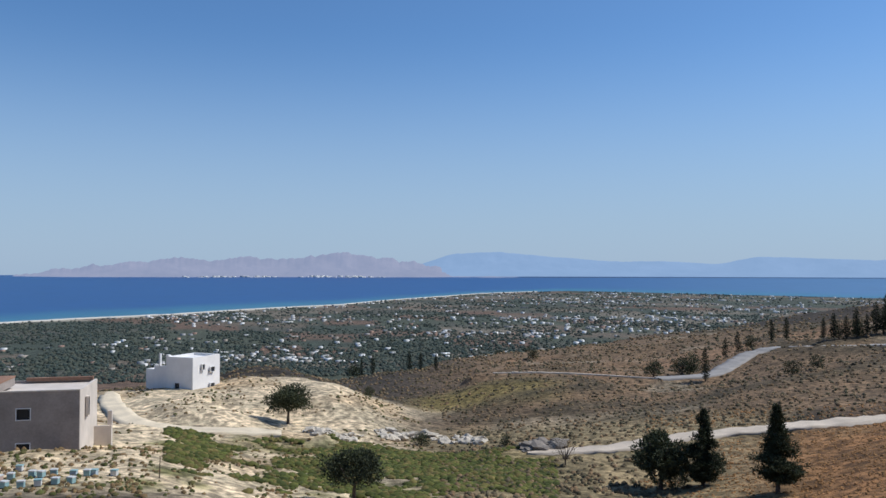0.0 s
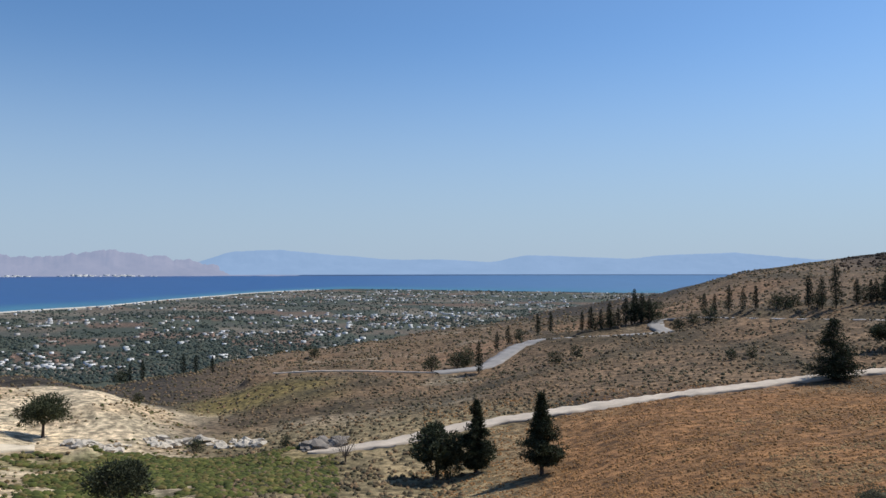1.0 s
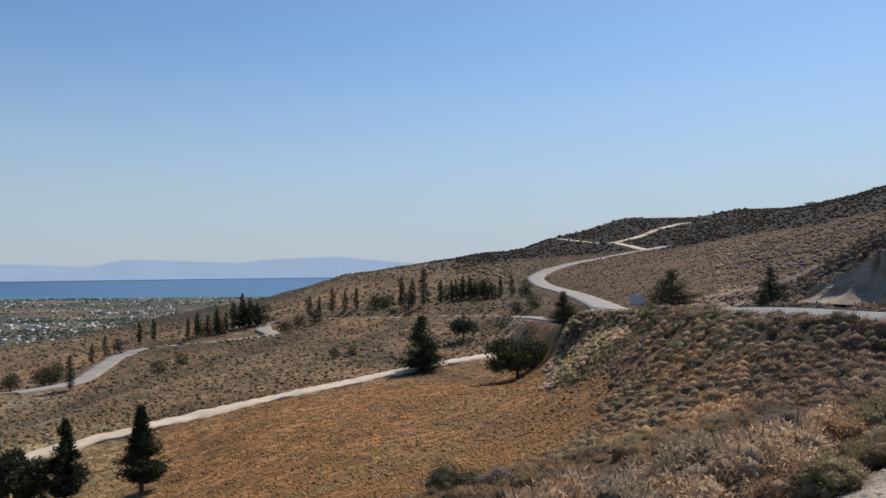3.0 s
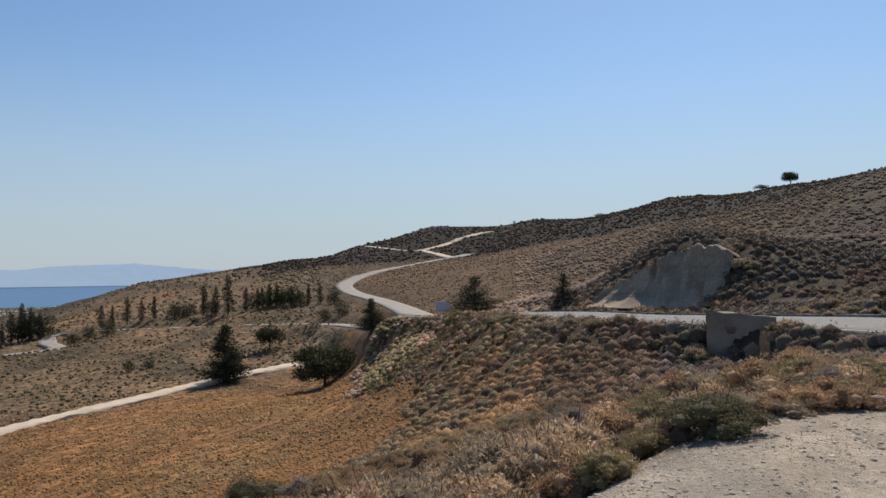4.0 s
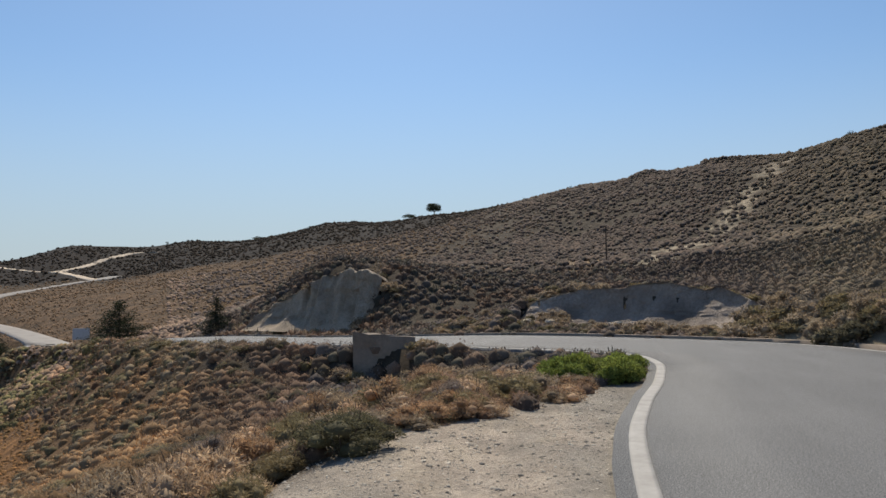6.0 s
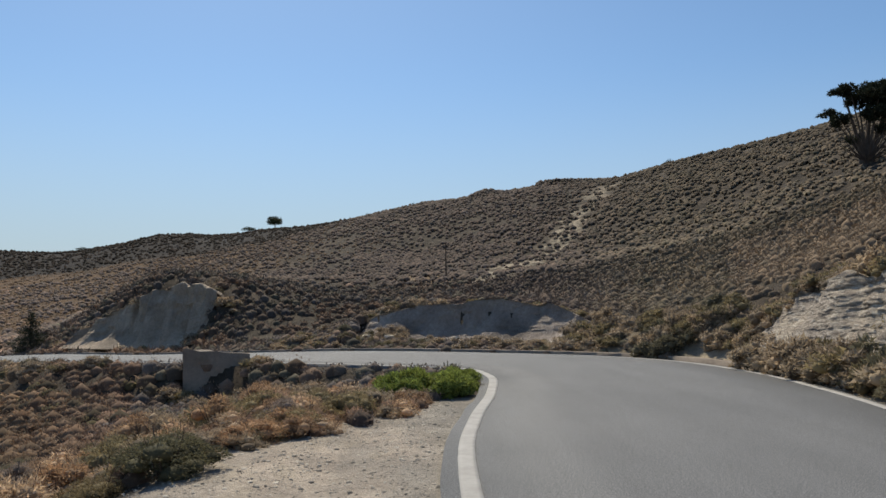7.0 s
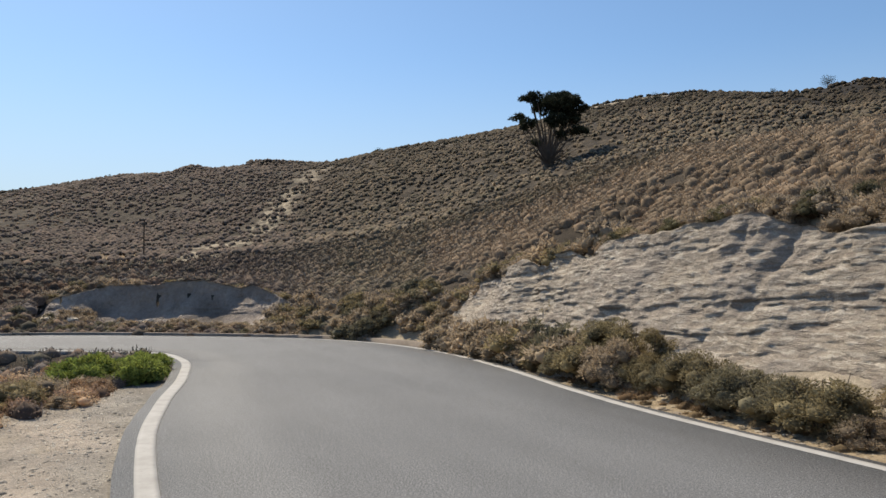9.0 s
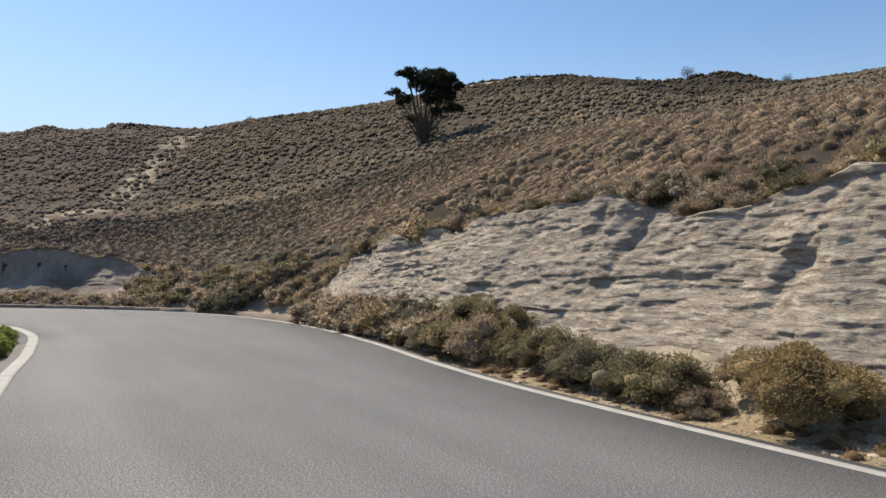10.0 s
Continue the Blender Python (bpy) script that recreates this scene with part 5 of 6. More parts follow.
rim = []
for k in range(44):
    a = r_.uniform(26, 66)
    d = float(np.interp(a, [26, 45, 66], [6.6, 6.6, 8.6])) + r_.uniform(0, 1.6)
    px, py = polar(a, d)
    rim.append((float(px), float(py), r_.uniform(0.9, 1.6), r_.uniform(0.75, 1.0)))
place_shrubs("rim_shrub", [TAN_BUSH, GREY_BUSH, RUST_BUSH, TAN_BUSH], rim, "", "wispy shrubs on the rim of the lay-by", 3400, (0.052, 0.015), 12, 0.8, ["tan wispy dry shrub on the lay-by rim", "grey brown twiggy shrub on the lay-by rim", "rust brown wispy shrub on the lay-by rim", "pale tan twiggy shrub on the lay-by rim"])
edge = []
xx = 3.0
while xx < 21:
    edge.append((xx, CUT_Y - 1.15 - r_.uniform(0, 0.6), r_.uniform(0.45, 1.0), r_.uniform(0.7, 1.0)))
    xx += r_.uniform(0.22, 0.5)
place_shrubs("cliff_top_shrub", [DARK_OLIVE, GREY_BUSH], [(11.1, -9.95, 0.75, 0.8), (9.7, -9.9, 0.8, 0.7), (9.2, -10.1, 0.95, 0.7), (8.6, -9.9, 1.0, 0.75), (8.1, -10.15, 0.9, 0.8), (7.6, -9.9, 0.95, 0.7), (7.2, -10.2, 0.8, 0.8), (8.8, -10.7, 0.9, 0.8), (7.8, -10.8, 1.0, 0.8), (12.6, -10.0, 0.6, 0.8), (14.4, -10.0, 0.6, 0.8), (16.2, -10.1, 0.6, 0.8), (10.4, -10.5, 0.7, 0.8)], "", "shrubs along the cutting's top", 3600, (0.045, 0.017), 18, 0.85, ["dark olive shrub overhanging the cutting", "grey brown shrub overhanging the cutting"])
place_shrubs("cliff_top_shrub", [GREY_BUSH, OLIVE_BUSH, GREY_BUSH], edge, "", "shrubs along the cutting's top", 1150, (0.065, 0.028), 8, 0.8, ["grey brown dry shrub at the cutting's top edge", "olive brown shrub at the cutting's top edge", "brown dry shrub at the cutting's top edge"])
for ob in scene.collection.all_objects:
    if ob.name.startswith("cliff_top_shrub"):
        ob.location.z += 0.02
bend = []
for k in range(46):
    a = r_.uniform(84, 104)
    d = float(np.interp(a, [84, 86, 94, 104], [38.4, 37.3, 33.9, 28.8])) + r_.uniform(-1.8, 0.0) + (4.4 if k % 3 == 0 else 0)
    px, py = polar(a, d)
    if nearest(np.array([px]), np.array([py]), _main)[0][0] > 4.4:
        bend.append((float(px), float(py), r_.uniform(0.5, 0.85), r_.uniform(0.6, 0.85)))
for k in range(26):
    a = r_.choice((69.6, 70.4, 71.3, 72.0, 73.5, 75.0, 75.8)) + r_.uniform(-0.4, 0.4)
    px, py = polar(a, float(np.interp(a, [69, 72, 76], [57.6, 54.2, 51.8])) + r_.uniform(-1.2, 0.3))
    bend.append((float(px), float(py), r_.uniform(0.6, 1.2), r_.uniform(0.6, 0.9)))
for k in range(30):
    a = r_.uniform(66.5, 77)
    d = float(np.interp(a, [66.5, 70, 77], [62.6, 59.0, 55.0])) + r_.uniform(-0.1, 2.6)
    if k % 4 == 0:
        d -= 4.8
    px, py = polar(a, d)
    if nearest(np.array([px]), np.array([py]), _main)[0][0] > 4.3:
        bend.append((float(px), float(py), r_.uniform(0.8, 1.5), r_.uniform(0.6, 0.85)))
_out = normals2(_main)
for i in range(0, len(_main), 2):
    mx, my = _main[i, 0], _main[i, 1]
    a = math.degrees(math.atan2(mx, my))
    if not (57.2 < a < 76 and mx > 27) or r_.random() > (0.35 if 61.9 < a < 64.8 or 69.0 < a < 74.5 else 0.95):
        continue
    p = _main[i, :2] + _out[i] * r_.uniform(3.9, 5.0)
    bend.append((float(p[0]), float(p[1]), r_.uniform(0.7, 1.2), r_.uniform(0.55, 0.85)))
for k in range(48):
    x = r_.uniform(15.5, 27)
    i = int(np.argmin(np.hypot(_main[:, 0] - x, _main[:, 1] + 4.4)))
    p = _main[i, :2] - _out[i] * r_.uniform(4.3, 6.4)
    bend.append((float(p[0]), float(p[1]), r_.uniform(0.7, 1.2), r_.uniform(0.7, 1.0)))
for k, x in enumerate(np.linspace(17.0, 25.5, 18)):
    i = int(np.argmin(np.hypot(_main[:, 0] - x, _main[:, 1] + 4.4)))
    p = _main[i, :2] - _out[i] * (4.5 + 0.75 * (k % 3))
    bend.append((float(p[0]), float(p[1]), r_.uniform(0.9, 1.25), r_.uniform(0.7, 0.9)))
for a, d, w in ((75.2, 24.0, 0.8), (76.0, 23.6, 0.7), (78.6, 24.1, 0.8), (79.2, 24.6, 0.9), (74.6, 24.6, 0.9), (77.4, 23.2, 0.6), (79.8, 24.2, 0.8), (73.8, 24.8, 0.8)):
    px, py = polar(a, d)
    bend.append((float(px), float(py), w, 0.8))
for k in range(30):
    a = r_.uniform(86.5, 103)
    d = float(np.interp(a, [86.5, 88, 94, 99, 103], [39.2, 38.2, 36.0, 34.0, 31.2])) + r_.uniform(0.1, 1.2)
    px, py = polar(a, d)
    bend.append((float(px), float(py), r_.uniform(0.6, 1.05), r_.uniform(0.6, 0.85)))
for k in range(44):
    a = r_.uniform(69.2, 78.2)
    d = float(np.interp(a, [69.2, 72, 74, 75.4, 76.6, 77.2, 78.2], [59.4, 56.6, 55.5, 54.6, 53.6, 51.6, 51.0])) + r_.uniform(0.0, 1.3)
    px, py = polar(a, d)
    bend.append((float(px), float(py), r_.uniform(0.8, 1.5), r_.uniform(0.6, 0.85)))
place_shrubs("slope_shrub", [GREY_BUSH, OLIVE_BUSH, GREY_BUSH], bend, "", "shrubs round the far bend", 380, (0.1, 0.045), 9, 0.75, ["grey brown dry shrub on the far bend", "olive brown shrub on the far bend", "brown dry shrub on the far bend"])


# ---- trees ----
def leaf_cloud(blobs, count, length, width, seed, up=0.2):
    r = np.random.default_rng(seed)
    vol = np.array([b[3] * b[4] for b in blobs])
    share = (vol / vol.sum() * count).astype(int) + 6
    vs, fs, n = [], [], 0
    for (cx, cy, cz, rx, rz), m in zip(blobs, share):
        u = unit(r, m)
        p = np.array([cx, cy, cz]) + u * np.array([rx, rx, rz]) * (r.uniform(0.25, 1.0, (m, 1)) ** 0.45) * r.uniform(0.85, 1.15, (m, 1))
        d = u * np.array([1, 1, 0.7]) + 0.8 * unit(r, m) + np.array([0, 0, up])
        d /= np.linalg.norm(d, axis=1)[:, None]
        v, f = leaf_tris(p, d, length, width, r)
        vs.append(v), fs.append(f + n)
        n += len(v)
    return np.vstack(vs), np.vstack(fs)


def tree(name, label, crown, trunk, leaf_mat, group="", bark=None):
    """A tree: a trunk mesh with limbs and a crown of leaves, under an Empty at its foot."""
    root = tagged(new(name), label, "tree", group)
    bm = bmesh.new()
    for pts, radii in trunk:
        tube(bm, pts, radii)
    part("trunk", bm, bark or BARK, root)
    mesh_np("crown", crown[0], crown[1], leaf_mat, root)
    return root


def olive_kind(seed, h, w, mat=None, label="", name="olive_tree", leaves=6000, low=0.36):
    r = random.Random(seed)
    limbs, blobs = [], []
    limbs.append(([(0, 0, -0.4), (0.05, 0, h * 0.2), (0.1, 0.05, h * 0.36)], [0.09 * h / 2, 0.065 * h / 2, 0.05 * h / 2]))
    for k in range(8):
        a, rr = k * 0.8 + r.uniform(-0.3, 0.3), w * r.uniform(0.2, 0.4)
        tip = (math.cos(a) * rr, math.sin(a) * rr, h * r.uniform(0.5, 0.85))
        limbs.append(([(0.05, 0.02, h * 0.28), (tip[0] * 0.5, tip[1] * 0.5, h * 0.45), tip], [0.035 * h / 2, 0.022 * h / 2, 0.008 * h]))
    for k in range(48):
        a, rr = r.uniform(0, 6.28), w * 0.5 * math.sqrt(r.uniform(0, 1)) * 0.8
        t = 1 - (rr / (w * 0.5)) ** 2
        z = h * (low + 0.05 + (0.86 - low) * r.uniform(0, 1) * (0.4 + 0.6 * t))
        s = r.uniform(0.12, 0.21)
        blobs.append((math.cos(a) * rr, math.sin(a) * rr, z, w * s, h * s * 0.75))
    return tree(name, label, leaf_cloud(blobs, leaves, 0.055 * h, 0.03 * h, seed), limbs, mat or OLIVE_LEAF)


def conifer_kind(seed, h, w, label="", name="conifer_tree", leaves=11000, low=0.1, spire=1.0):
    r = random.Random(seed)
    limbs = [([(0, 0, -0.4), (0, 0, h * 0.5), (0, 0, h * 0.96)], [0.03 * h, 0.018 * h, 0.004 * h])]
    blobs = []
    z = low
    while z < 0.99:
        reach = w * 0.5 * (1 - z) ** (0.75 * spire) * r.uniform(0.8, 1.15) * (1.15 if z < 0.45 else 1.0) * min(1, 0.55 + (z - low) * 4) + 0.02 * h
        for k in range(max(3, int(9 * (1 - z)) + 2)):
            a = r.uniform(0, 6.28)
            rr = reach * r.uniform(0.5, 1.0)
            limbs.append(([(0, 0, z * h), (math.cos(a) * rr, math.sin(a) * rr, z * h + 0.02 * h)], [0.008 * h, 0.003 * h]))
            for f in (0.3, 0.65, 0.95):
                blobs.append((math.cos(a) * rr * f, math.sin(a) * rr * f, (z + 0.03 * f + r.uniform(-0.02, 0.03)) * h, (0.05 + 0.075 * (1 - z)) * w, 0.042 * h))
        z += r.uniform(0.045, 0.07)
    return tree(name, label, leaf_cloud(blobs, leaves, 0.036 * h, 0.014 * h, seed), limbs, PINE_LEAF)


def cypress_kind(seed, h, w, label="", name="cypress_tree", leaves=1900):
    r = random.Random(seed)
    limbs = [([(0, 0, -0.4), (0, 0, h * 0.5), (0, 0, h * 0.95)], [0.02 * h, 0.012 * h, 0.003 * h])]
    blobs = []
    for k in range(26):
        z = 0.1 + 0.86 * k / 25
        prof = w * 0.5 * min(1, (z / 0.25) ** 0.6) * (1 - z**2.2) ** 0.7
        a = r.uniform(0, 6.28)
        blobs.append((math.cos(a) * prof * 0.35, math.sin(a) * prof * 0.35, z * h, prof * 0.75 + 0.012 * h, 0.05 * h))
    return tree(name, label, leaf_cloud(blobs, leaves, 0.035 * h, 0.014 * h, seed, 0.9), limbs, CYPRESS_LEAF)


def wind_tree(seed, label):
    """The large dark tree on the slope: a fan of bare stems below, foliage in dense flat pads leaning downwind."""
    r = random.Random(seed)
    root = tagged(new("windswept_cypress"), label, "tree")
    for k, (dx, dy, lean) in enumerate(((0, 0, 0.5), (0.35, 0.2, 1.6), (-0.35, 0.1, -0.9))):
        part("trunk", tube(bmesh.new(), [(dx, dy, -0.6), (dx * 1.2, dy, 0.7), (dx + lean * 0.35, dy * 2, 2.6), (dx + lean, dy * 3, 5.2), (dx + lean * 1.3, dy * 3, 6.8)], [0.38, 0.28, 0.19, 0.11, 0.04], 8), BARK, root)
    # pads of foliage: across, height, reach, half thickness
    pads = [(1.3, 6.2, 1.9, 0.9), (0.3, 7.55, 1.2, 0.45), (1.6, 7.3, 1.3, 0.55), (2.5, 6.7, 1.2, 0.6), (2.5, 5.3, 1.1, 0.65), (3.75, 6.2, 0.65, 0.3), (3.3, 3.8, 0.95, 0.4),
            (-2.0, 7.1, 0.9, 0.32), (-3.2, 5.35, 0.75, 0.28), (-2.1, 4.4, 0.9, 0.5), (1.1, 4.9, 1.2, 0.65), (-0.5, 6.5, 1.1, 0.65), (-0.9, 2.6, 0.7, 0.4), (1.5, 3.4, 0.6, 0.4), (-1.2, 7.3, 0.8, 0.3)]
    blobs = []
    for px, pz, reach, thick in pads:
        py = r.uniform(-1.6, 1.6) * (0.4 if abs(px) > 2.8 else 1.0)
        part("limb", tube(bmesh.new(), [(0, 0, 0.3), (px * 0.35, py * 0.3, pz * 0.42), (px * 0.75, py * 0.8, pz * 0.82), (px, py, pz)], [0.13, 0.09, 0.05, 0.02], 6), BARK, root)
        for k in range(14):
            t, q = r.uniform(0, 6.28), math.sqrt(r.uniform(0, 1))
            blobs.append((px + math.cos(t) * reach * q, py + math.sin(t) * reach * q * 1.1, pz + r.uniform(-1.3, 1) * thick * (1.15 - 0.8 * q), reach * r.uniform(0.2, 0.36), thick * r.uniform(0.35, 0.65)))
    for k in range(46):
        t = r.uniform(0, 6.28)
        reach, top = r.uniform(1.4, 4.0), r.uniform(1.4, 4.6)
        tip = (math.cos(t) * reach, math.sin(t) * reach * 0.8, top)
        part("limb", tube(bmesh.new(), [(0, 0, 0.25), (tip[0] * 0.45, tip[1] * 0.45, tip[2] * 0.42), tip], [0.06, 0.035, 0.01], 4), BARK, root)
    c = leaf_cloud(blobs, 26000, 0.27, 0.11, seed, 0.1)
    mesh_np("crown", c[0], c[1], CYPRESS_LEAF, root)
    return root


def put(ob, az, d, turn=0.0, scale=1.0, dz=0.0):
    x, y, z = on_land(az, d)
    ob.matrix_basis = Matrix.LocRotScale((x, y, z + dz), Euler((0, 0, turn)), (scale, scale, scale))
    return ob


put(olive_kind(1, 5.6, 6.4, label="dark round olive tree on the cream bank"), -10.9, 115)
put(olive_kind(2, 4.7, 5.0, label="grey green olive tree in the green scrub", leaves=4600), -6.3, 67)
put(olive_kind(3, 6.2, 5.4, label="broad dark evergreen tree at the field edge", name="evergreen_tree", low=0.17, leaves=8000), 15.1, 85)
put(conifer_kind(4, 7.3, 4.2, label="dark conical conifer at the field edge", leaves=15000), 17.85, 85)
put(conifer_kind(5, 7.4, 6.0, label="dark conifer with a spreading lower crown", low=0.15, spire=1.7, leaves=15000), 22.5, 76.5)
put(conifer_kind(6, 8.4, 9.2, label="dark conifer beside the dirt track", low=0.06), 41.5, 128)
put(olive_kind(7, 6.2, 9.2, label="round carob tree in the reddish field", name="carob_tree", leaves=10000, low=0.24), 48.3, 115)
put(conifer_kind(8, 4.9, 7.6, label="dark pine beside the road junction", name="pine_tree", low=0.03), 59.0, 99)
put(conifer_kind(9, 4.4, 6.8, label="low pine at the road junction", name="pine_tree", low=0.03, spire=1.6), 51.6, 114)
put(olive_kind(10, 4.6, 5.6, label="dark round tree beyond the track"), 44.5, 152)
put(conifer_kind(12, 2.9, 3.0, label="small dark pine beside the road", name="pine_tree", leaves=6000, low=0.03), 65.2, 66)
put(wind_tree(13, "large windswept dark cypress with bare lower stems on the slope"), 120.45, 86, radians(-120.5))
put(olive_kind(14, 5.2, 6.6, label="lone dark tree on the hill crest"), 80.4, 318)
put(olive_kind(15, 2.4, 5.5, label="low dark bush on the hill crest", name="crest_bush"), 78.6, 320)
put(olive_kind(16, 2.6, 7.5, label="flat-topped bush on the hill crest", name="crest_bush"), 68.0, 424)
CREST = [(135.6, 142, 0.5), (138.9, 150, 1.0), (133.8, 141, 0.35), (145.2, 118, 0.6), (108.3, 168, 0.55), (86.9, 236, 0.45), (61.9, 455, 0.8), (128.0, 120, 0.7), (129.5, 119, 0.5), (90.2, 231, 0.4)]
crest_bush = olive_kind(17, 2.4, 2.8, label="small dark bush on the hill crest", name="crest_bush", leaves=900, low=0.08)
for k, (a, d, f) in enumerate(CREST):
    ob = crest_bush if k == 0 else copy_thing(crest_bush, Matrix.Identity(4))
    tagged(ob, group="bushes on the crest")
    put(ob, a, d, k * 1.1, f)
bare = tree("bare_tree", "leafless grey shrubby tree beside the track", leaf_cloud([(0, 0, 2.0, 1.3, 1.3)], 900, 0.3, 0.02, 3), [([(0, 0, -0.3), (0.1, 0, 1), (0, 0.1, 2.4)], [0.12, 0.08, 0.03])] + [([(0.05, 0, 0.7), (math.cos(k) * 0.6, math.sin(k) * 0.6, 1.6), (math.cos(k) * 1.2, math.sin(k) * 1.2, 2.6)], [0.05, 0.03, 0.01]) for k in range(9)], BARE_TWIG)
put(bare, 8.6, 92)

# cypresses in the valley: bearing, distance, height
CYP = [cypress_kind(20 + k, 7.0, 1.9 + 0.35 * k, "slender dark cypress beside the valley road") for k in range(3)]
rows_c = [(18.1, 178, 6.6), (41.7, 205, 7.6), (40.9, 206, 5.6), (40.1, 207, 6.0), (35.2, 215, 5.2), (36.1, 214, 4.2), (36.9, 214, 4.4), (42.9, 208, 4.6), (20.2, 225, 5.0), (22.3, 228, 5.4), (23.2, 229, 5.4), (19.4, 214, 4.6),
          (25.4, 212, 4.6), (26.0, 213, 5.8), (26.7, 213, 5.0), (27.3, 214, 6.4), (27.9, 214, 4.8), (28.4, 216, 7.0), (29.0, 217, 8.4), (29.5, 218, 7.2), (30.0, 217, 6.0), (-0.5, 250, 5.0), (-1.6, 252, 5.2), (-2.4, 250, 5.4), (-5.0, 262, 6.0), (-5.8, 262, 5.0), (44.0, 209, 4.0), (45.0, 209, 4.4), (46.0, 206, 3.8), (33.6, 218, 4.4), (34.3, 217, 3.8), (47.2, 204, 3.8), (48.0, 203, 4.0), (43.7, 208, 4.2), (44.5, 208, 4.6)]
for k, (a, d, h) in enumerate(rows_c):
    ob = CYP[k] if k < 3 else copy_thing(CYP[k % 3], Matrix.Identity(4))
    tagged(ob, group="valley cypresses")
    put(ob, a, d, k * 1.3, h / (5.3 if a > 33 else 6.4))
DARK_TREES = [olive_kind(40 + k, 4.2, 4.6, label="dark bushy evergreen in the valley", name="valley_tree", leaves=2000, low=0.06) for k in range(3)]
rows_d = [(14.7, 186, 1.0), (16.6, 190, 1.15), (17.3, 192, 1.1), (26.3, 214, 1.0), (27.4, 216, 1.2), (28.8, 219, 1.4), (29.4, 218, 1.5), (30.2, 220, 1.6), (21.0, 224, 0.8), (32.0, 205, 0.8), (32.9, 204, 0.75), (34.0, 202, 0.9), (35.3, 150, 0.5), (23.5, 165, 0.75), (25.0, 168, 0.65), (38.2, 214, 0.9), (39.2, 216, 0.8), (43.4, 212, 0.8), (45.4, 208, 1.0), (46.6, 205, 0.9), (49.5, 170, 0.8), (6.4, 270, 0.9), (-1.5, 112, 0.55), (4.5, 108, 0.4), (-5.2, 150, 0.5), (4.0, 330, 1.2), (6.0, 330, 1.0), (-6.4, 264, 1.1), (48.3, 172, 0.7), (49.0, 200, 1.0), (46.2, 206, 1.2), (45.2, 209, 1.1), (44.3, 210, 1.0), (40.6, 209, 0.9), (38.7, 212, 0.9), (36.6, 150, 0.45), (41.0, 160, 0.4)]
for k, (a, d, s) in enumerate(rows_d):
    ob = DARK_TREES[k] if k < 3 else copy_thing(DARK_TREES[k % 3], Matrix.Identity(4))
    tagged(ob, group="valley evergreens")
    put(ob, a, d, k * 0.9, s)


# ---- houses ----
def opening(parent, x, z, w, h, y, frame_mat, inner=DARK, depth=0.18, axis="x", label="dark unglazed window with a pale surround"):
    """A window in a wall: its surround stands proud, its pane is set back; a DARK pane stands in for the room's shade.
    """
    win = new("window")
    win.parent = parent
    tagged(win, label)
    if axis == "y":
        win.matrix_basis = Matrix.Rotation(math.pi / 2, 4, "Z")
    t = 0.07
    bm = bmesh.new()
    for b in ((x - w / 2 - t, x + w / 2 + t, z + h / 2, z + h / 2 + t), (x - w / 2 - t, x + w / 2 + t, z - h / 2 - t, z - h / 2), (x - w / 2 - t, x - w / 2, z - h / 2, z + h / 2), (x + w / 2, x + w / 2 + t, z - h / 2, z + h / 2)):
        box(bm, b[0], b[1], y - 0.05, y + depth, b[2], b[3])
    part("window_frame", bm, frame_mat, win)
    part("pane", a_box(x - w / 2, x + w / 2, y + 0.1, y + 0.14, z - h / 2, z + h / 2), inner, win)
    return win


def wall_with_holes(bm, x0, x1, z0, z1, y0, y1, holes):
    """A wall from x0 to x1 with rectangular holes (x, z, w, h) through it, as one closed shell."""
    xs = sorted({x0, x1, *[v for h in holes for v in (h[0] - h[2] / 2, h[0] + h[2] / 2)]})
    zs = sorted({z0, z1, *[v for h in holes for v in (h[1] - h[3] / 2, h[1] + h[3] / 2)]})

    def solid(i, j):
        if not (0 <= i < len(xs) - 1 and 0 <= j < len(zs) - 1):
            return False
        mx, mz = (xs[i] + xs[i + 1]) / 2, (zs[j] + zs[j + 1]) / 2
        return not any(abs(mx - h[0]) < h[2] / 2 and abs(mz - h[1]) < h[3] / 2 for h in holes)

    def quad(*pts):
        bm.faces.new([bm.verts.new(p) for p in pts])

    for i in range(len(xs) - 1):
        for j in range(len(zs) - 1):
            if not solid(i, j):
                continue
            a, b_, c, d = xs[i], xs[i + 1], zs[j], zs[j + 1]
            quad((a, y0, c), (b_, y0, c), (b_, y0, d), (a, y0, d))
            quad((a, y1, d), (b_, y1, d), (b_, y1, c), (a, y1, c))
            if not solid(i - 1, j):
                quad((a, y0, d), (a, y1, d), (a, y1, c), (a, y0, c))
            if not solid(i + 1, j):
                quad((b_, y0, c), (b_, y1, c), (b_, y1, d), (b_, y0, d))
            if not solid(i, j - 1):
                quad((a, y0, c), (a, y1, c), (b_, y1, c), (b_, y0, c))
            if not solid(i, j + 1):
                quad((b_, y0, d), (b_, y1, d), (a, y1, d), (a, y0, d))
    bmesh.ops.remove_doubles(bm, verts=bm.verts[:], dist=0.0001)
    return bm


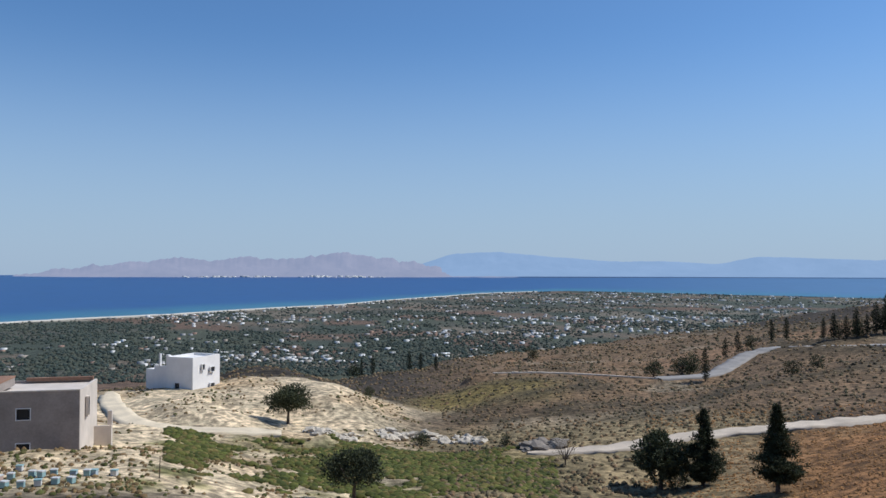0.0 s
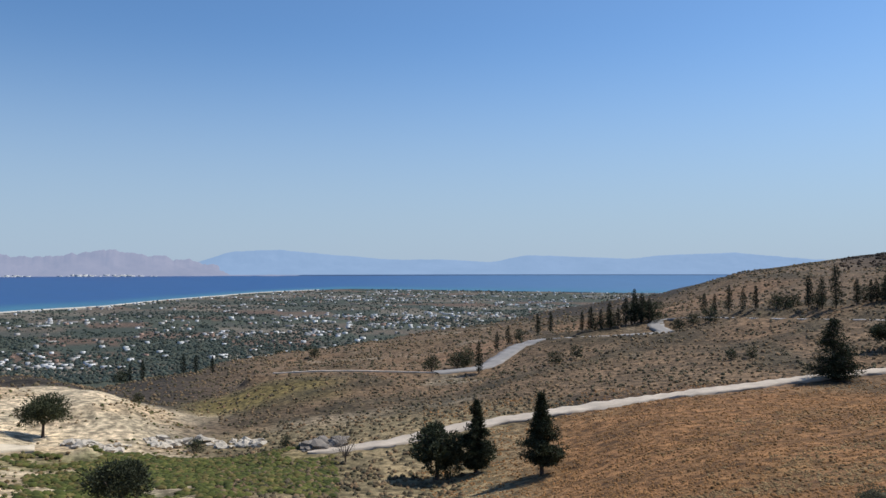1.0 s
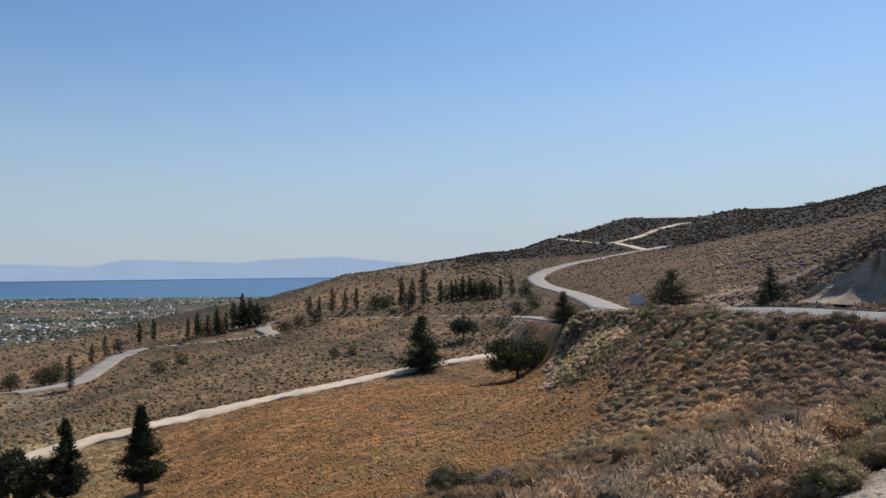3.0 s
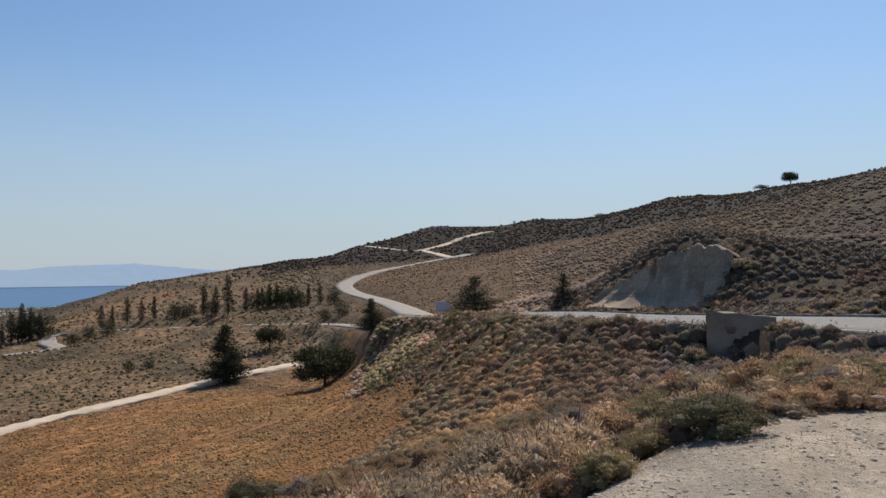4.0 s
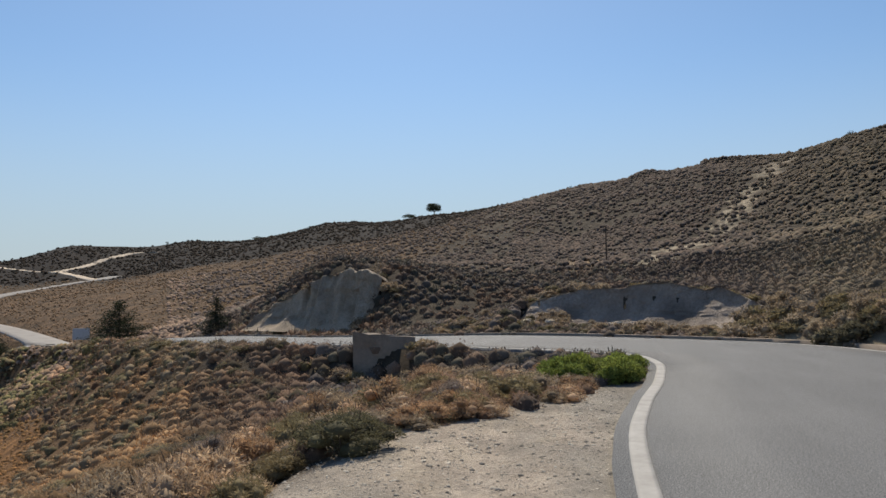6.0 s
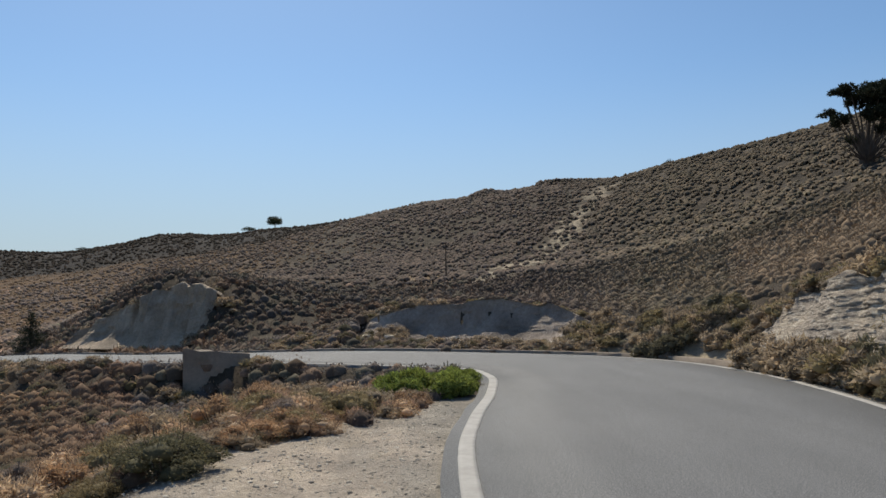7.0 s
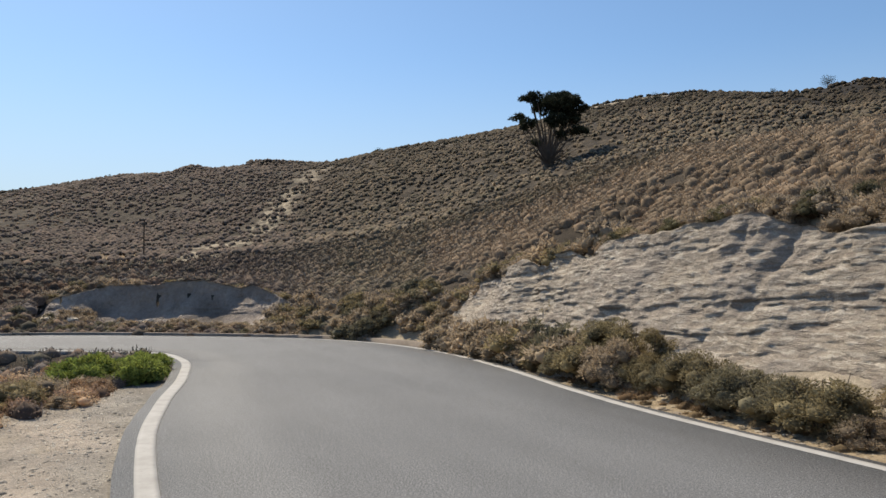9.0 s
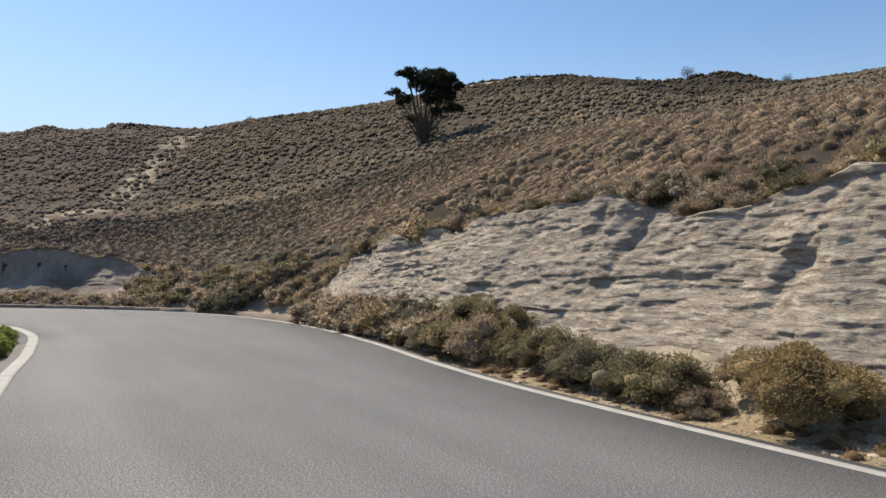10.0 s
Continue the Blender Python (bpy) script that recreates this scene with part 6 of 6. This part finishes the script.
def grey_house():
    root = tagged(new("unfinished_house"), "unfinished two-storey house of grey cement with cream side walls", "house")
    W, D, H = 10.5, 8.0, 6.0
    front = [(-4.6, 4.05, 1.1, 0.95), (-4.6, 1.0, 1.1, 0.95), (-7.7, 4.55, 0.75, 1.05)]
    part("wall", wall_with_holes(bmesh.new(), -W, 0.0, -1.5, H, 0.0, 0.25, front), GREY_RENDER, root, "grey cement front wall")
    bm = bmesh.new()
    side = [(2.6, 4.2, 0.6, 1.7)]
    wall_with_holes(bm, 0.25, D, -1.5, H, 0.0, 0.25, side)
    bmesh.ops.transform(bm, matrix=Matrix.Translation((0, 0, 0)) @ Matrix.Rotation(math.pi / 2, 4, "Z"), verts=bm.verts)
    part("wall", bm, CREAM_RENDER, root, "cream rendered side wall")
    part("wall", a_box(-W, -0.25, D - 0.25, D, -1.5, H), GREY_RENDER, root)
    part("wall", a_box(-W, -W + 0.25, 0.25, D - 0.25, -1.5, H), GREY_RENDER, root)
    part("roof", a_box(-W + 0.25, -0.25, 0.25, D - 0.25, H - 0.5, H - 0.25), CREAM_RENDER, root, "flat pale roof slab")
    part("roof_edge", a_box(-W + 3.9, 0.05, -0.05, 0.3, H, H + 0.12), CREAM_RENDER, root, "cream coping along the parapet")
    part("roof_edge", a_box(-W + 4.2, -0.3, D - 0.6, D - 0.2, H, H + 0.3), ROOF_BROWN, root, "brown brick parapet at the back")
    part("upper_storey", a_box(-W, -W + 3.9, 0.0, D * 0.6, H, H + 0.75, bevel=0.02), GREY_RENDER, root, "raised stair head of grey cement")
    part("roof_edge", a_box(-W - 0.05, -W + 3.95, -0.05, D * 0.6 + 0.05, H + 0.75, H + 0.9), ROOF_BROWN, root, "brown edge of the stair head roof")
    for x, z, w, h in front:
        opening(root, x, z, w, h, 0.0, WHITEWASH)
    opening(root, 2.6, 4.2, 0.6, 1.7, -0.25, CREAM_RENDER, axis="y", label="narrow dark window with a cream surround")
    part("terrace_wall", a_box(-0.05, 1.6, D - 1.5, D - 1.3, -1.5, 1.6), CREAM_RENDER, root, "low cream wall of the side terrace")
    part("terrace_pillar", a_box(1.2, 1.6, D - 1.3, D - 0.9, -1.5, 3.0), CREAM_RENDER, root, "cream square terrace pillar")
    return root


gh = grey_house()
x, y, z = on_land(-24.25, 79)
gh.matrix_basis = Matrix.LocRotScale((x, y, -15.2), Euler((0, 0, radians(13))), None)


def white_house():
    root = tagged(new("white_house"), "whitewashed two-storey cube house with a lower wing", "house")
    W, D, H = 5.0, 6.0, 6.1
    front = [(-2.9, 0.9, 0.9, 1.6)]
    part("wall", wall_with_holes(bmesh.new(), -W, 0, -2, H, 0, 0.3, front), WHITEWASH, root)
    side = [(2.0, 4.3, 0.5, 0.9), (4.0, 3.7, 0.9, 0.8), (4.0, 0.9, 0.9, 0.8)]
    bm = wall_with_holes(bmesh.new(), 0.3, D, -2, H, 0, 0.3, side)
    bmesh.ops.transform(bm, matrix=Matrix.Rotation(math.pi / 2, 4, "Z"), verts=bm.verts)
    part("wall", bm, WHITEWASH, root)
    part("wall", a_box(-W, -0.3, D - 0.3, D, -2, H), WHITEWASH, root)
    part("wall", a_box(-W, -W + 0.3, 0.3, D - 0.3, -2, H), WHITEWASH, root)
    part("roof", a_box(-W + 0.3, -0.3, 0.3, D - 0.3, H - 0.7, H - 0.4), WHITEWASH, root)
    part("parapet_corner", a_box(-W - 0.04, -W + 0.5, -0.04, 0.5, H, H + 0.3), WHITEWASH, root)
    part("wing", a_box(-W - 5.0, -W, 1.2, D, -2, 3.6, bevel=0.05), WHITEWASH, root, "lower white wing of the house")
    part("wing_parapet", a_box(-W - 3.2, -W, 1.0, 1.2, -2, 4.3), WHITEWASH, root)
    part("chimney", a_box(-W - 2.3, -W - 2.05, 1.0, 1.3, 3.6, 6.4, bevel=0.03), WHITEWASH, root, "tall thin white chimney")
    for q in front:
        opening(root, *q, 0.0, WHITEWASH, GLASS, label="small dark window of the white house")
    for q in side:
        opening(root, *q, -0.3, WHITEWASH, GLASS, axis="y", label="small dark window of the white house")
    return root


wh = white_house()
x, y, z = on_land(-17.3, 142)
wh.matrix_basis = Matrix.LocRotScale((x, y, -19.4), Euler((0, 0, radians(-22))), (1.13, 1.2, 1.0))

# ---- plain: town and groves ----
def box_template():
    v = np.array([(sx * 0.5, sy * 0.5, sz) for sz in (-0.3, 1) for sy in (-1, 1) for sx in (-1, 1)], float)
    f = [(0, 1, 5), (0, 5, 4), (1, 3, 7), (1, 7, 5), (3, 2, 6), (3, 6, 7), (2, 0, 4), (2, 4, 6), (4, 5, 7), (4, 7, 6)]
    return v, np.array(f)


def on_plain(r, n, lo=-6.6, hi=-1.55, az0=-31, az1=44):
    az, el = r.uniform(az0, az1, n), r.uniform(lo, hi, n)
    d = (EYE - PLAIN) / np.tan(np.radians(-el))
    keep = (d < coast(az) - 40) & (d > 620 + 320 * smooth(5, 40, az))
    return az[keep], d[keep], el[keep]


def parcels(x, y):
    """A number between 0 and 1 for the land parcel that each point lies in."""
    n1 = fbm(x / 18, y / 18, 4, 41)
    return _hash(np.floor((x + 25 * n1) / 95), np.floor((y * 0.8 + x * 0.3) / 70), 5), _hash(np.floor((x + 25 * n1) / 95), np.floor((y * 0.8 + x * 0.3) / 70), 17)


def town():
    r = np.random.default_rng(31)
    az, d, el = on_plain(r, 17000)
    x, y = polar(az, d)
    n1, n2 = fbm(x / 220, y / 220, 3, 101), fbm(x / 60, y / 60, 2, 103)
    p = 0.1 + 1.0 * n1 + 0.5 * n2 + 0.7 * smooth(200, 50, coast(az) - d) + 0.35 * smooth(-2.6, -1.75, el) * smooth(0, 12, az)
    p = np.clip(p, 0.03, 0.85) * np.clip(0.55 + (az + 30) / 40, 0.5, 1) * (1 - 0.95 * ((az < -19) & (el > -4.6) & (el < -3.3)))
    keep = r.uniform(0, 1, len(x)) < p
    x, y, d, az = x[keep], y[keep], d[keep], az[keep]
    n = len(x)
    tv, tf = box_template()
    big = r.uniform(0, 1, n) < 0.05
    w, l, h = r.uniform(3.5, 8.5, n) * (1 + 1.8 * big), r.uniform(4, 8, n), r.uniform(1.8, 3.6, n) * (1 - 0.3 * big)
    small = np.interp(d, [600, 1500, 2600], [0.62, 0.82, 0.9])
    w, l, h = w * small, l * small, h * small
    a = np.radians(-az) + r.normal(0.0, 0.35, n)
    px = tv[None, :, 0] * w[:, None]
    py = tv[None, :, 1] * l[:, None]
    c, s = np.cos(a)[:, None], np.sin(a)[:, None]
    V = np.stack([px * c - py * s + x[:, None], px * s + py * c + y[:, None], tv[None, :, 2] * h[:, None] + PLAIN], -1).reshape(-1, 3)
    F = (tf[None] + (np.arange(n) * 8)[:, None, None]).reshape(-1, 3)
    tint = blend(r, n, [(0.7, 0.69, 0.68), (0.42, 0.4, 0.38), (0.78, 0.77, 0.76), (0.36, 0.32, 0.28), (0.34, 0.23, 0.18), (0.34, 0.34, 0.34), (0.74, 0.73, 0.72)], 0.12)
    tagged(mesh_np("town_houses", V, F, TOWN, tint=np.repeat(tint, 8, 0)), "white flat-roofed houses scattered over the plain", "houses", kind="stuff")


town()


def groves():
    """Woods, orchards and hedges: each parcel has its own density."""
    r = np.random.default_rng(33)
    az, d, el = on_plain(r, 52000, -8.2)
    x, y = polar(az, d)
    n1, n2 = fbm(x / 160, y / 160, 4, 111), fbm(x / 30, y / 30, 2, 113)
    _, kind = parcels(x, y)
    p = np.where(kind < 0.3, 1.0, np.where(kind < 0.6, 0.45, 0.1)) + 0.5 * n1 + 0.3 * n2
    p = np.where((az < -19) & (el > -4.7) & (el < -3.7), 0.95, p)
    p = np.where(el < -5.6, np.maximum(p, 0.75 + 0.6 * n2), p)
    keep = r.uniform(0, 1, len(x)) < np.clip(p, 0.04, 1)
    x, y, d = x[keep], y[keep], d[keep]
    size = r.uniform(1.9, 4.6, len(x)) * (0.75 + d / 2600)
    # greens shifted towards blue, the distance haze put into the leaf tint
    tint = blend(r, len(x), [(0.058, 0.078, 0.068), (0.072, 0.088, 0.076), (0.048, 0.066, 0.064), (0.09, 0.1, 0.08)], 0.25)
    scatter("plain_groves", FAR_T, x, y, size, tint, SCRUB, "dark green olive groves and hedges on the plain", "trees", 0.05, np.full(len(x), PLAIN))


groves()


def shore_town():
    """White houses at the foot of the mountains over the water."""
    r = np.random.default_rng(35)
    n = 110
    az = r.choice([-16.5, -13.2, -8.6, -5.5], n) + r.normal(0, 0.8, n)
    d = 4300 + r.uniform(0, 70, n)
    x, y = polar(az, d)
    z = EYE + d * np.tan(np.radians(-0.72 + (d - 4300) / 70 * 0.2))
    tv, tf = box_template()
    w, h = r.uniform(12, 30, n), r.uniform(5, 11, n)
    V = np.stack([tv[None, :, 0] * w[:, None] + x[:, None], tv[None, :, 1] * 14 + y[:, None], tv[None, :, 2] * h[:, None] + z[:, None]], -1).reshape(-1, 3)
    F = (tf[None] + (np.arange(n) * 8)[:, None, None]).reshape(-1, 3)
    tagged(mesh_np("shore_town", V, F, TOWN, tint=np.full((n * 8, 3), 0.6)), "pale town at the foot of the far mountains", "houses", kind="stuff")


shore_town()

# ---- rocks, beehives, walls, sign, poles ----
def boulder(seed, name="boulder", mat=None):
    r = random.Random(seed)
    bm = bmesh.new()
    bmesh.ops.create_icosphere(bm, subdivisions=2, radius=1.0)
    o = Vector((seed * 3.7, seed * 1.3, 0))
    for v in bm.verts:
        k = 1 + 0.7 * noise.noise(v.co * 1.1 + o) + 0.45 * noise.noise(v.co * 2.6 + o)
        v.co = Vector((v.co.x * 1.3, v.co.y, v.co.z * 0.62)) * k
    me = bpy.data.meshes.new(name)
    bm.to_mesh(me)
    bm.free()
    me.materials.append(mat or LIMESTONE)
    return me


BOULDERS = [boulder(k) for k in range(5)]
DARK_ROCK = rocky("dark_grey_rock", (0.27, 0.235, 0.2), 1.0, 0.6, 0.95, 0.7, 0.05)
DARK_BOULDERS = [boulder(k + 7, mat=DARK_ROCK) for k in range(3)]
for k in range(96):
    a = r_.uniform(-10.4, 3.0)
    d = float(np.interp(a, [-10.5, -7, -5.8, -3.4, -1.4, 2.7], [107, 106, 110, 116, 119, 114])) + r_.uniform(-3, 2)
    if -6.6 < a < -4.6 and k % 2:
        continue
    ob = tagged(new("boulder", BOULDERS[k % 5]), "pale angular limestone boulder in a dumped row", "boulder", "dumped boulders")
    x, y, z = on_land(a, d)
    s = r_.uniform(0.3, 0.85)
    ob.matrix_basis = Matrix.LocRotScale((x, y, z + 0.2 * s), Euler((r_.uniform(-0.3, 0.3), r_.uniform(-0.3, 0.3), r_.uniform(0, 6))), (s, s, s))
for k in range(9):
    ob = tagged(new("boulder", DARK_BOULDERS[k % 3]), "dark grey rock beside the dirt track", "boulder", "track rocks")
    x, y, z = on_land(r_.uniform(5.5, 8.2), 101 + r_.uniform(0, 4))
    s = r_.uniform(0.5, 1.3)
    ob.matrix_basis = Matrix.LocRotScale((x, y, z + 0.2 * s), Euler((0, 0, r_.uniform(0, 6))), (s, s, s))

for k in range(16):
    ob = tagged(new("boulder", BOULDERS[k % 5]), "white limestone block bedded in the bend's bank", "boulder", "bank rocks")
    a = r_.choice((86.3, 87.0, 87.8, 88.8, 92.5, 100.6)) + r_.uniform(-0.5, 0.5)
    x, y, z = on_land(a, float(np.interp(a, [86, 94, 104], [37.6, 34.2, 29.0])) - r_.uniform(0.0, 0.6))
    s = r_.uniform(0.14, 0.34)
    ob.matrix_basis = Matrix.LocRotScale((x, y, z + 0.25 * s), Euler((r_.uniform(-0.3, 0.3), r_.uniform(-0.3, 0.3), r_.uniform(0, 6))), (s, s, s))

HIVE_PAINT = [plain("hive_paint_" + n, c, 0.6, 0.15, 2.0) for n, c in (("teal", (0.28, 0.42, 0.43)), ("white", (0.6, 0.6, 0.58)), ("salmon", (0.5, 0.36, 0.29)), ("pale_blue", (0.42, 0.5, 0.55)))]
HIVE_NAMES = ["teal", "white", "salmon", "pale blue"]


def beehive(k):
    root = tagged(new("beehive"), HIVE_NAMES[k] + " painted wooden beehive on pale earth", "beehive", "beehives below the house")
    part("body", a_box(-0.26, 0.26, -0.22, 0.22, 0.08, 0.5, bevel=0.01), HIVE_PAINT[k], root)
    part("lid", a_box(-0.29, 0.29, -0.25, 0.25, 0.5, 0.6, bevel=0.012), HIVE_PAINT[(k + 1) % 2 * 1], root, "flat pale lid")
    part("base", a_box(-0.24, 0.24, -0.2, 0.2, 0.0, 0.08), POLE_WOOD, root)
    return root


hives = [beehive(k) for k in range(4)]
spots_h = [(-29.4 + 0.62 * k + r_.uniform(-0.12, 0.12), 63 + r_.uniform(-0.5, 0.5)) for k in range(13) if k % 4 != 3] + [(-29.2 + 0.9 * k + r_.uniform(-0.15, 0.15), 59.0 + r_.uniform(-0.3, 0.3)) for k in range(6)] + [(-27.6, 67)]
first = [True] * 4
for a, d in spots_h:
    k = r_.choice((0, 0, 1, 1, 2, 3, 0))
    ob = hives[k] if first[k] else copy_thing(hives[k], Matrix.Identity(4))
    first[k] = False
    put(ob, a, d, r_.uniform(-0.3, 0.3), 0.82)

# culvert parapet on the inside of the bend
wx, wy = polar(76.8, 25.3)
parapet = tagged(new("parapet"), "weathered grey concrete culvert parapet with a stepped top", "wall")
bm = a_box(-0.95, 0.95, -0.18, 0.18, -1.6, 0.44)
bmesh.ops.subdivide_edges(bm, edges=bm.edges[:], cuts=7, use_grid_fill=True)
for v in bm.verts:
    v.co.z -= (v.co.x + 0.95) * 0.09 * (v.co.z > 0.3)
    v.co += Vector((noise.noise(v.co * 3), noise.noise(v.co * 3 + Vector((5, 0, 0))), noise.noise(v.co * 2.5 + Vector((0, 9, 0))))) * 0.045
part("wall", bm, CONCRETE, parapet)
parapet.matrix_basis = Matrix.LocRotScale((float(wx), float(wy), 0), Euler((0, 0, radians(-(76.8 + 4)))), None)

# low kerb along the outer side of the bend
_nrm = normals2(_main)
_sel = [i for i in range(len(_main)) if 20 < _main[i, 0] < 60 and _main[i, 1] < 33]
kerb_line = np.c_[_main[_sel, :2] - _nrm[_sel] * (HALF + 0.75), _main[_sel, 2]]
ribbon("kerb", kerb_line, 0.12, CONCRETE, "low concrete kerb along the outer bend", "kerb", 0.07, 0, 0.35)


def sign_board():
    root = tagged(new("sign_board"), "pale blank roadside notice board on two posts", "sign")
    part("board", a_box(-0.95, 0.95, -0.04, 0.04, 0.75, 2.1, bevel=0.02), plain("faded_sign_panel", (0.5, 0.5, 0.52), 0.6, 0.15), root)
    for x in (-0.8, 0.8):
        part("post", a_box(x - 0.05, x + 0.05, 0.04, 0.12, -0.4, 2.1), CONCRETE, root)
    return root


put(sign_board(), 56.7, 106, radians(-50))


def utility_pole(h):
    root = tagged(new("utility_pole"), "weathered wooden utility pole on the slope", "pole")
    part("pole", tube(bmesh.new(), [(0, 0, -0.5), (0, 0, h)], [0.075, 0.055], 8), POLE_WOOD, root)
    part("crossarm", a_box(-0.5, 0.5, -0.05, 0.05, h - 0.45, h - 0.33), POLE_WOOD, root)
    return root


put(utility_pole(3.4), 92.5, 74, 0.4)
pole_b = tagged(new("fence_post"), "thin weathered post leaning beside the hives", "post")
part("post", tube(bmesh.new(), [(0, 0, -0.2), (0.05, 0, 1.6)], [0.04, 0.03], 6), POLE_WOOD, pole_b)
put(pole_b, -19.3, 63)


# ---- stones and straw on the lay-by ----
def pebbles():
    r = np.random.default_rng(51)
    n = 9000
    x = 4 + 11 * r.uniform(0, 1, n) ** 1.3
    y = r.uniform(-0.75, 3.0, n)
    size = 0.014 + 0.02 * r.uniform(0, 1, n) ** 2 + 0.06 * r.uniform(0, 1, n) ** 14
    tint = blend(r, n, [(0.45, 0.41, 0.36), (0.36, 0.34, 0.31), (0.56, 0.52, 0.46), (0.24, 0.225, 0.205)], 0.2)
    t = [dome(300 + k, jag=0.35, high=0.4) for k in range(4)]
    scatter("pebbles", t, x, y, size, tint, SCRUB, "loose grey and cream pebbles on the lay-by", "gravel", 0.1)


pebbles()


def verge_litter():
    """Small stones and straw on the strip between the edge line and the shrubs."""
    r = np.random.default_rng(53)
    n = 1500
    x = r.uniform(2.5, 21, n)
    base = np.interp(x, _main[:, 0][:300], _main[:, 1][:300])
    y = base - r.uniform(3.5, 4.3, n)
    size = 0.03 + 0.1 * r.uniform(0, 1, n) ** 5
    tint = blend(r, n, [(0.4, 0.34, 0.26), (0.3, 0.25, 0.2), (0.48, 0.42, 0.34), (0.22, 0.19, 0.15)], 0.2)
    scatter("verge_stones", [dome(310 + k, jag=0.4, high=0.4) for k in range(4)], x, y, size, tint, SCRUB, "small broken stones along the road verge", "gravel", 0.1)
    n = 230
    x = r.uniform(2.5, 21, n)
    y = np.interp(x, _main[:, 0][:300], _main[:, 1][:300]) - r.uniform(3.6, 4.5, n)
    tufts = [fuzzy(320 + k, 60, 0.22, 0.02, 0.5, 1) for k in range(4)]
    tint = blend(r, n, [(0.36, 0.25, 0.15), (0.3, 0.2, 0.12), (0.42, 0.31, 0.19)], 0.2)
    scatter("verge_straw", tufts, x, y, r.uniform(0.12, 0.34, n), tint, TWIGGY, "dry straw tufts along the road verge", "grass", 0.1)


verge_litter()
